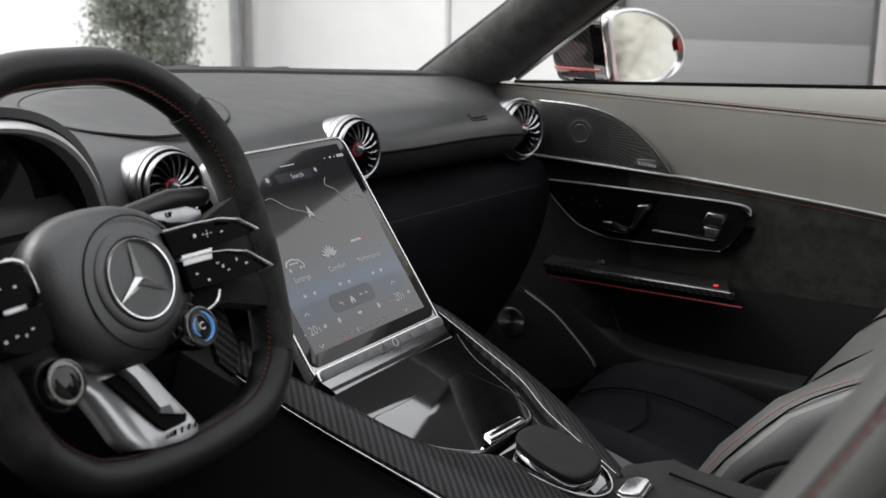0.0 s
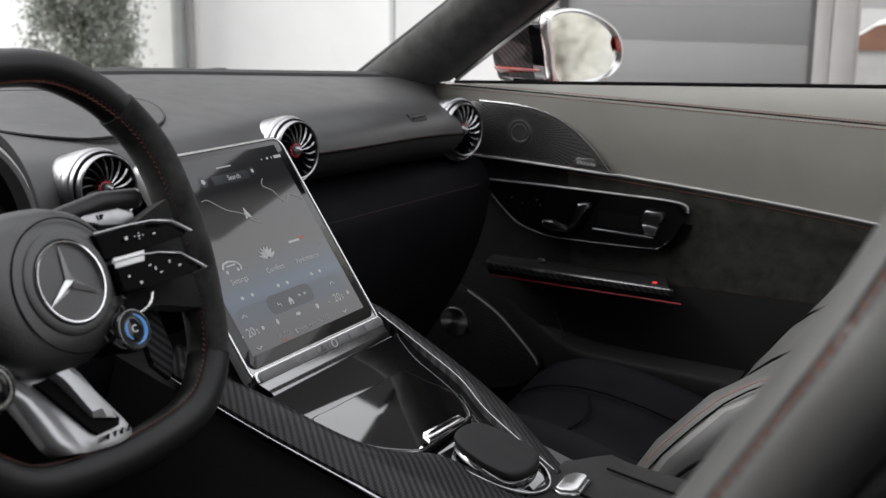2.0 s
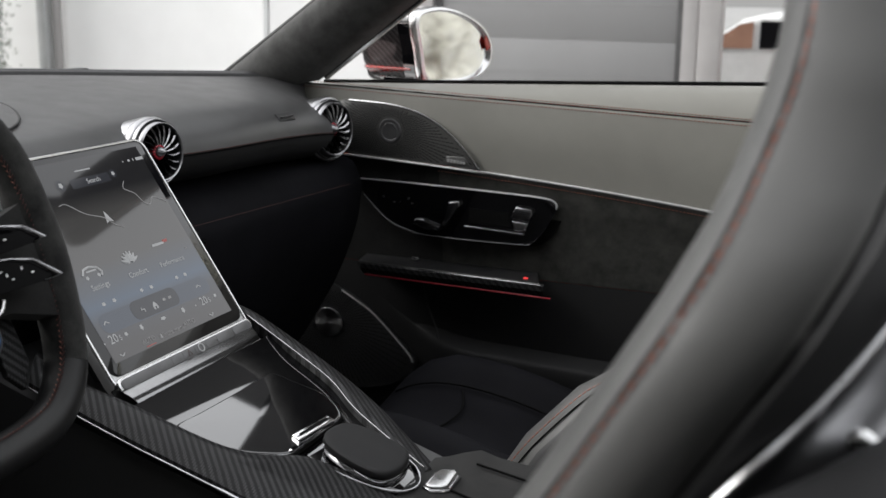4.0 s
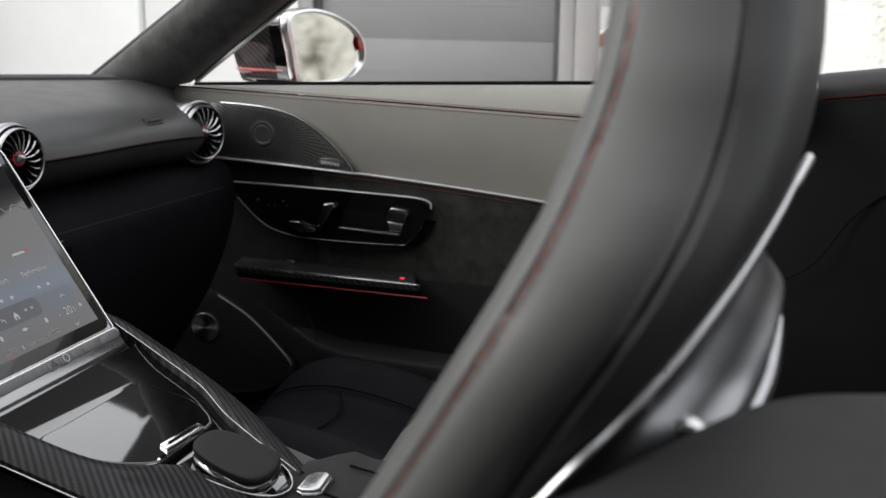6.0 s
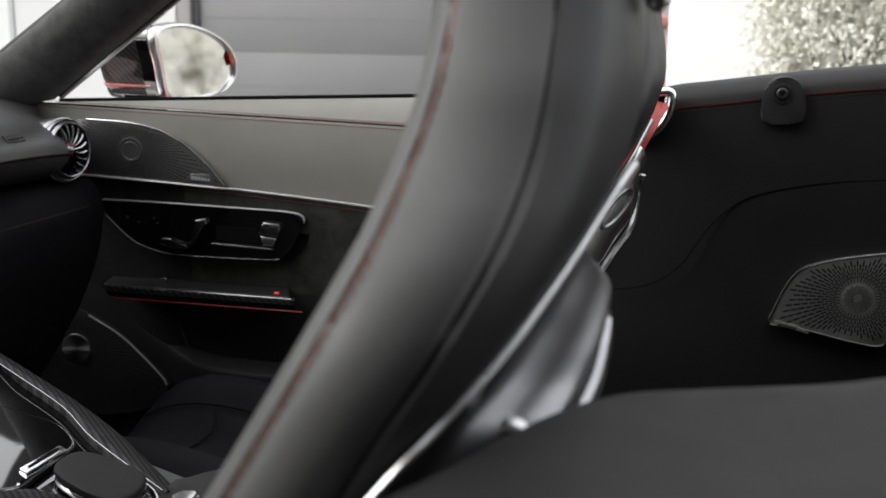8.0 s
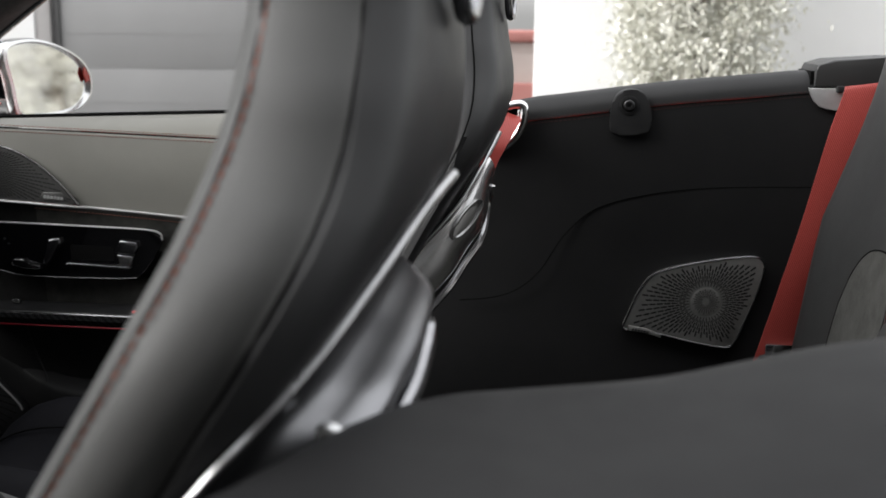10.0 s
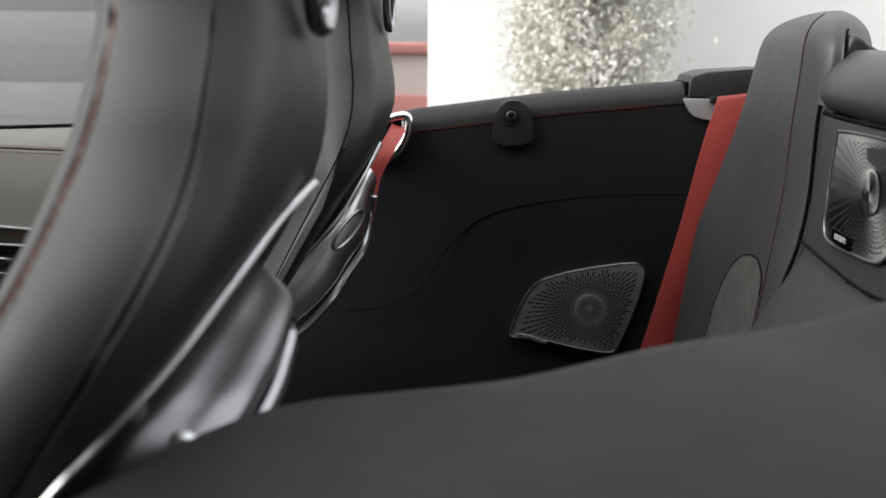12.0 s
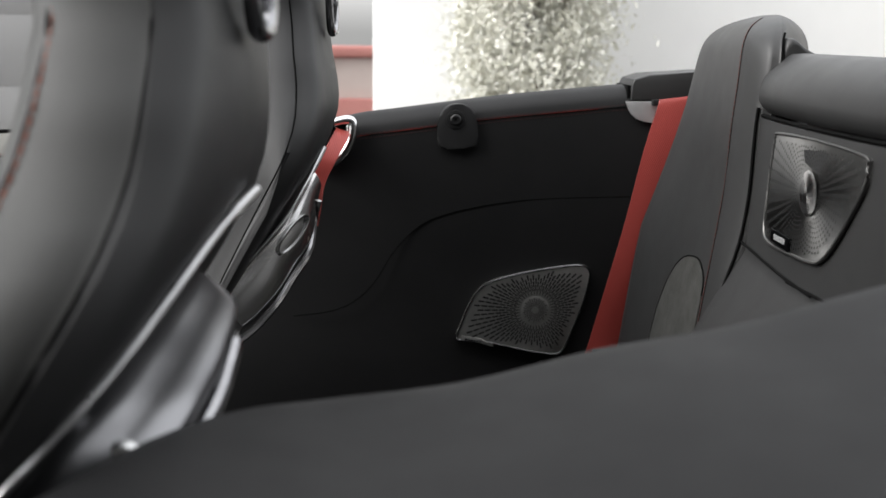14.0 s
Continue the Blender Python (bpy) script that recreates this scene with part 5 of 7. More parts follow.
part("bowl", slab([(0.314, -0.092), (0.313, -0.010), (0.34, -0.010), (0.395, -0.030), (0.412, -0.055), (0.408, -0.080), (0.385, -0.094), (0.35, -0.096)], 0.001, 0.01, 0.003), PIANO, console, "polished surround of the hand rest")
hand_pts = spline([(0.3245, -0.074, 0), (0.3195, -0.055, 0), (0.3235, -0.034, 0), (0.3370, -0.0255, 0), (0.3600, -0.0245, 0), (0.3870, -0.0300, 0), (0.3965, -0.0430, 0), (0.3985, -0.0700, 0), (0.3900, -0.0900, 0), (0.3700, -0.0930, 0), (0.3420, -0.0860, 0)], 5, True)
hc = Vector((0.358, -0.048, 0))
hand_rest = part("palm_rest", loft([[(hc.x + (q.x - hc.x) * k, hc.y + (q.y - hc.y) * k, con_z(hc.x + (q.x - hc.x) * k) + h) for q in hand_pts] for k, h in [(0.96, 0.0088), (0.99, 0.0092), (1.0, 0.0106), (0.998, 0.0128), (0.985, 0.0146), (0.95, 0.0157), (0.87, 0.0163), (0.6, 0.0166), (0.35, 0.0167), (0.02, 0.0167)]]), LEATHER_DIMMED, console, "black leather palm rest")
part("palm_trim", loft([[(hc.x + (q.x - hc.x) * k, hc.y + (q.y - hc.y) * k, con_z(q.x) + h) for q in hand_pts] for k, h in [(0.93, 0.0020), (0.985, 0.0030), (1.0, 0.0052), (0.995, 0.0084), (0.96, 0.0087)]]), CHROME, hand_rest, "bright band below the palm rest")
part("neck", loft([[(hc.x + (q.x - hc.x) * k, hc.y + (q.y - hc.y) * k, con_z(q.x) + h) for q in hand_pts] for k, h in [(0.86, -0.012), (0.90, 0.004)]]), PIANO, hand_rest)
part("bowl_rim", tube(spline([(x, y, con_z(x) + 0.003) for x, y in [(0.325, -0.097), (0.350, -0.099), (0.385, -0.097), (0.408, -0.084), (0.414, -0.060), (0.400, -0.034), (0.372, -0.020)]], 5), [0.0006 + 0.0008 * math.sin(math.pi * i / 30) for i in range(31)], 8), SILVER_DARK, console, "bright rim of the palm-rest bowl")
part("rear_pad", loft([[(x, y, con_z(min(x, 0.46)) + h - max(0, x - 0.46) * 0.05) for y, h in [(-0.165, -0.03), (-0.15, -0.004), (-0.08, 0.001), (min(0.0, 2.2 * (x - 0.405)), 0.001), (min(0.06, 2.2 * (x - 0.400)), -0.004), (min(0.075, 2.2 * (x - 0.395)), -0.03)]] for x in (0.405, 0.410, 0.418, 0.43, 0.45, 0.5, 0.56, 0.7)], wrap=False), SUEDE, console, "dark padded armrest")
for yy, x0, x1 in ((-0.045, 0.43, 0.52), (0.02, 0.44, 0.54)):
    part("pad_seam", tube([(x0, yy, con_z(x0) + 0.0015), ((x0 + x1) / 2, yy - 0.006, con_z(min((x0 + x1) / 2, 0.46)) + 0.0015), (x1, yy - 0.012, con_z(0.46) - 0.003)], 0.0012, 6), SEAM, console)
button = part("release_button", slab([(0.4205, -0.0600), (0.4190, -0.0300), (0.4235, -0.0235), (0.4310, -0.0150), (0.4355, -0.0185), (0.4370, -0.0480), (0.4330, -0.0540), (0.4250, -0.0615)], 0.0065, 0.008, 0.0018), SATIN, console, "silver release button")
part("button_rim", tube([(x, y, con_z(x) + 0.002) for x, y in [(0.4190, -0.0610), (0.4175, -0.0295), (0.4225, -0.0225), (0.4310, -0.0135), (0.4370, -0.0180), (0.4385, -0.0485), (0.4340, -0.0550), (0.4255, -0.0630)]], 0.0014, 6, True), CHROME, button)

# ---- passenger door ----
door = thing("door_card", "passenger door panel in grey leather and dark suede", "door panel", (0.3, 0.74, 0.3))


def belt_z(x):
    return 0.8645 + 0.036 * x


def stitch_z(x):
    return 0.8605 - 0.033 * x - 0.004 * max(0, x) ** 2


def strip_z(x):
    return 0.7545 - 0.045 * x - 0.065 * max(0, x) ** 2


DX = list(np.linspace(-0.115, 0.80, 40))
part("belt_pad", loft([spline([(x, 0.775, belt_z(x) - 0.012), (x, 0.765, belt_z(x) - 0.001), (x, 0.742, belt_z(x)), (x, 0.722, belt_z(x) - 0.002), (x, 0.702, (belt_z(x) + stitch_z(x)) / 2), (x, 0.6915, stitch_z(x) + 0.002)], 3) for x in DX], wrap=False), LEATHER_GREY, door, "leather shoulder of the door")
part("upper_panel", loft([spline([(x, 0.6915, stitch_z(x) + 0.001), (x, 0.6885, stitch_z(x) - 0.006), (x, 0.686, stitch_z(x) * 0.6 + strip_z(x) * 0.4), (x, 0.6875, stitch_z(x) * 0.3 + strip_z(x) * 0.7), (x, 0.691, strip_z(x))], 4) for x in DX], wrap=False), LEATHER_GREY, door, "grey leather upper panel")
part("seam", tube([(x, 0.6905, stitch_z(x) + 0.0005) for x in DX], 0.0011, 6), SEAM, door)
for dz in (0.0045, -0.0045):
    part("stitching", stitches([(x, 0.6905 + (0.0012 if dz > 0 else -0.0022), stitch_z(x) + dz * 0.95) for x in DX], 0.0058, 0.0038, 0.0006), THREAD, door, "orange-red twin stitching")
part("window_seal", tube([(x, 0.757, belt_z(x) + 0.0022) for x in DX], 0.0034, 8), SEAM, door, "black window seal")
part("chrome_strip", tube([(x, 0.6795 if x < 0.19 else 0.6865, strip_z(x) - 0.0005) for x in np.linspace(-0.06, 0.80, 40)], 0.0019, 8), SILVER_PAINT, door, "bright trim strip")
def door_low(xs):
    return loft([spline([(x, 0.6915, strip_z(x) - 0.002), (x, 0.694, strip_z(x) - 0.03), (x, 0.703, 0.66), (x, 0.709, 0.62), (x, 0.715, 0.575)], 3) for x in xs], wrap=False)


# the panel's front takes darker suede to imitate the shade near the dash
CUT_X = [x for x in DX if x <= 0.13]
part("lower_panel", door_low([-0.4, -0.25] + CUT_X), SUEDE, door, "suede front of the lower panel, darkened as shade")
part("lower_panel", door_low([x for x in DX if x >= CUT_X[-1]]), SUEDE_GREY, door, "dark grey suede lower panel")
part("kick_panel", loft([spline([(x, 0.7155, 0.5745), (x, 0.722, 0.48), (x, 0.73, 0.38), (x, 0.74, 0.25)], 3) for x in [-0.4, -0.25] + DX], wrap=False), LEATHER_PANEL, door, "black lower door skin")
part("stitching", stitches([(x, 0.6905, strip_z(x) - 0.0095) for x in np.linspace(0.12, 0.8, 30)], 0.0055, 0.004, 0.0006), THREAD, door, "orange-red stitching")
# speaker wing ahead of the upper panel
wing_pts = spline([(-0.035, 0, 0.757), (0.06, 0, 0.7525), (0.135, 0, 0.749), (0.187, 0, 0.7465), (0.172, 0, 0.766), (0.150, 0, 0.788), (0.121, 0, 0.811), (0.082, 0, 0.829), (0.035, 0, 0.838), (-0.02, 0, 0.8415), (-0.05, 0, 0.839), (-0.055, 0, 0.80)], 5, True)
wing = part("speaker_wing", prism([(q.x, 0.6815, q.z) for q in wing_pts], (0, 0.012, 0), 0.002), GRILLE, door, "perforated metal speaker wing")
part("wing_edge", tube(spline([(0.190, 0.681, 0.7465), (0.174, 0.680, 0.767), (0.152, 0.680, 0.7895), (0.122, 0.680, 0.8125), (0.083, 0.680, 0.8305), (0.035, 0.680, 0.8395), (-0.03, 0.681, 0.8425)], 6), 0.0020, 8), SATIN, wing)


def slots(centre, u, v, r0, r1, rings_, spokes, width, inside, fill=0.84):
    """Slots of a perforated grille, radial about its centre, staggered from spoke to spoke and narrower towards the middle."""
    bm = bmesh.new()
    c_, u_, v_ = Vector(centre), Vector(u), Vector(v)
    step = (r1 - r0) / rings_
    for k in range(spokes):
        a = 2 * math.pi * k / spokes
        d = u_ * math.cos(a) + v_ * math.sin(a)
        g = -u_ * math.sin(a) + v_ * math.cos(a)
        for i in range(rings_):
            ra = r0 + step * (i + 0.5 * (k % 2))
            rb = ra + step * fill
            if not (inside(ra * math.cos(a), ra * math.sin(a)) and inside(rb * math.cos(a), rb * math.sin(a))):
                continue
            wa, wb = (min(width, 0.27 * 2 * math.pi * r / spokes) for r in (ra, rb))
            q = [bm.verts.new(c_ + d * s + g * e) for s, e in ((ra, -wa), (rb, -wb), (rb, wb), (ra, wa))]
            bm.faces.new(q)
    return bm


def inside_poly(poly):
    def f(x, y):
        hit_ = False
        for (x0, y0), (x1, y1) in zip(poly, poly[1:] + poly[:1]):
            if (y0 > y) != (y1 > y) and x < (x1 - x0) * (y - y0) / (y1 - y0) + x0:
                hit_ = not hit_
        return hit_
    return f


def shrink(pts, k):
    cx_ = sum(a for a, _ in pts) / len(pts)
    cy_ = sum(b for _, b in pts) / len(pts)
    return [(cx_ + (a - cx_) * k, cy_ + (b - cy_) * k) for a, b in pts]


wing_c = (0.040, 0.797)
tagged(part("perforation", slots((wing_c[0], 0.6809, wing_c[1]), (1, 0, 0), (0, 0, 1), 0.021, 0.17, 22, 104, 0.0007, inside_poly([(a - wing_c[0], b - wing_c[1]) for a, b in shrink([(q.x, q.z) for q in wing_pts], 0.93)])), HOLE, wing, smooth=0), kind="stuff")
part("tweeter", lathe([(0.0, 0.0006), (0.006, 0.0004), (0.0125, 0.0010), (0.0135, 0.0002), (0.0145, 0.0010), (0.0185, 0.0012), (0.0195, 0.0)], (wing_c[0], 0.6812, wing_c[1]), (0, -1, 0), 36), GRILLE_DARK, wing, "dark round tweeter")
plate = part("maker_plate", prism([(x, 0.6795, z) for x, z in [(0.128, 0.7515), (0.138, 0.7645), (0.166, 0.7640), (0.174, 0.7525)]], (0, 0.003, 0), 0.0008), GRILLE, wing)
for k in range(6):
    part("bar", box(0.138 + 0.0052 * k, 0.1418 + 0.0052 * k, 0.6785, 0.6800, 0.7555 - 0.0004 * k, 0.7605 - 0.0006 * k), SILVER_PAINT, plate)
# control panel
ctl = spline([(-0.018, 0, 0.7155), (0.08, 0, 0.7145), (0.20, 0, 0.7115), (0.285, 0, 0.7085), (0.308, 0, 0.7035), (0.311, 0, 0.692), (0.296, 0, 0.664), (0.276, 0, 0.641), (0.25, 0, 0.6345), (0.18, 0, 0.633), (0.11, 0, 0.634), (0.068, 0, 0.6405), (0.03, 0, 0.655), (-0.005, 0, 0.688)], 4, True)
panel = part("control_panel", prism([(q.x, 0.6925, q.z) for q in ctl], (0, 0.02, 0), 0.002), PIANO, door, "glossy black control panel")
part("panel_edge", tube(spline([(-0.018, 0.6915, 0.7165), (0.08, 0.6915, 0.7155), (0.20, 0.6915, 0.7125), (0.285, 0.6915, 0.7095), (0.309, 0.6915, 0.704), (0.312, 0.6915, 0.694)], 5), 0.0015, 8), SILVER_PAINT, panel, "bright upper edge")
part("panel_edge", tube(spline([(0.297, 0.6915, 0.664), (0.276, 0.6915, 0.640), (0.25, 0.6915, 0.6335), (0.11, 0.6915, 0.6333), (0.067, 0.6915, 0.6395), (0.03, 0.6915, 0.654), (-0.012, 0.6915, 0.692)], 5), 0.0006, 8), SILVER_DARK, panel)
part("recess", prism([(q.x * 1.0 + 0.016, 0.700, 0.670 + (q.z - 0.670) * 1.12) for q in ctl], (0, 0.02, 0), 0.004), SEAM, panel)
part("seat_key", prism([(x, 0.684, z) for x, z in [(0.078, 0.652), (0.082, 0.6605), (0.098, 0.661), (0.102, 0.6535), (0.124, 0.6515), (0.123, 0.6455), (0.100, 0.6455)]], (0, 0.008, 0), 0.0022), SILVER_DARK, panel, "silver seat-shaped switch")
part("seat_key", prism([(x, 0.684, z) for x, z in [(0.128, 0.655), (0.140, 0.684), (0.139, 0.692), (0.156, 0.6945), (0.158, 0.687), (0.150, 0.682), (0.134, 0.652)]], (0, 0.008, 0), 0.0022), SILVER_DARK, panel)
part("pull_bar", prism([(x, 0.683, z) for x, z in [(0.165, 0.6575), (0.262, 0.653), (0.262, 0.6495), (0.165, 0.654)]], (0, 0.008, 0), 0.0012), SILVER_DARK, panel, "bright door pull")
part("pull_shadow", prism([(x, 0.6922, z) for x, z in [(0.17, 0.684), (0.235, 0.682), (0.238, 0.660), (0.17, 0.660)]], (0, 0.002, 0)), SEAM, panel)
lock = part("lock_key", prism([(x, 0.683, z) for x, z in [(0.240, 0.675), (0.250, 0.6935), (0.274, 0.691), (0.2765, 0.684), (0.270, 0.672)]], (0, 0.008, 0), 0.0018), SILVER_DARK, panel, "silver lock switch")
part("lock_key", prism([(x, 0.684, z) for x, z in [(0.244, 0.6715), (0.269, 0.6685), (0.264, 0.656), (0.248, 0.657)]], (0, 0.008, 0), 0.0015), SATIN, panel)
for x in (0.022, 0.041, 0.052, 0.066, 0.072):
    part("memory_key", box(x, x + 0.0035, 0.6905, 0.6930, 0.6885 if x in (0.022, 0.066) else 0.682, 0.692 if x in (0.022, 0.066) else 0.684, 0.0006), SILVER_COLLAR, panel)
# shelf with carbon edge and red line
shelf = part("shelf", prism([(x, y, 0.588) for x, y in [(-0.01, 0.665), (0.29, 0.648), (0.300, 0.655), (0.278, 0.715), (-0.02, 0.72)]], (0, 0, -0.010), 0.004), PLASTIC, door)
part("shelf_edge", loft([[(x, y - 0.002, z) for y, z in [(0.668 - 0.055 * x, 0.5865), (0.6635 - 0.055 * x, 0.584), (0.6625 - 0.055 * x, 0.577), (0.668 - 0.055 * x, 0.568)]] for x in np.linspace(-0.002, 0.309, 12)], wrap=False), CARBON_SIDE, shelf, "carbon-weave shelf edge")
part("red_line", tube([(x, 0.667 - 0.055 * x, 0.5655) for x in np.linspace(0.003, 0.320, 8)], 0.0012, 6), RED_LINE, shelf, "red accent line")
part("shelf_rim", tube([(x, 0.6635 - 0.055 * x, 0.5855) for x in np.linspace(0.10, 0.304, 8)], 0.0010, 6), SILVER_DARK, shelf)
part("warning_lamp", box(0.272, 0.279, 0.660, 0.666, 0.5885, 0.5905, 0.0008), mat("red_lamp", (0.4, 0.02, 0.02), 0.4, emit=(1.0, 0.08, 0.08), strength=0.7), shelf, "small red door lamp")
part("shelf_knob", box(0.072, 0.086, 0.690, 0.702, 0.589, 0.597, 0.003), SATIN, shelf)
LIP = curve_of([(-0.03, 0.555), (0.0, 0.530), (0.03, 0.500), (0.07, 0.474), (0.13, 0.458), (0.30, 0.449), (0.50, 0.444), (0.80, 0.440)])


def inset(x):
    """The pocket draws back where the speaker stands before it."""
    return 0.050 * min(1.0, max(0.0, (0.15 - x) / 0.08))


part("pocket", loft([spline([(x, 0.712 + 0.6 * inset(x), LIP(x) + 0.012), (x, 0.680 + inset(x), LIP(x) + 0.006), (x, 0.670 + inset(x), LIP(x) - 0.004), (x, 0.673 + inset(x), LIP(x) - 0.04), (x, 0.695 + inset(x), LIP(x) - 0.12), (x, 0.73 + inset(x), 0.26)], 4) for x in np.linspace(-0.03, 0.80, 26)], wrap=False), LEATHER_PANEL, door, "dark lipped door pocket")
part("pocket_rib", tube(spline([(0.085, 0.710, 0.548), (0.100, 0.700, 0.515), (0.118, 0.690, 0.484), (0.124, 0.684, 0.468)], 4), 0.0016, 6), LEATHER, door)
# lower speaker
sp = [(-0.100, 0.5300), (-0.060, 0.521), (-0.012, 0.494), (0.025, 0.462), (0.061, 0.426), (0.070, 0.405), (0.040, 0.372), (-0.03, 0.352), (-0.11, 0.352), (-0.165, 0.385), (-0.185, 0.44), (-0.172, 0.49), (-0.14, 0.514)]
spc = spline([(a, 0, b) for a, b in sp], 4, True)
low_sp = part("door_speaker", prism([(q.x, 0.716, q.z) for q in spc], (0, 0.02, 0), 0.004), GRILLE_DARK, door, "round-cornered dark speaker grille")
tagged(part("perforation", slots((-0.089, 0.7150, 0.461), (1, 0, 0), (0, 0, 1), 0.03, 0.19, 22, 84, 0.0009, inside_poly([(a + 0.089, b - 0.461) for a, b in shrink(sp, 0.94)])), HOLE, low_sp, smooth=0), kind="stuff")
part("speaker_edge", tube(spline([(-0.064, 0.7145, 0.5195), (-0.012, 0.7145, 0.4905), (0.025, 0.7145, 0.4585), (0.059, 0.7145, 0.4235), (0.066, 0.715, 0.410)], 5), 0.0017, 8), SILVER_PAINT, low_sp, "bright curved edge")
part("speaker_hub", lathe([(0.0, 0.0030), (0.006, 0.0012), (0.020, 0.0026), (0.0245, 0.0024), (0.026, 0.0)], (-0.089, 0.7145, 0.461), (0, -1, 0), 32), HUB_DOOR, low_sp, "turned metal hub")

# ---- wing mirror ----
mirror = thing("wing_mirror", "wing mirror with carbon housing, red band and silver rim", "wing mirror", (0.0, 0.86, 0.84))
MC = Vector((0.031, 0.972, 0.916))
MD = Vector((0.25, 0.968, 0)).normalized()
MN = Vector((0.968, -0.25, 0))
MZ = Vector((0, 0, 1))
face = [(-0.117, 0.046), (-0.097, 0.063), (-0.038, 0.067), (0.03, 0.054), (0.09, 0.027), (0.114, -0.008), (0.103, -0.044), (0.052, -0.064), (-0.034, -0.066), (-0.088, -0.058), (-0.104, -0.006)]
fr = spline([(a, b, 0) for a, b in face], 5, True)


def on_mirror(u, v, n=0.0):
    return MC + MD * u + MZ * v + MN * n


part("rim", loft([[on_mirror(q.x * k, q.y * k, n) for q in fr] for k, n in [(1.0, -0.012), (1.015, -0.006), (0.99, 0.003), (0.93, 0.005), (0.895, 0.001), (0.875, -0.004)]], caps=False), SATIN, mirror, "polished silver rim")
part("mirror_glass", prism([on_mirror(q.x * 0.885 - 0.001, q.y * 0.885, -0.003) for q in fr], -MN * 0.003), MIRROR, mirror, "mirror glass", smooth=0)


def housing_ring(n, du, ku, kv, dv=0.0):
    return [on_mirror(q.x * ku + du, q.y * kv + dv, n) for q in fr]


rings_ = [(-0.024, 1.0, 1.0), (-0.05, 1.0, 0.97), (-0.08, 0.985, 0.87), (-0.108, 0.95, 0.72), (-0.130, 0.87, 0.54), (-0.142, 0.70, 0.34), (-0.147, 0.36, 0.15)]
part("housing", loft([housing_ring(n, 0.0, ku, kv, -(1 - kv) * 0.062) for n, ku, kv in rings_]), CARBON_SIDE, mirror, "carbon-weave housing")
part("inner_frame", loft([housing_ring(n, 0.0, k, k) for n, k in [(-0.036, 1.002), (-0.036, 1.012), (-0.012, 1.012), (-0.012, 1.002)]], caps=False), PIANO, mirror)
part("red_band", loft([[on_mirror(q.x * ku, -0.045 + q.y * 0.17, n) for q in fr] for n, ku in [(-0.022, 0.86), (-0.055, 0.885), (-0.09, 0.90), (-0.120, 0.87), (-0.138, 0.74), (-0.146, 0.5)]]), RED_PAINT, mirror, "red lacquered lower band")
part("lower_shell", loft([[on_mirror(q.x * ku, -0.058 + q.y * 0.11, n) for q in fr] for n, ku in [(-0.02, 0.82), (-0.05, 0.85), (-0.09, 0.85), (-0.115, 0.75), (-0.127, 0.5)]]), PIANO, mirror)
part("repeater", prism([on_mirror(u, v, 0.0035) for u, v in [(0.094, 0.020), (0.108, 0.004), (0.109, -0.006), (0.096, -0.012), (0.088, 0.004)]], -MN * 0.002, 0.0008), RED_PAINT, mirror, "red reflector on the rim")
part("foot", prism([(x, 0.79, z) for x, z in [(-0.09, 0.825), (0.0, 0.825), (-0.01, 0.848), (-0.075, 0.848)]], (0, 0.12, 0.012), 0.006), PIANO, mirror)

# ---- front seats ----
F_X = curve_of([(0.36, 0.33), (0.42, 0.362), (0.487, 0.392), (0.546, 0.428), (0.603, 0.482), (0.637, 0.522), (0.682, 0.566), (0.76, 0.625), (0.843, 0.676), (0.87, 0.692), (0.91, 0.715), (0.938, 0.7285), (0.968, 0.738), (0.985, 0.7425), (1.003, 0.7455), (1.029, 0.746), (1.08, 0.742), (1.14, 0.738), (1.17, 0.75)])
R_X = curve_of([(0.36, 0.52), (0.487, 0.57), (0.603, 0.635), (0.70, 0.685), (0.80, 0.738), (0.86, 0.772), (0.90, 0.798), (0.95, 0.824), (1.0, 0.831), (1.06, 0.827), (1.14, 0.812), (1.17, 0.795)])
H_W = curve_of([(0.36, 0.235), (0.487, 0.235), (0.603, 0.228), (0.70, 0.216), (0.80, 0.206), (0.87, 0.203), (0.91, 0.198), (0.938, 0.180), (0.968, 0.155), (0.985, 0.145), (1.003, 0.135), (1.029, 0.112), (1.06, 0.102), (1.12, 0.098), (1.17, 0.085)])


LOW_BACK = curve_of([(0.36, 0.015), (0.50, 0.024), (0.60, 0.028), (0.72, 0.030), (0.80, 0.030), (0.88, 0.030), (0.92, 0.024), (0.97, 0.010), (1.02, 0.0), (1.17, 0.0)])


# the passenger backrest: how far the side wings sit behind the driver's line, and the depth of the middle
WING_X = curve_of([(0.36, 0.012), (0.56, 0.011), (0.60, 0.009), (0.62, 0.010), (0.636, 0.018), (0.65, 0.033), (0.665, 0.043), (0.70, 0.045), (0.76, 0.038), (0.88, 0.030), (0.92, 0.024), (0.97, 0.010), (1.02, 0.0), (1.17, 0.0)])
FAR_WING = curve_of([(0.36, 0.046), (0.564, 0.044), (0.597, 0.033), (0.637, 0.002), (0.65, -0.014), (0.674, -0.024), (0.72, -0.022), (0.80, -0.008), (0.88, 0.0), (1.17, 0.0)])
INNER_WING = curve_of([(0.36, 0.07), (0.60, 0.058), (0.65, 0.046), (0.70, 0.036), (0.75, 0.029), (0.80, 0.023), (0.85, 0.015), (0.90, 0.009), (0.95, 0.0), (1.17, 0.0)])
FLARE = curve_of([(0.36, 0.040), (0.45, 0.034), (0.55, 0.020), (0.64, 0.006), (0.72, 0.0), (1.17, 0.0)])
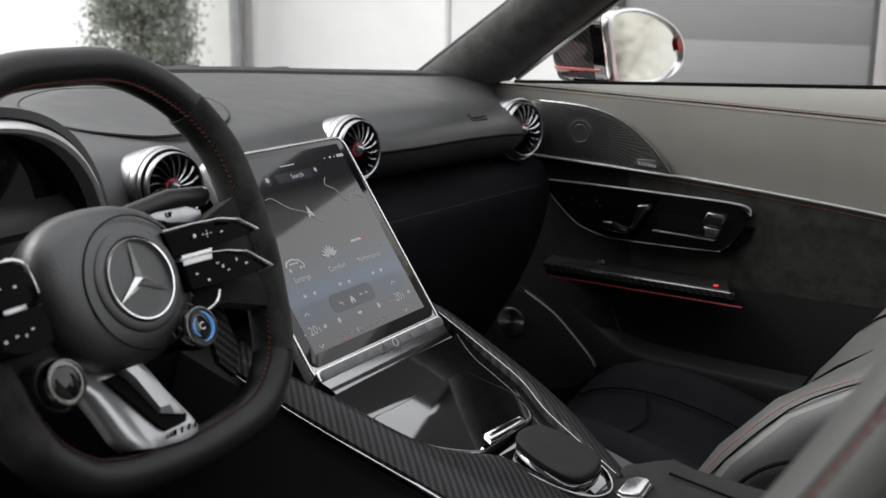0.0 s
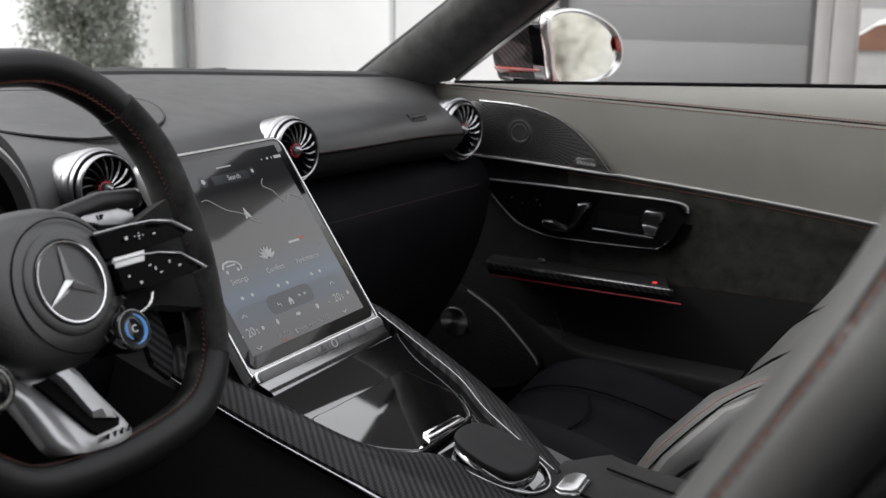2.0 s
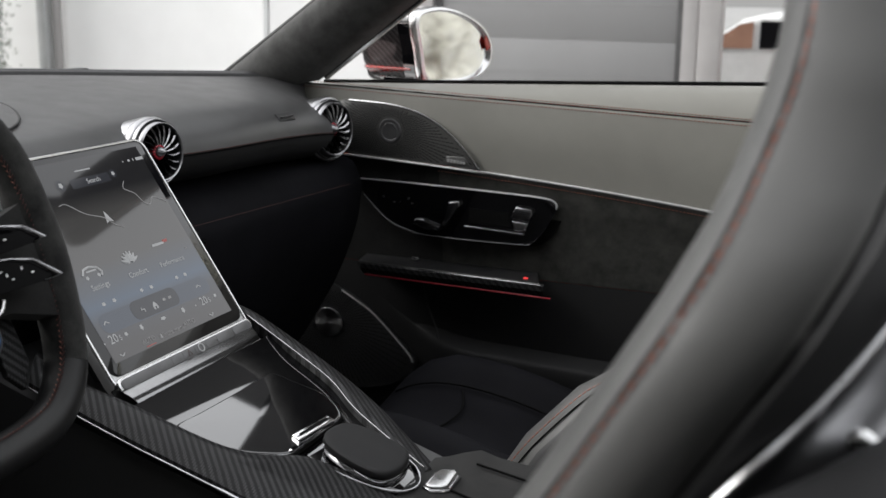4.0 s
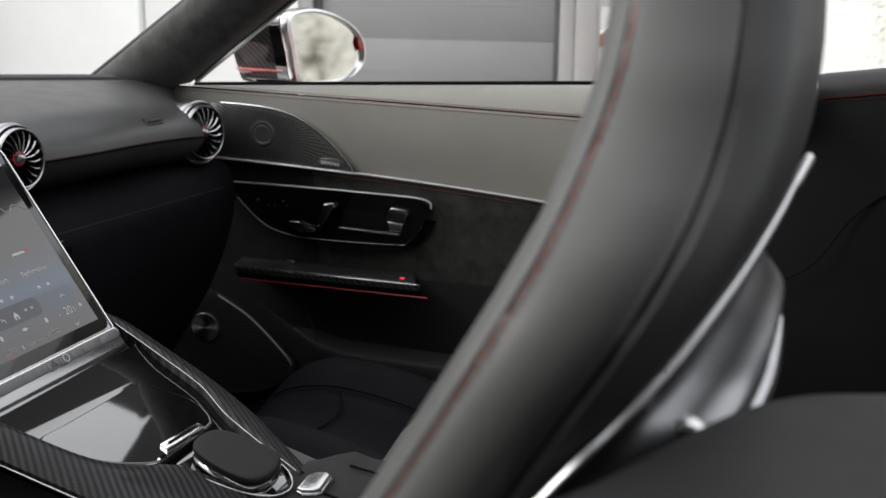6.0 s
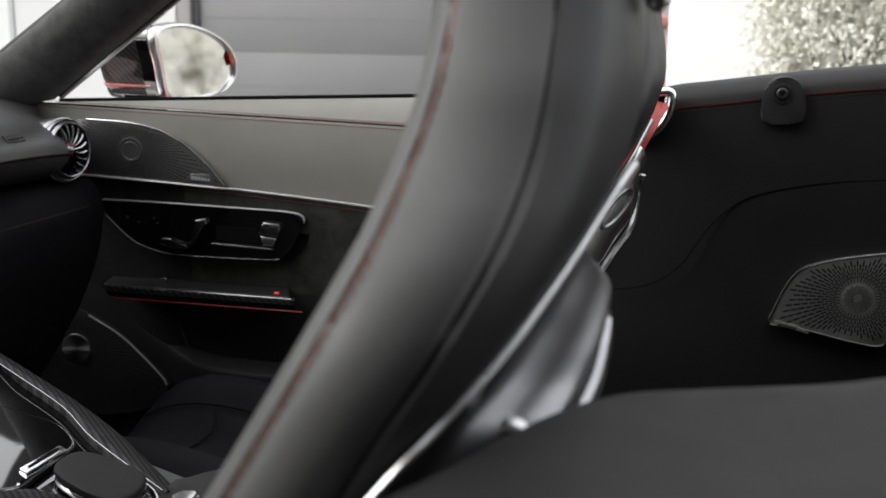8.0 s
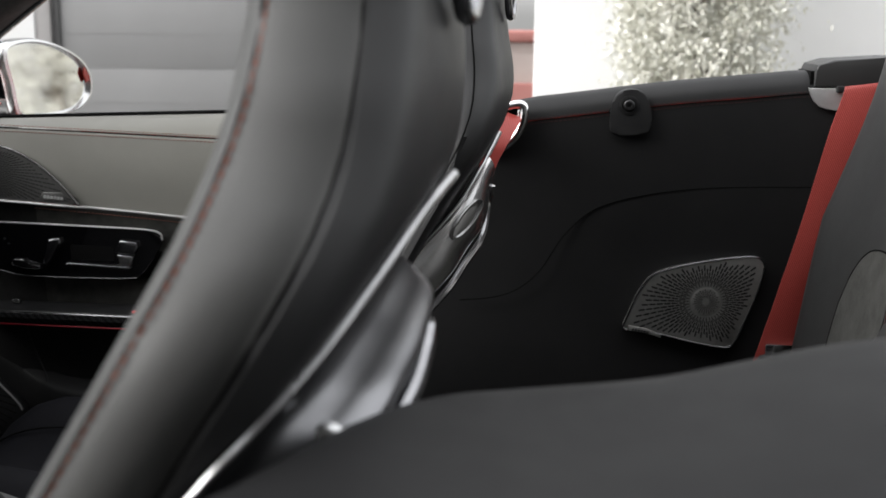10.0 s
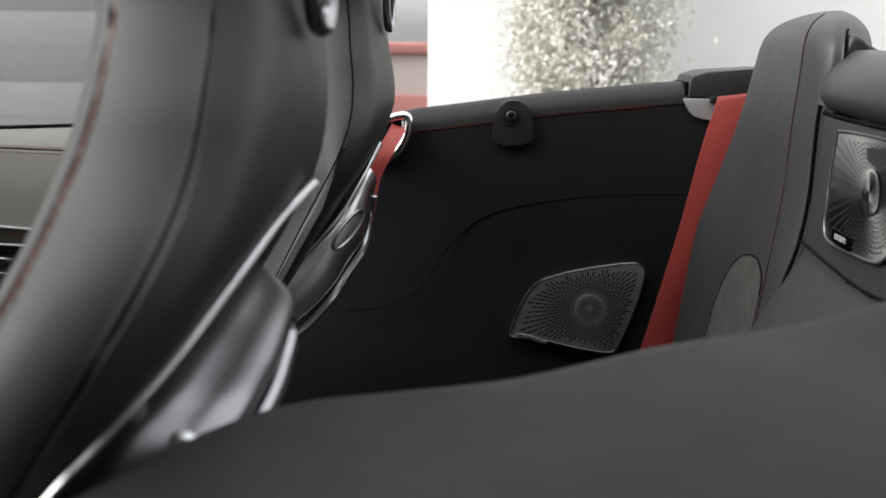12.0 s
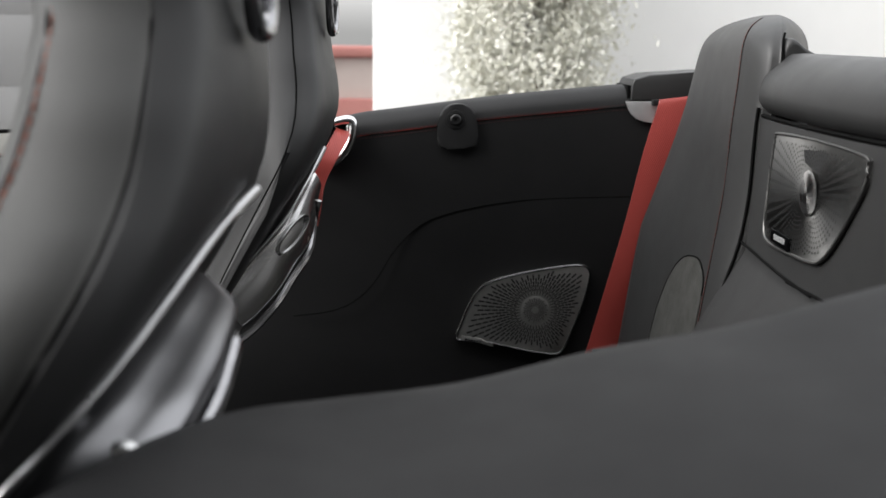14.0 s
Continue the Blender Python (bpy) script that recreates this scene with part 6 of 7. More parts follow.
MIDDLE = curve_of([(0.36, 1.0), (0.56, 0.75), (0.59, 0.55), (0.62, 0.25), (0.64, -0.05), (0.66, -0.45), (0.70, -0.5), (0.78, -0.1), (0.90, 0.3), (0.98, 0.0), (1.17, 0.0)])


def seat(place_y, group_label, strip, inner, ledge, oval):
    s = thing("front_seat", "dark grey leather sports seat with red stitching and chrome back trim", "car seat", (0.55, place_y, 0.225), group_label)

    deeper = 1.0 if oval else 0.0

    def front(z):
        return F_X(z) + deeper * WING_X(z)

    def dish(z):
        return MIDDLE(z) if oval else min(1.0, max(0.0, (0.98 - z) / 0.12))

    def swing(z, a):
        """Extra setback of the wing on the far side, and the flare of the passenger wing beside the console."""
        if not oval:
            return Vector((INNER_WING(z) * min(1.0, max(0.0, (a - 0.3) / 0.4)), 0, 0))
        if a > 0:
            return Vector((FAR_WING(z) * min(1.0, max(0.0, (a - 0.45) / 0.3)), 0, 0))
        return Vector((0, -FLARE(z) * min(1.0, -a), 0))

    def ring(z):
        f, r, w = front(z), R_X(z) + deeper * LOW_BACK(z), H_W(z)
        bol = dish(z)
        half = [(0.0, f + 0.012 + 0.040 * bol), (0.30, f + 0.010 + 0.036 * bol), (0.50, f + 0.006 + 0.022 * bol), (0.66, f + 0.001 + 0.004 * bol), (0.80, f - 0.001), (0.90, f + 0.003), (0.965, f + 0.012), (1.0, f + 0.030), (1.005, f + 0.5 * (r - f)), (0.985, r - 0.030), (0.93, r - 0.016), (0.80, r - 0.009), (0.50, r - 0.003), (0.0, r)]
        if oval:
            k = min(1.0, max(0.0, (0.95 - z) / 0.1))
            half[3:9] = [(0.66, f + 0.001 + 0.003 * k), (0.75, f - 0.001), (0.85, f + 0.003 + 0.003 * k), (0.93, f + 0.010 + 0.016 * k), (0.98, f + 0.026 + 0.032 * k), (1.005, f + 0.5 * (r - f) + 0.022 * k)]
        else:
            half[6:9] = [(0.962, f + 0.010), (0.988, f + 0.021), (0.996, f + 0.38 * (r - f)), (0.982, f + 0.50 * (r - f)), (0.950, f + 0.61 * (r - f)), (0.957, f + 0.70 * (r - f))]
        ease = lambda x: min(1.0, max(0.0, (r - 0.012 - x) / (0.8 * (r - f))))
        pts = [Vector((x, place_y + w * a, z)) + swing(z, a) * ease(x) for a, x in half] + [Vector((x, place_y - w * a, z)) + swing(z, -a) * ease(x) for a, x in half[-2:0:-1]]
        return spline(pts, 2, True)
    zs = [0.36, 0.42, 0.487, 0.546, 0.603, 0.65, 0.70, 0.76, 0.81, 0.85, 0.88, 0.91, 0.938, 0.955, 0.97, 0.985, 1.003, 1.029, 1.06, 1.10, 1.14, 1.165]
    back = part("backrest", loft([ring(z) for z in zs]), LEATHER_SHADED, s, "padded leather backrest with integral headrest")

    # light painted on: faces ahead of the cut take the paler copy
    back.data.materials.append(LEATHER_LIT)
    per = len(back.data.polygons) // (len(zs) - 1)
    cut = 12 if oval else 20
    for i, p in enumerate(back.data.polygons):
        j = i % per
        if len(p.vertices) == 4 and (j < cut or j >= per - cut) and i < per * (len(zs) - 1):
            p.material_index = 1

    def edge(z, a, off, lift=0.0):
        f, w = front(z), H_W(z)
        return Vector((f + off, place_y + a * w, z + lift)) + swing(z, a)
    for sg in (-1, 1):
        line = [edge(z, sg * (0.885 if oval else 0.972), 0.0080 if oval else 0.0118) for z in np.linspace(0.50, 1.10, 60)]
        part("stitching", stitches(line, 0.0062, 0.0046, 0.0007), THREAD_SEAT, back, "tan-red stitching")
        part("bolster_seam", tube([edge(z, sg * (0.905 if oval else 0.962), 0.0165 if oval else 0.0096) for z in np.linspace(0.44, 1.10, 44)], 0.0010 if oval else 0.0005, 6), SEAM, back)
        part("side_crease", tube([Vector((front(z) + 0.61 * (R_X(z) - F_X(z)), place_y + sg * (H_W(z) * (1.006 if oval else 0.9505)), z)) for z in np.linspace(0.55, 1.12, 40)], 0.0009 if oval else 0.0006, 6), SEAM, back)
        part("insert_seam", tube([edge(z, sg * 0.46, 0.0085 + 0.024 * dish(z)) for z in np.linspace(0.46, 1.0, 30)], 0.0016, 6), SEAM, back)
        if oval:
            part("wing_seam", tube(spline([Vector((x, place_y + sg * H_W(z) * a, z)) + swing(z, sg * 1.0) for x, z, a in [(0.446, 0.470, 0.978), (0.456, 0.501, 0.980), (0.475, 0.530, 0.983), (0.497, 0.552, 0.990), (0.521, 0.566, 0.998), (0.549, 0.576, 1.005)]], 4), 0.0022, 6), SEAM, back)
        if sg > 0:
            continue
        mir = sg
        trim_line = [(x, place_y - mir * d, z) for x, d, z in strip]
        part("chrome_strip", tube(spline(trim_line, 6), [0.0019] * (6 * len(strip) - 12) + [0.0029] * 7, 10), STRIP_SILVER, s, "bright strip round the back")
        a_line, b_line = (spline([(x, place_y - mir * d, z) for x, d, z in pts_], 5) for pts_ in (inner, ledge))
        out_ = Vector((0.55, -0.75, 0.35)).normalized()
        rows = []
        for a_, b_ in zip(a_line, b_line):
            k = (b_ - a_).length / 0.09
            prof_ = [(0.0, 0.0), (0.06, -0.006), (0.15, -0.0115), (0.27, -0.0125), (0.40, -0.0095), (0.52, -0.0070), (0.64, -0.0055), (0.74, -0.0035), (0.83, -0.0012), (0.90, 0.0), (0.95, -0.0015), (1.0, -0.0055)]
            if oval:
                prof_ = [(0.0, 0.0), (0.08, -0.003), (0.16, -0.001), (0.30, 0.005), (0.45, 0.008), (0.60, 0.0085), (0.72, 0.007), (0.84, 0.004), (0.94, 0.001), (1.0, -0.003)]
            rows.append(spline([a_.lerp(b_, f_) + out_ * h_ * k for f_, h_ in prof_] + [b_ + Vector((-0.007, 0.007, -0.010)), b_ + Vector((-0.014, 0.014, -0.028))], 3))
        # same metal on both; the passenger's is paler to imitate brighter reflections
        part("back_bracket", loft(rows, wrap=False), SATIN if oval else BRACKET, s, "polished silver bracket", 60)
        part("bracket_edge", tube(spline([(x - 0.004, place_y - mir * d, z - 0.016) for x, d, z in ledge], 4), 0.0045, 8), SILVER_DARK, s)
        if oval:
            m_ = len(a_line) // 2 - 3
            long_ = (a_line[m_ - 4] - a_line[m_ + 4]).normalized()
            short_ = (b_line[m_] - a_line[m_]).normalized()
            c0 = a_line[m_].lerp(b_line[m_], 0.42) + out_ * 0.006
            oval_ = [c0 + long_ * 0.027 * math.cos(w_) + short_ * 0.0105 * math.sin(w_) for w_ in np.linspace(0, 2 * math.pi, 28, endpoint=False)]
            part("bracket_recess", loft([[c0 + (q - c0) * k_ + out_ * h_ for q in oval_] for k_, h_ in ((1.08, -0.003), (1.04, 0.0012), (0.98, 0.0010), (0.88, -0.0030), (0.6, -0.0055), (0.02, -0.0065))]), SATIN, s, "oval recess in the bracket")
        else:
            lever = part("fold_lever", tube(spline([(0.794, place_y + mir * 0.150, 0.858), (0.788, place_y + mir * 0.150, 0.862), (0.781, place_y + mir * 0.150, 0.858), (0.778, place_y + mir * 0.150, 0.852), (0.775, place_y + mir * 0.150, 0.845)], 4), [0.005] * 8 + [0.004] * 6 + [0.0045] * 2 + [0.003], 12), SATIN, s, "silver fold lever")
            part("lever_pin", lathe([(0.0, -0.006), (0.003, -0.005), (0.0042, 0.0), (0.003, 0.005), (0.0, 0.006)], (0.770, place_y + mir * 0.155, 0.859), (0, 1, 0), 14), SATIN, lever)
    part("back_shell", loft([[(R_X(z) + 0.006 - 0.05 * (t * t), place_y + t * H_W(z) * 0.78, z) for t in np.linspace(-1, 1, 11)] for z in (0.40, 0.5, 0.6, 0.7, 0.8, 0.86)], wrap=False), PLASTIC, s, "black back shell")
    # belt guide on the headrest
    guide = spline([(0.826, 0.066, 1.12), (0.832, 0.066, 1.08), (0.834, 0.060, 1.036), (0.836, 0.045, 1.026), (0.838, 0.030, 1.036), (0.836, 0.026, 1.08), (0.826, 0.026, 1.12)], 5)
    part("belt_guide", tube([(q.x, place_y - q.y, q.z) for q in guide], 0.0045, 10), SILVER_DARK, s, "dark metal belt guide loop")
    # cushion
    prof = curve_of([(0.12, 0.425), (0.15, 0.458), (0.20, 0.478), (0.26, 0.481), (0.34, 0.468), (0.42, 0.445), (0.52, 0.42)])
    rows = []
    for x in (0.12, 0.13, 0.15, 0.18, 0.22, 0.26, 0.30, 0.34, 0.38, 0.42, 0.46, 0.52):
        zc = prof(x)
        w = 0.225
        b = max(0.0, min(1.0, (x - 0.12) / 0.08))
        half = [(0.0, zc - 0.012), (0.30, zc - 0.010), (0.44, zc - 0.002), (0.54, zc + 0.020 * b), (0.64, zc + 0.030 * b), (0.76, zc + 0.022 * b), (0.9, zc - 0.015), (1.0, zc - 0.07), (0.97, 0.34)]
        rows.append([(x, place_y - w * a, z + 0.02 * b * a) for a, z in half[::-1]] + [(x, place_y + w * a, z - 0.012 * b * a) for a, z in half[1:]])
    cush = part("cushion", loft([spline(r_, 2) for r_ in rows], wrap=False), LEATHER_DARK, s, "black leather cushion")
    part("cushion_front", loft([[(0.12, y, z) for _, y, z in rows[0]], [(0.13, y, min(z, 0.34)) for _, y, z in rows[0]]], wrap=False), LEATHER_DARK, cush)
    for sg in (-1, 1):
        part("cushion_seam", tube([(x, place_y + sg * 0.095, prof(x) - 0.002) for x in np.linspace(0.15, 0.46, 16)], 0.0016, 6), SEAM, cush)
    part("cushion_seam", tube([(0.25 + 0.03 * math.cos(t * 1.5), place_y + 0.095 * t, prof(0.26) - 0.009) for t in np.linspace(-1, 1, 12)], 0.0015, 6), SEAM, cush)
    part("base", box(0.06, 0.56, place_y - 0.19, place_y + 0.19, 0.2255, 0.37, 0.02), PLASTIC, s)
    return s


# back trim lines: along the car, sideways from the seat's middle, height
STRIP = [(0.7, -0.213, 0.795), (0.749, -0.2005, 0.855), (0.767, -0.187, 0.874), (0.785, -0.163, 0.893), (0.803, -0.132, 0.916), (0.816, -0.092, 0.935), (0.8225, -0.05, 0.943), (0.828, -0.012, 0.948)]
INNER = [(0.8145, -0.1, 0.931), (0.812, -0.106, 0.928), (0.803, -0.132, 0.916), (0.794, -0.148, 0.905), (0.785, -0.163, 0.893), (0.775, -0.175, 0.883), (0.76, -0.192, 0.867), (0.735, -0.203, 0.838), (0.7, -0.213, 0.795)]
LEDGE = [(0.815, -0.043, 0.903), (0.822, -0.038, 0.892), (0.822, -0.064, 0.883), (0.820, -0.084, 0.875), (0.815, -0.104, 0.866), (0.810, -0.124, 0.859), (0.802, -0.144, 0.850), (0.788, -0.169, 0.832), (0.758, -0.194, 0.794)]
LOW_STRIP = [(0.700, -0.205, 0.742), (0.730, -0.190, 0.772), (0.751, -0.175, 0.793), (0.773, -0.160, 0.816), (0.792, -0.140, 0.839), (0.808, -0.115, 0.866), (0.816, -0.095, 0.881), (0.827, -0.075, 0.903)]
LOW_INNER = [(0.816, -0.095, 0.881), (0.808, -0.115, 0.866), (0.792, -0.140, 0.839), (0.773, -0.160, 0.816), (0.751, -0.175, 0.793), (0.730, -0.190, 0.772), (0.715, -0.198, 0.757)]
LOW_LEDGE = [(0.824, -0.084, 0.862), (0.819, -0.084, 0.839), (0.814, -0.104, 0.807), (0.797, -0.124, 0.782), (0.783, -0.145, 0.761), (0.763, -0.164, 0.740), (0.747, -0.179, 0.729)]
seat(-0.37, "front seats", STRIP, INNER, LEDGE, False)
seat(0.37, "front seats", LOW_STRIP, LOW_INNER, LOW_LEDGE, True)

# ---- rear side trims ----
TOP_Z = curve_of([(0.70, 0.822), (0.767, 0.870), (0.79, 0.882), (0.815, 0.898), (0.838, 0.909), (0.865, 0.9145), (0.91, 0.920), (0.99, 0.931), (1.06, 0.940), (1.15, 0.9485), (1.24, 0.957), (1.45, 0.965)])


def side_trim(sg, name, label):
    def yy(x):
        return 0.655 if sg > 0 else 0.598 - 0.2 * (max(0.80, x) - 0.84)
    y0 = yy(1.0)
    t = thing(name, label, "side trim", (1.1, sg * y0, 0.3), "rear side trims")
    xs_ = [0.70, 0.735, 0.767, 0.79, 0.815, 0.838, 0.865, 0.90, 0.95, 1.0, 1.06, 1.12, 1.18, 1.24, 1.32, 1.45]
    rows = []
    for x in xs_:
        z, y0 = TOP_Z(x), yy(x)
        rows.append(spline([(x, sg * (y0 + 0.10), z - 0.035), (x, sg * (y0 + 0.085), z - 0.008), (x, sg * (y0 + 0.055), z), (x, sg * (y0 + 0.022), z - 0.002), (x, sg * (y0 + 0.004), z - 0.014), (x, sg * y0, z - 0.029)], 3))
    y0 = yy(1.0)
    part("top_pad", loft(rows, wrap=False), LEATHER, t, "leather-covered shoulder")
    part("panel", loft([spline([(x, sg * yy(x), TOP_Z(x) - 0.0295), (x, sg * (yy(x) + 0.004), TOP_Z(x) - 0.08), (x, sg * (yy(x) + 0.016), 0.74), (x, sg * (yy(x) + 0.028), 0.60), (x, sg * (yy(x) + 0.03), 0.30)], 3) for x in [0.62, 0.66] + xs_], wrap=False), LEATHER_PANEL, t, "smooth black side panel")
    if sg > 0:
        part("stitching", stitches([(x, y0 - 0.0005, TOP_Z(x) - 0.027) for x in np.linspace(0.86, 1.24, 30)], 0.0065, 0.0038, 0.0004), THREAD_DARK, t, "dark red stitching")
        part("stitching", stitches([(x, y0 - 0.0001, TOP_Z(x) - 0.034) for x in np.linspace(0.86, 1.24, 30)], 0.0065, 0.0038, 0.0004), THREAD_DARK, t)
        part("seam", tube([(x, y0 - 0.0002, TOP_Z(x) - 0.030) for x in np.linspace(0.86, 1.24, 30)], 0.0007, 6), SEAM, t)
    return t


right_trim = side_trim(1, "side_trim", "black leather rear side trim with speaker and belt outlet")


def broad_trim():
    t = thing("side_trim", "broad black leather rear side trim beside the open door", "side trim", (1.0, -0.62, 0.3), "rear side trims")
    plan = [(0.60, -0.785, 0.850), (0.66, -0.72, 0.860), (0.70, -0.66, 0.864), (0.757, -0.603, 0.866), (0.80, -0.53, 0.870), (0.83, -0.475, 0.8640), (0.87, -0.45, 0.8612), (0.93, -0.446, 0.8675), (1.0, -0.44, 0.8825), (1.06, -0.44, 0.893), (1.13, -0.44, 0.912), (1.30, -0.44, 0.955)]
    crest = spline(plan, 5)
    n = len(crest) - 1
    inner_c = Vector((1.0, -0.62, 0))
    rows, walls = [], []
    for i, c in enumerate(crest):
        o = Vector((0.62 + 0.70 * (i / n) ** 1.15, -0.80, c.z - 0.02))
        d = Vector((o.x - c.x, o.y - c.y, 0)).normalized()
        rows.append([c - d * 0.011 + Vector((0, 0, -0.016)), c - d * 0.0085 + Vector((0, 0, -0.008)), c - d * 0.004 + Vector((0, 0, -0.0022)), c + d * 0.003, c + d * 0.015 + Vector((0, 0, 0.001)), c.lerp(o, 0.3) + Vector((0, 0, 0.006)), c.lerp(o, 0.6) + Vector((0, 0, 0.008)), c.lerp(o, 0.85) + Vector((0, 0, 0.004)), o, o + Vector((0, -0.008, -0.02))])
        walls.append([c - d * 0.011 + Vector((0, 0, -0.0162)), c - d * 0.008 + Vector((0, 0, -0.06)), c + d * 0.01 + Vector((0, 0, -0.16)), Vector((c.x, c.y, 0.36)) + d * 0.03])
    part("top_pad", loft(rows, wrap=False), LEATHER_DIMMED, t, "leather-covered shoulder")
    part("panel", loft(walls, wrap=False), LEATHER_DIMMED, t, "smooth black side panel")
    part("outer_face", loft([[r_[-1] + Vector((0, 0, -0.0003)), r_[-1] + Vector((0, -0.02, -0.10)), Vector((r_[-1].x, r_[-1].y - 0.02, 0.36))] for r_ in rows], wrap=False), LEATHER_DIMMED, t)
    return t


broad_trim()
line = spline([(0.76, 0.672, 0.620), (0.81, 0.672, 0.626), (0.845, 0.671, 0.640), (0.876, 0.670, 0.668), (0.908, 0.669, 0.719), (0.945, 0.668, 0.755), (0.985, 0.667, 0.772), (1.05, 0.666, 0.786), (1.13, 0.666, 0.794), (1.25, 0.666, 0.797)], 5)
part("armrest_relief", tube([q + Vector((0, 0.0006, 0)) for q in line], 0.0010, 8), SEAM, right_trim)
# cap with a knob
cap = spline([(0.969, 0, 0.870), (0.968, 0, 0.905), (0.976, 0, 0.923), (0.994, 0, 0.9295), (1.012, 0, 0.925), (1.021, 0, 0.908), (1.022, 0, 0.872), (0.996, 0, 0.8675)], 4, True)
capo = part("anchor_cap", prism([(q.x, 0.649, q.z) for q in cap], (0, 0.03, 0), 0.003), LEATHER, right_trim, "leather-covered anchor cap")
part("cap_dish", lathe([(0.0135, 0.0), (0.013, 0.0022), (0.0095, 0.0026), (0.008, 0.0006)], (0.992, 0.6495, 0.908), (0, -1, 0), 28), PLASTIC, capo)
part("knob", lathe([(0.0078, -0.002), (0.0078, 0.004), (0.006, 0.0056), (0.0035, 0.0056), (0.003, 0.003), (0.0, 0.003)], (0.992, 0.6495, 0.908), (0, -1, 0), 24), PLASTIC, capo, "black round knob")
# side speaker
rs = [(0.998, 0.587), (1.0045, 0.607), (1.015, 0.634), (1.028, 0.656), (1.046, 0.6705), (1.085, 0.6825), (1.14, 0.6925), (1.175, 0.6960), (1.1895, 0.6900), (1.1915, 0.6740), (1.182, 0.6363), (1.1670, 0.5950), (1.1550, 0.5680), (1.1420, 0.5620), (1.10, 0.5680), (1.05, 0.5790), (1.01, 0.5835)]
rsp = spline([(a, 0, b) for a, b in rs], 4, True)
spk = part("side_speaker", prism([(q.x, 0.668, q.z) for q in rsp], (0, 0.02, 0), 0.003), GRILLE_REAR, right_trim, "perforated metal speaker grille")
part("speaker_edge", tube([(q.x, 0.6685, q.z) for q in rsp], 0.0016, 6, True), SILVER_DARK, spk)
SPC = (1.113, 0.629)
tagged(part("perforation", slots((SPC[0], 0.6674, SPC[1]), (1, 0, 0), (0, 0, 1), 0.0235, 0.150, 12, 76, 0.00115, inside_poly([(a - SPC[0], b - SPC[1]) for a, b in shrink(rs, 0.93)])), HOLE, spk, smooth=0), kind="stuff")
part("speaker_hub", lathe([(0.0, 0.0008), (0.006, 0.0007), (0.012, 0.0006), (0.0185, 0.0005), (0.020, 0.0002), (0.021, 0.0)], (SPC[0], 0.6676, SPC[1]), (0, -1, 0), 36), GRILLE_REAR, spk)
tagged(part("perforation", slots((SPC[0], 0.6668, SPC[1]), (1, 0, 0), (0, 0, 1), 0.005, 0.0190, 4, 30, 0.0006, lambda a, b: a * a + b * b < 0.0195 ** 2), HOLE, spk, smooth=0), kind="stuff")
plate = part("maker_plate", prism([(x, 0.6668, z) for x, z in [(1.004, 0.5835), (1.03, 0.5800), (1.052, 0.5735), (1.052, 0.5775), (1.03, 0.5870), (1.005, 0.5905)]], (0, 0.002, 0), 0.0005), GRILLE_REAR, spk)
for k in range(6):
    part("bar", box(1.010 + 0.0042 * k, 1.0132 + 0.0042 * k, 0.6658, 0.6670, 0.5838 - 0.0007 * k, 0.5868 - 0.0008 * k), SILVER_DARK, plate)
# belt outlet ring at the front of the trim
ringp = spline([(0.800, 0.652, 0.896), (0.818, 0.647, 0.9015), (0.836, 0.644, 0.9065), (0.8465, 0.642, 0.9055), (0.8485, 0.641, 0.8950), (0.8460, 0.641, 0.8800), (0.8380, 0.641, 0.8650), (0.824, 0.643, 0.8500), (0.800, 0.647, 0.838)], 6)
outlet = part("belt_outlet", tube(ringp, 0.0066, 12), CHROME, right_trim, "chrome belt outlet frame")
part("outlet_lip", tube([q + Vector((-0.006, 0.004, -0.001)) for q in ringp], 0.004, 8), SATIN, outlet)
part("outlet_hole", prism([(x, 0.6475, z) for x, z in [(0.80, 0.889), (0.838, 0.902), (0.845, 0.897), (0.838, 0.868), (0.82, 0.852), (0.80, 0.848)]], (0, 0.01, 0)), SEAM, outlet)
# rear pocket of the tonneau
part("tonneau_cap", prism([(x, 0.651, z) for x, z in [(1.2395, 0.9365), (1.2395, 0.957), (1.243, 0.9655), (1.264, 0.972), (1.34, 0.977), (1.44, 0.979), (1.44, 0.938), (1.30, 0.9365)]], (0, 0.09, 0), 0.0025), LEATHER_SEAT, right_trim, "black tonneau hinge cap")
part("cap_gap", box(1.2345, 1.2395, 0.657, 0.735, 0.925, 0.957), SEAM, right_trim)
part("pocket_plate", prism([(x, 0.6515, z) for x, z in [(1.232, 0.9345), (1.236, 0.924), (1.2405, 0.9165), (1.248, 0.9095), (1.258, 0.906), (1.268, 0.9050), (1.33, 0.9050), (1.33, 0.9345)]], (0, 0.004, 0), 0.001), SILVER_PAINT, right_trim, "bright plate in the belt pocket")
part("hook", box(1.268, 1.279, 0.640, 0.652, 0.929, 0.938, 0.0015), PLASTIC, right_trim)

# ---- belts ----
def strap(points, width_dir, half, label, base):
    t = thing("seat_belt", label, "seat belt", base, "seat belts")
    p = spline(points, 6)
    w = Vector(width_dir)
    e = Vector((0, 0.0012, 0))
    part("webbing", loft([[q - w * half, q + w * half, q + w * half + e, q - w * half + e] for q in p]), BELT, t, "red woven webbing")
    for s in (-1, 1):
        part("selvedge", tube([q + w * half * s * 0.985 + e / 2 for q in p], 0.0010, 6), BELT, t)
    return t


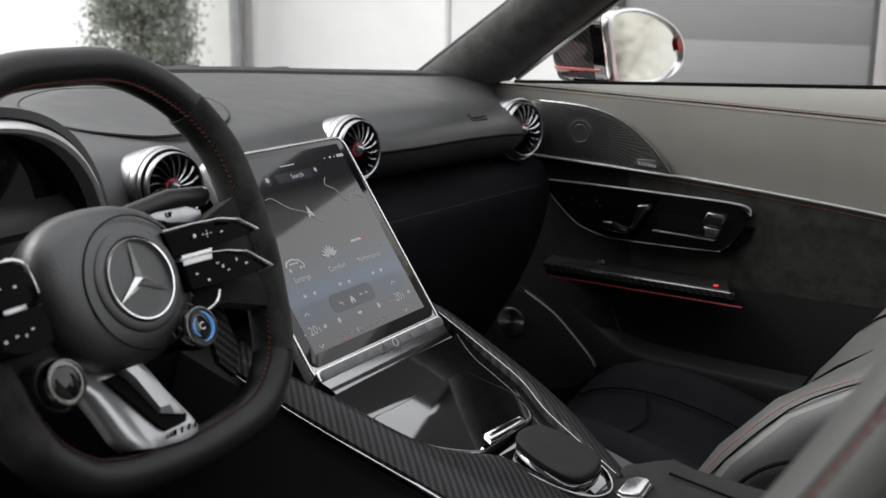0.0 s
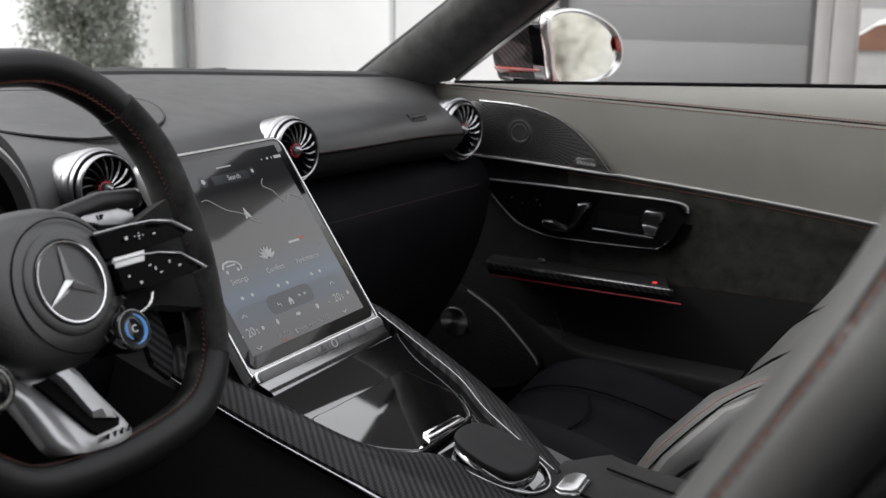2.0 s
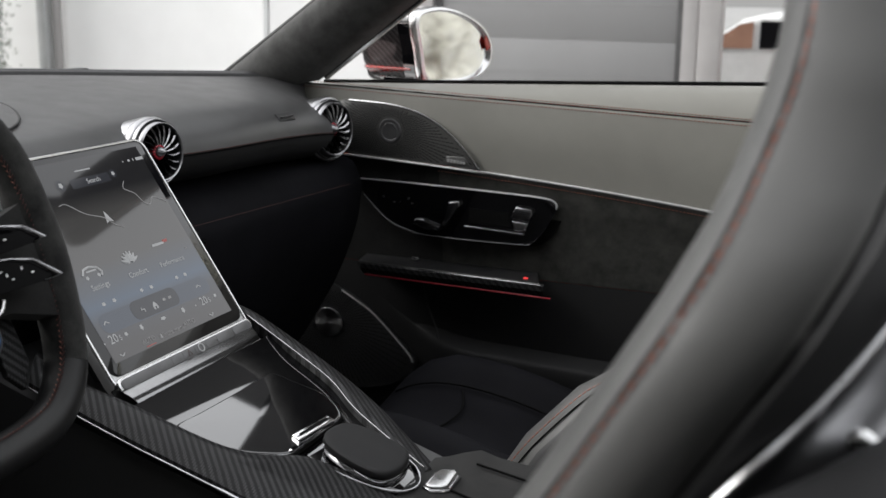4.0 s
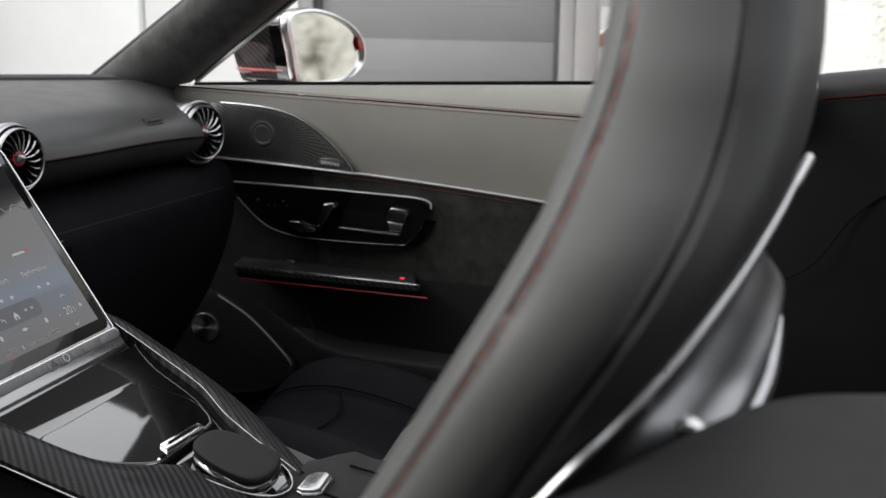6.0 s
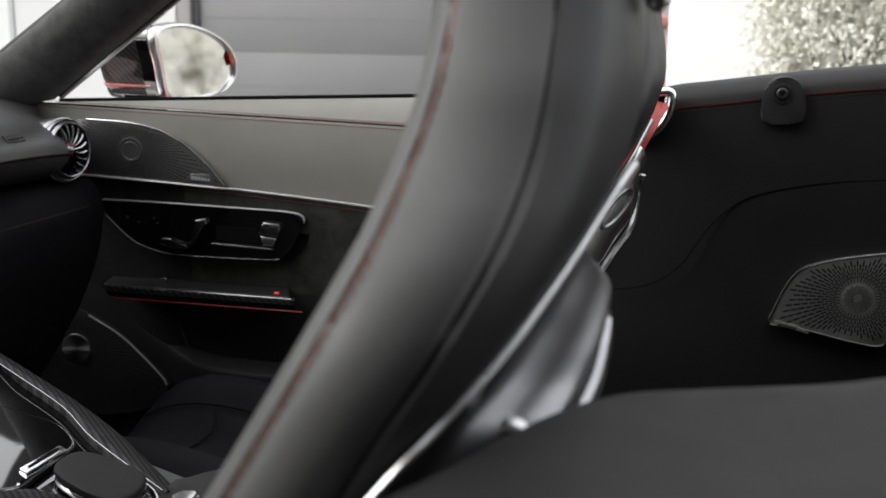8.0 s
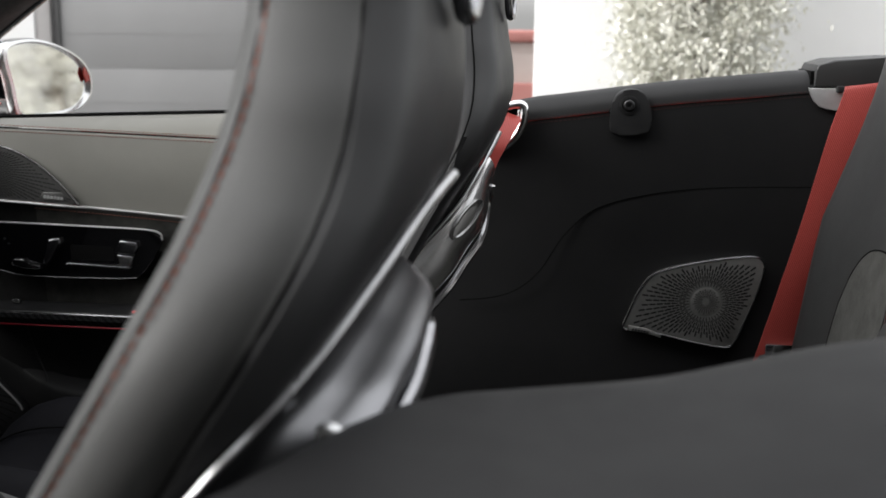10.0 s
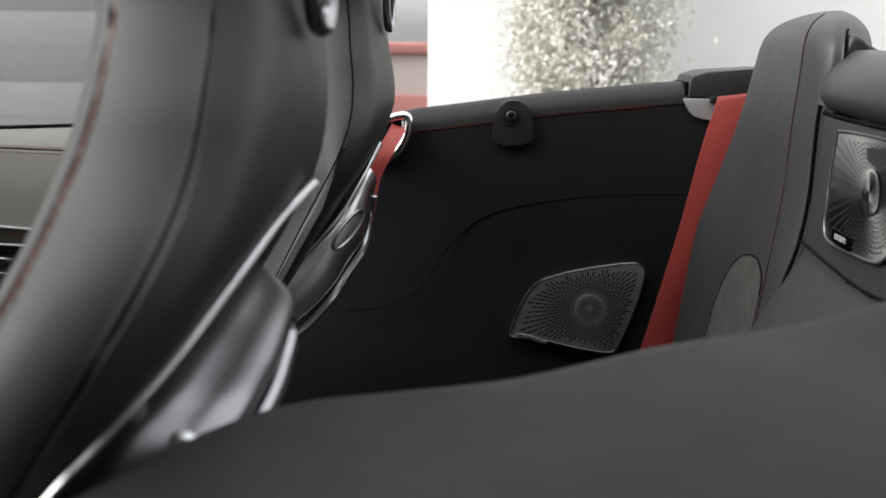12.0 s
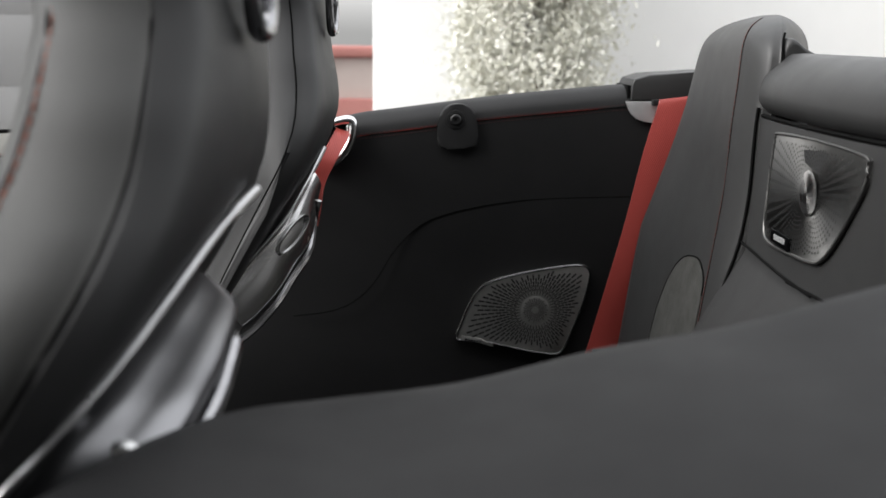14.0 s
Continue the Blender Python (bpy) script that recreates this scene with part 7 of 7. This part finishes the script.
def wide_strap(left, right, y, label, base):
    t = thing("seat_belt", label, "seat belt", base, "seat belts")
    a = spline([(x, y + d, z) for x, z, d in left], 6)
    b = spline([(x, y + d, z) for x, z, d in right], 6)
    e = Vector((0.0003, 0.0012, 0))
    bow = Vector((0, -0.0016, 0))
    part("webbing", loft([[p, p.lerp(q, 0.3) + bow, p.lerp(q, 0.7) + bow, q, q + e, p.lerp(q, 0.7) + bow + e, p.lerp(q, 0.3) + bow + e, p + e] for p, q in zip(a, b)]), BELT, t, "red woven webbing")
    for side in (a, b):
        part("selvedge", tube([q + e / 2 for q in side], 0.0010, 6), BELT, t)
    return t


strap([(0.778, -0.492, 0.850), (0.772, -0.496, 0.845), (0.765, -0.50, 0.837), (0.757, -0.505, 0.828), (0.74, -0.515, 0.80)], (0.8, 0, -0.6), 0.008, "red webbing front seat belt beside the driver seat", (0.76, -0.50, 0.80))
rear_belt = wide_strap([(1.270, 0.940, 0.008), (1.266, 0.926, 0.004), (1.249, 0.868, 0), (1.226, 0.766, 0), (1.203, 0.677, 0), (1.180, 0.591, 0), (1.160, 0.52, 0)], [(1.318, 0.946, 0.008), (1.313, 0.934, 0.004), (1.298, 0.880, -0.002), (1.272, 0.790, -0.004), (1.256, 0.722, -0.004), (1.240, 0.652, -0.002), (1.222, 0.53, 0)], 0.60, "red webbing seat belt beside the rear jump seat", (1.2, 0.60, 0.52))
front_belt = strap([(0.836, 0.640, 0.893), (0.830, 0.62, 0.882), (0.816, 0.60, 0.857), (0.802, 0.595, 0.828), (0.797, 0.59, 0.80), (0.792, 0.585, 0.77)], (1, 0, -0.3), 0.0095, "red webbing front seat belt at its chrome outlet", (0.8, 0.61, 0.77))
tongue = part("tongue", box(1.178, 1.238, 0.588, 0.610, 0.555, 0.573, 0.004), PLASTIC, rear_belt, "black grip with a bright tongue")
part("tongue_plate", box(1.185, 1.232, 0.592, 0.606, 0.572, 0.590, 0.002), CHROME, tongue)

# ---- rear seats ----
SEAT_IN = curve_of([(0.40, 1.185), (0.60, 1.218), (0.707, 1.236), (0.762, 1.244), (0.824, 1.253), (0.874, 1.259), (0.928, 1.262), (0.970, 1.266), (1.006, 1.2695), (1.020, 1.273), (1.030, 1.279), (1.038, 1.288), (1.044, 1.300), (1.048, 1.313), (1.0505, 1.326)])
SEAT_OUT = curve_of([(0.40, 1.175), (0.60, 1.205), (0.722, 1.222), (0.782, 1.231), (0.823, 1.244), (0.886, 1.263), (0.944, 1.277), (0.985, 1.284), (1.008, 1.288), (1.020, 1.2915), (1.030, 1.297), (1.038, 1.305), (1.044, 1.315), (1.048, 1.323), (1.0505, 1.330)])
SEAT_GAP = curve_of([(0.40, 1.20), (0.70, 1.232), (0.763, 1.247), (0.811, 1.262), (0.864, 1.270), (0.916, 1.272), (0.95, 1.274), (0.98, 1.279), (1.0, 1.281), (1.020, 1.285), (1.030, 1.291), (1.038, 1.299), (1.044, 1.308), (1.048, 1.319), (1.0505, 1.330)])
INNER_Y = curve_of([(0.40, 0.20), (0.98, 0.198), (1.005, 0.201), (1.020, 0.209), (1.030, 0.222), (1.038, 0.241), (1.044, 0.265), (1.048, 0.295), (1.0505, 0.330)])
OUTER_Y = curve_of([(0.40, 0.545), (0.72, 0.54), (0.85, 0.525), (0.95, 0.508), (1.0, 0.500), (1.020, 0.490), (1.030, 0.477), (1.038, 0.459), (1.044, 0.435), (1.048, 0.405), (1.0505, 0.375)])
BACK_X = curve_of([(0.40, 1.34), (0.75, 1.385), (1.0, 1.375), (1.020, 1.372), (1.030, 1.368), (1.038, 1.362), (1.044, 1.355), (1.048, 1.348), (1.0505, 1.342)])


def corner_y(z):
    return INNER_Y(z) + 0.05 * min(1.0, max(0.2, (OUTER_Y(z) - INNER_Y(z)) / 0.30))


def seat_face(y, z):
    """Depth of the backrest's front at a place across it."""
    a, b = corner_y(z), OUTER_Y(z) - 0.02
    u = min(1.0, max(0.0, (y - a) / (b - a)))
    dish = 0.024 * (1 - min(1.0, max(0.0, (z - 0.86) / 0.16))) + 0.004
    return SEAT_IN(z) * (1 - u) + SEAT_OUT(z) * u + dish * u * (1 - u) * min(1.0, (b - a) / 0.2)


def rear_back(sg):
    r = thing("jump_seat", "black leather rear jump seat with a grey suede panel", "car seat", (1.3, sg * 0.365, 0.40), "rear seats")
    rings_ = []
    for z in (0.40, 0.50, 0.60, 0.66, 0.70, 0.74, 0.78, 0.82, 0.86, 0.90, 0.94, 0.97, 0.99, 1.005, 1.014, 1.021, 1.028, 1.034, 1.039, 1.043, 1.046, 1.0485, 1.0505):
        s, g, o, yi, yo, bx, ys = SEAT_IN(z), SEAT_GAP(z), SEAT_OUT(z), INNER_Y(z), OUTER_Y(z), BACK_X(z), corner_y(z)
        k = (yo - yi) / 0.30
        row = [(s, ys), (s * 0.75 + g * 0.25 - 0.0006, ys * 0.6 + yi * 0.4), (g, yi + 0.004 * k), (g + 0.010 * k, yi), (g + 0.022 * k, yi + 0.012 * k), (bx, yi + 0.14 * k), (bx, yo - 0.03 * k), (o + 0.035 * k, yo + 0.002), (o + 0.012 * k, yo), (o + 0.002 * k, yo - 0.010 * k)]
        row += [(seat_face(y, z), y) for y in np.linspace(yo - 0.02 * k, ys, 7)[:-1]]
        rings_.append(spline([(x, sg * y, z) for x, y in row], 2, True))
    b = part("backrest", loft(rings_), LEATHER_SEAT, r, smooth=60)
    edge = curve_of([(0.45, 0.425), (0.60, 0.422), (0.68, 0.415), (0.72, 0.402), (0.750, 0.380), (0.765, 0.360), (0.773, 0.342), (0.7775, 0.318), (0.7785, 0.302)])
    low = curve_of([(0.45, 0.256), (0.74, 0.256), (0.760, 0.259), (0.770, 0.270), (0.7775, 0.290), (0.7785, 0.300)])
    zs = list(np.linspace(0.45, 0.73, 9)) + [0.745, 0.756, 0.764, 0.770, 0.7745, 0.7775, 0.7785]
    part("suede_panel", loft([[(seat_face(low(z) + (edge(z) - low(z)) * u, z) - 0.0012, sg * (low(z) + (edge(z) - low(z)) * u), z) for u in np.linspace(0, 1, 9)] for z in zs], wrap=False), SUEDE_MID, b, "grey suede insert")
    part("suede_seam", tube([(seat_face(edge(z), z) - 0.0006, sg * edge(z), z) for z in zs] + [(seat_face(low(z), z) - 0.0006, sg * low(z), z) for z in zs[:-8:-1]], 0.0012, 6), SEAM, b)
    seam = [(SEAT_IN(z) - 0.0002, sg * corner_y(z), z) for z in list(np.linspace(0.50, 1.0, 40)) + [1.008, 1.015, 1.021, 1.027, 1.032, 1.036, 1.040, 1.0435, 1.0465]]
    part("stitching", stitches([(x - 0.0002, y + sg * 0.0025, z) for x, y, z in seam], 0.006, 0.0042, 0.00045), THREAD_FINE, b, "fine red stitching")
    part("panel_seam", tube(seam, 0.0005, 6), SEAM, b)
    part("gap", tube([(SEAT_GAP(z) - 0.0005, sg * 0.2005, z) for z in np.linspace(0.62, 0.955, 20)], 0.0017, 6), SEAM, b)
    hood = spline([(1.294, 0, 0.94), (1.296, 0, 0.99), (1.299, 0, 1.014), (1.305, 0, 1.0245), (1.313, 0, 1.0235), (1.321, 0, 1.0170), (1.332, 0, 1.0105), (1.345, 0, 1.004), (1.352, 0, 0.98), (1.352, 0, 0.94)], 4)
    hm = Vector((1.32, 0, 0.97))
    part("back_hood", loft([[(hm.x + (q.x - hm.x) * k, sg * y, hm.z + (q.z - hm.z) * k) for q in hood] for k, y in ((0.86, 0.2050), (0.94, 0.2062), (0.98, 0.2090), (1.0, 0.2140), (1.0, 0.32))]), LEATHER_SEAT, b, "leather-covered hoop behind the seat", 60)
    part("hood_seam", tube([(SEAT_GAP(z) + 0.014, sg * (INNER_Y(z) + 0.0015), z) for z in np.linspace(0.96, 1.030, 12)], 0.0012, 6), SEAM, b)
    part("cushion", prism([(x, sg * 0.365 - 0.2, z) for x, z in [(0.98, 0.36), (0.97, 0.44), (1.0, 0.465), (1.2, 0.44), (1.24, 0.36)]], (0, 0.4, 0), 0.02), LEATHER, r)
    return r


rear_back(1)
rear_back(-1)
mid = thing("rear_centre_panel", "black leather rear centre panel with a speaker", "panel", (1.3, 0.0, 0.4))


def mid_x(z):
    return 1.262 + 0.06 * (z - 0.88) - 0.5 * max(0.0, 0.808 - max(z, 0.70))


part("face", loft([[(mid_x(z) + 0.013 * (t * t), t * 0.215, z) for t in np.linspace(-0.955, 0.955, 13)] for z in (0.40, 0.55, 0.70, 0.74, 0.78, 0.800, 0.807, 0.815, 0.88, 0.945)], wrap=False), LEATHER_SEAT, mid)
part("top_roll", loft([spline([(1.272 + 0.013 * t * t, t * 0.203, 0.950), (1.262 + 0.013 * t * t, t * 0.203, 0.962), (1.266 + 0.013 * t * t, t * 0.203, 0.985), (1.285 + 0.013 * t * t, t * 0.203, 1.003), (1.32, t * 0.203, 1.010), (1.42, t * 0.203, 1.0)], 3) for t in np.linspace(-1, 1, 13)], wrap=False), LEATHER_SEAT, mid, "padded top roll")
part("roll_seam", tube([(1.268 + 0.013 * t * t, t * 0.22, 0.9475) for t in np.linspace(-0.94, 0.94, 15)], 0.0018, 6), SEAM, mid)
ms = [(0.109, 0.9365), (0.009, 0.9395), (-0.087, 0.9365), (-0.099, 0.928), (-0.095, 0.908), (-0.061, 0.863), (-0.036, 0.842), (-0.011, 0.8365), (0.039, 0.8345), (0.094, 0.833), (0.119, 0.840), (0.123, 0.87), (0.123, 0.902), (0.118, 0.930)]
msp = spline([(0, a, b) for a, b in ms], 4, True)
HUB_Y = 0.009
rear_spk = part("rear_speaker", prism([(mid_x(q.z) - 0.003 + 0.013 * (q.y / 0.215) ** 2, q.y, q.z) for q in msp], (0.012, 0, 0), 0.0012), GRILLE_MID, mid, "perforated metal speaker grille")
part("speaker_edge", tube([(mid_x(q.z) - 0.0034 + 0.013 * (q.y / 0.215) ** 2, q.y, q.z) for q in msp], 0.0015, 8, True), GRILLE, rear_spk)
tagged(part("perforation", slots((mid_x(0.893) - 0.0036, HUB_Y, 0.893), (0, 1, 0), (0.06, 0, 1), 0.025, 0.14, 24, 60, 0.0015, inside_poly([(a - HUB_Y, b - 0.893) for a, b in shrink(ms, 0.92)]), 0.42), HOLE, rear_spk, smooth=0), kind="stuff")
part("speaker_hub", lathe([(0.0, 0.0012), (0.010, 0.0010), (0.017, 0.0008), (0.019, 0.0004), (0.020, 0.0)], (mid_x(0.893) - 0.0034, HUB_Y, 0.893), (-1, 0, 0), 36), HUB_TURNED, rear_spk, "bright turned hub")
tagged(part("perforation", slots((mid_x(0.893) - 0.0049, HUB_Y, 0.893), (0, 1, 0), (0.06, 0, 1), 0.0090, 0.0190, 4, 30, 0.0007, lambda a, b: abs(b) > abs(a) * 1.1 and a * a + b * b < 0.0195 ** 2), HOLE, rear_spk, smooth=0), kind="stuff")
plate = part("maker_plate", prism([(mid_x(0.84) - 0.0045, y, z) for y, z in [(0.084, 0.850), (0.036, 0.848), (0.037, 0.835), (0.086, 0.838)]], (0.003, 0, 0), 0.0006), SWITCH, rear_spk, "small dark badge plate")
for k in range(5):
    part("bar", box(mid_x(0.84) - 0.0054, mid_x(0.84) - 0.0044, 0.046 + 0.006 * k, 0.0500 + 0.006 * k, 0.8410, 0.8460), SILVER_PAINT, plate)
for sg in (-1, 1):
    part("panel_seam", tube([(mid_x(0.80) - 0.0005 + 0.013 * (y / 0.215) ** 2, sg * y, z) for y, z in [(0.20, 0.816), (0.12, 0.815), (0.04, 0.812), (-0.03, 0.810)]], 0.0013, 6), SEAM, mid)
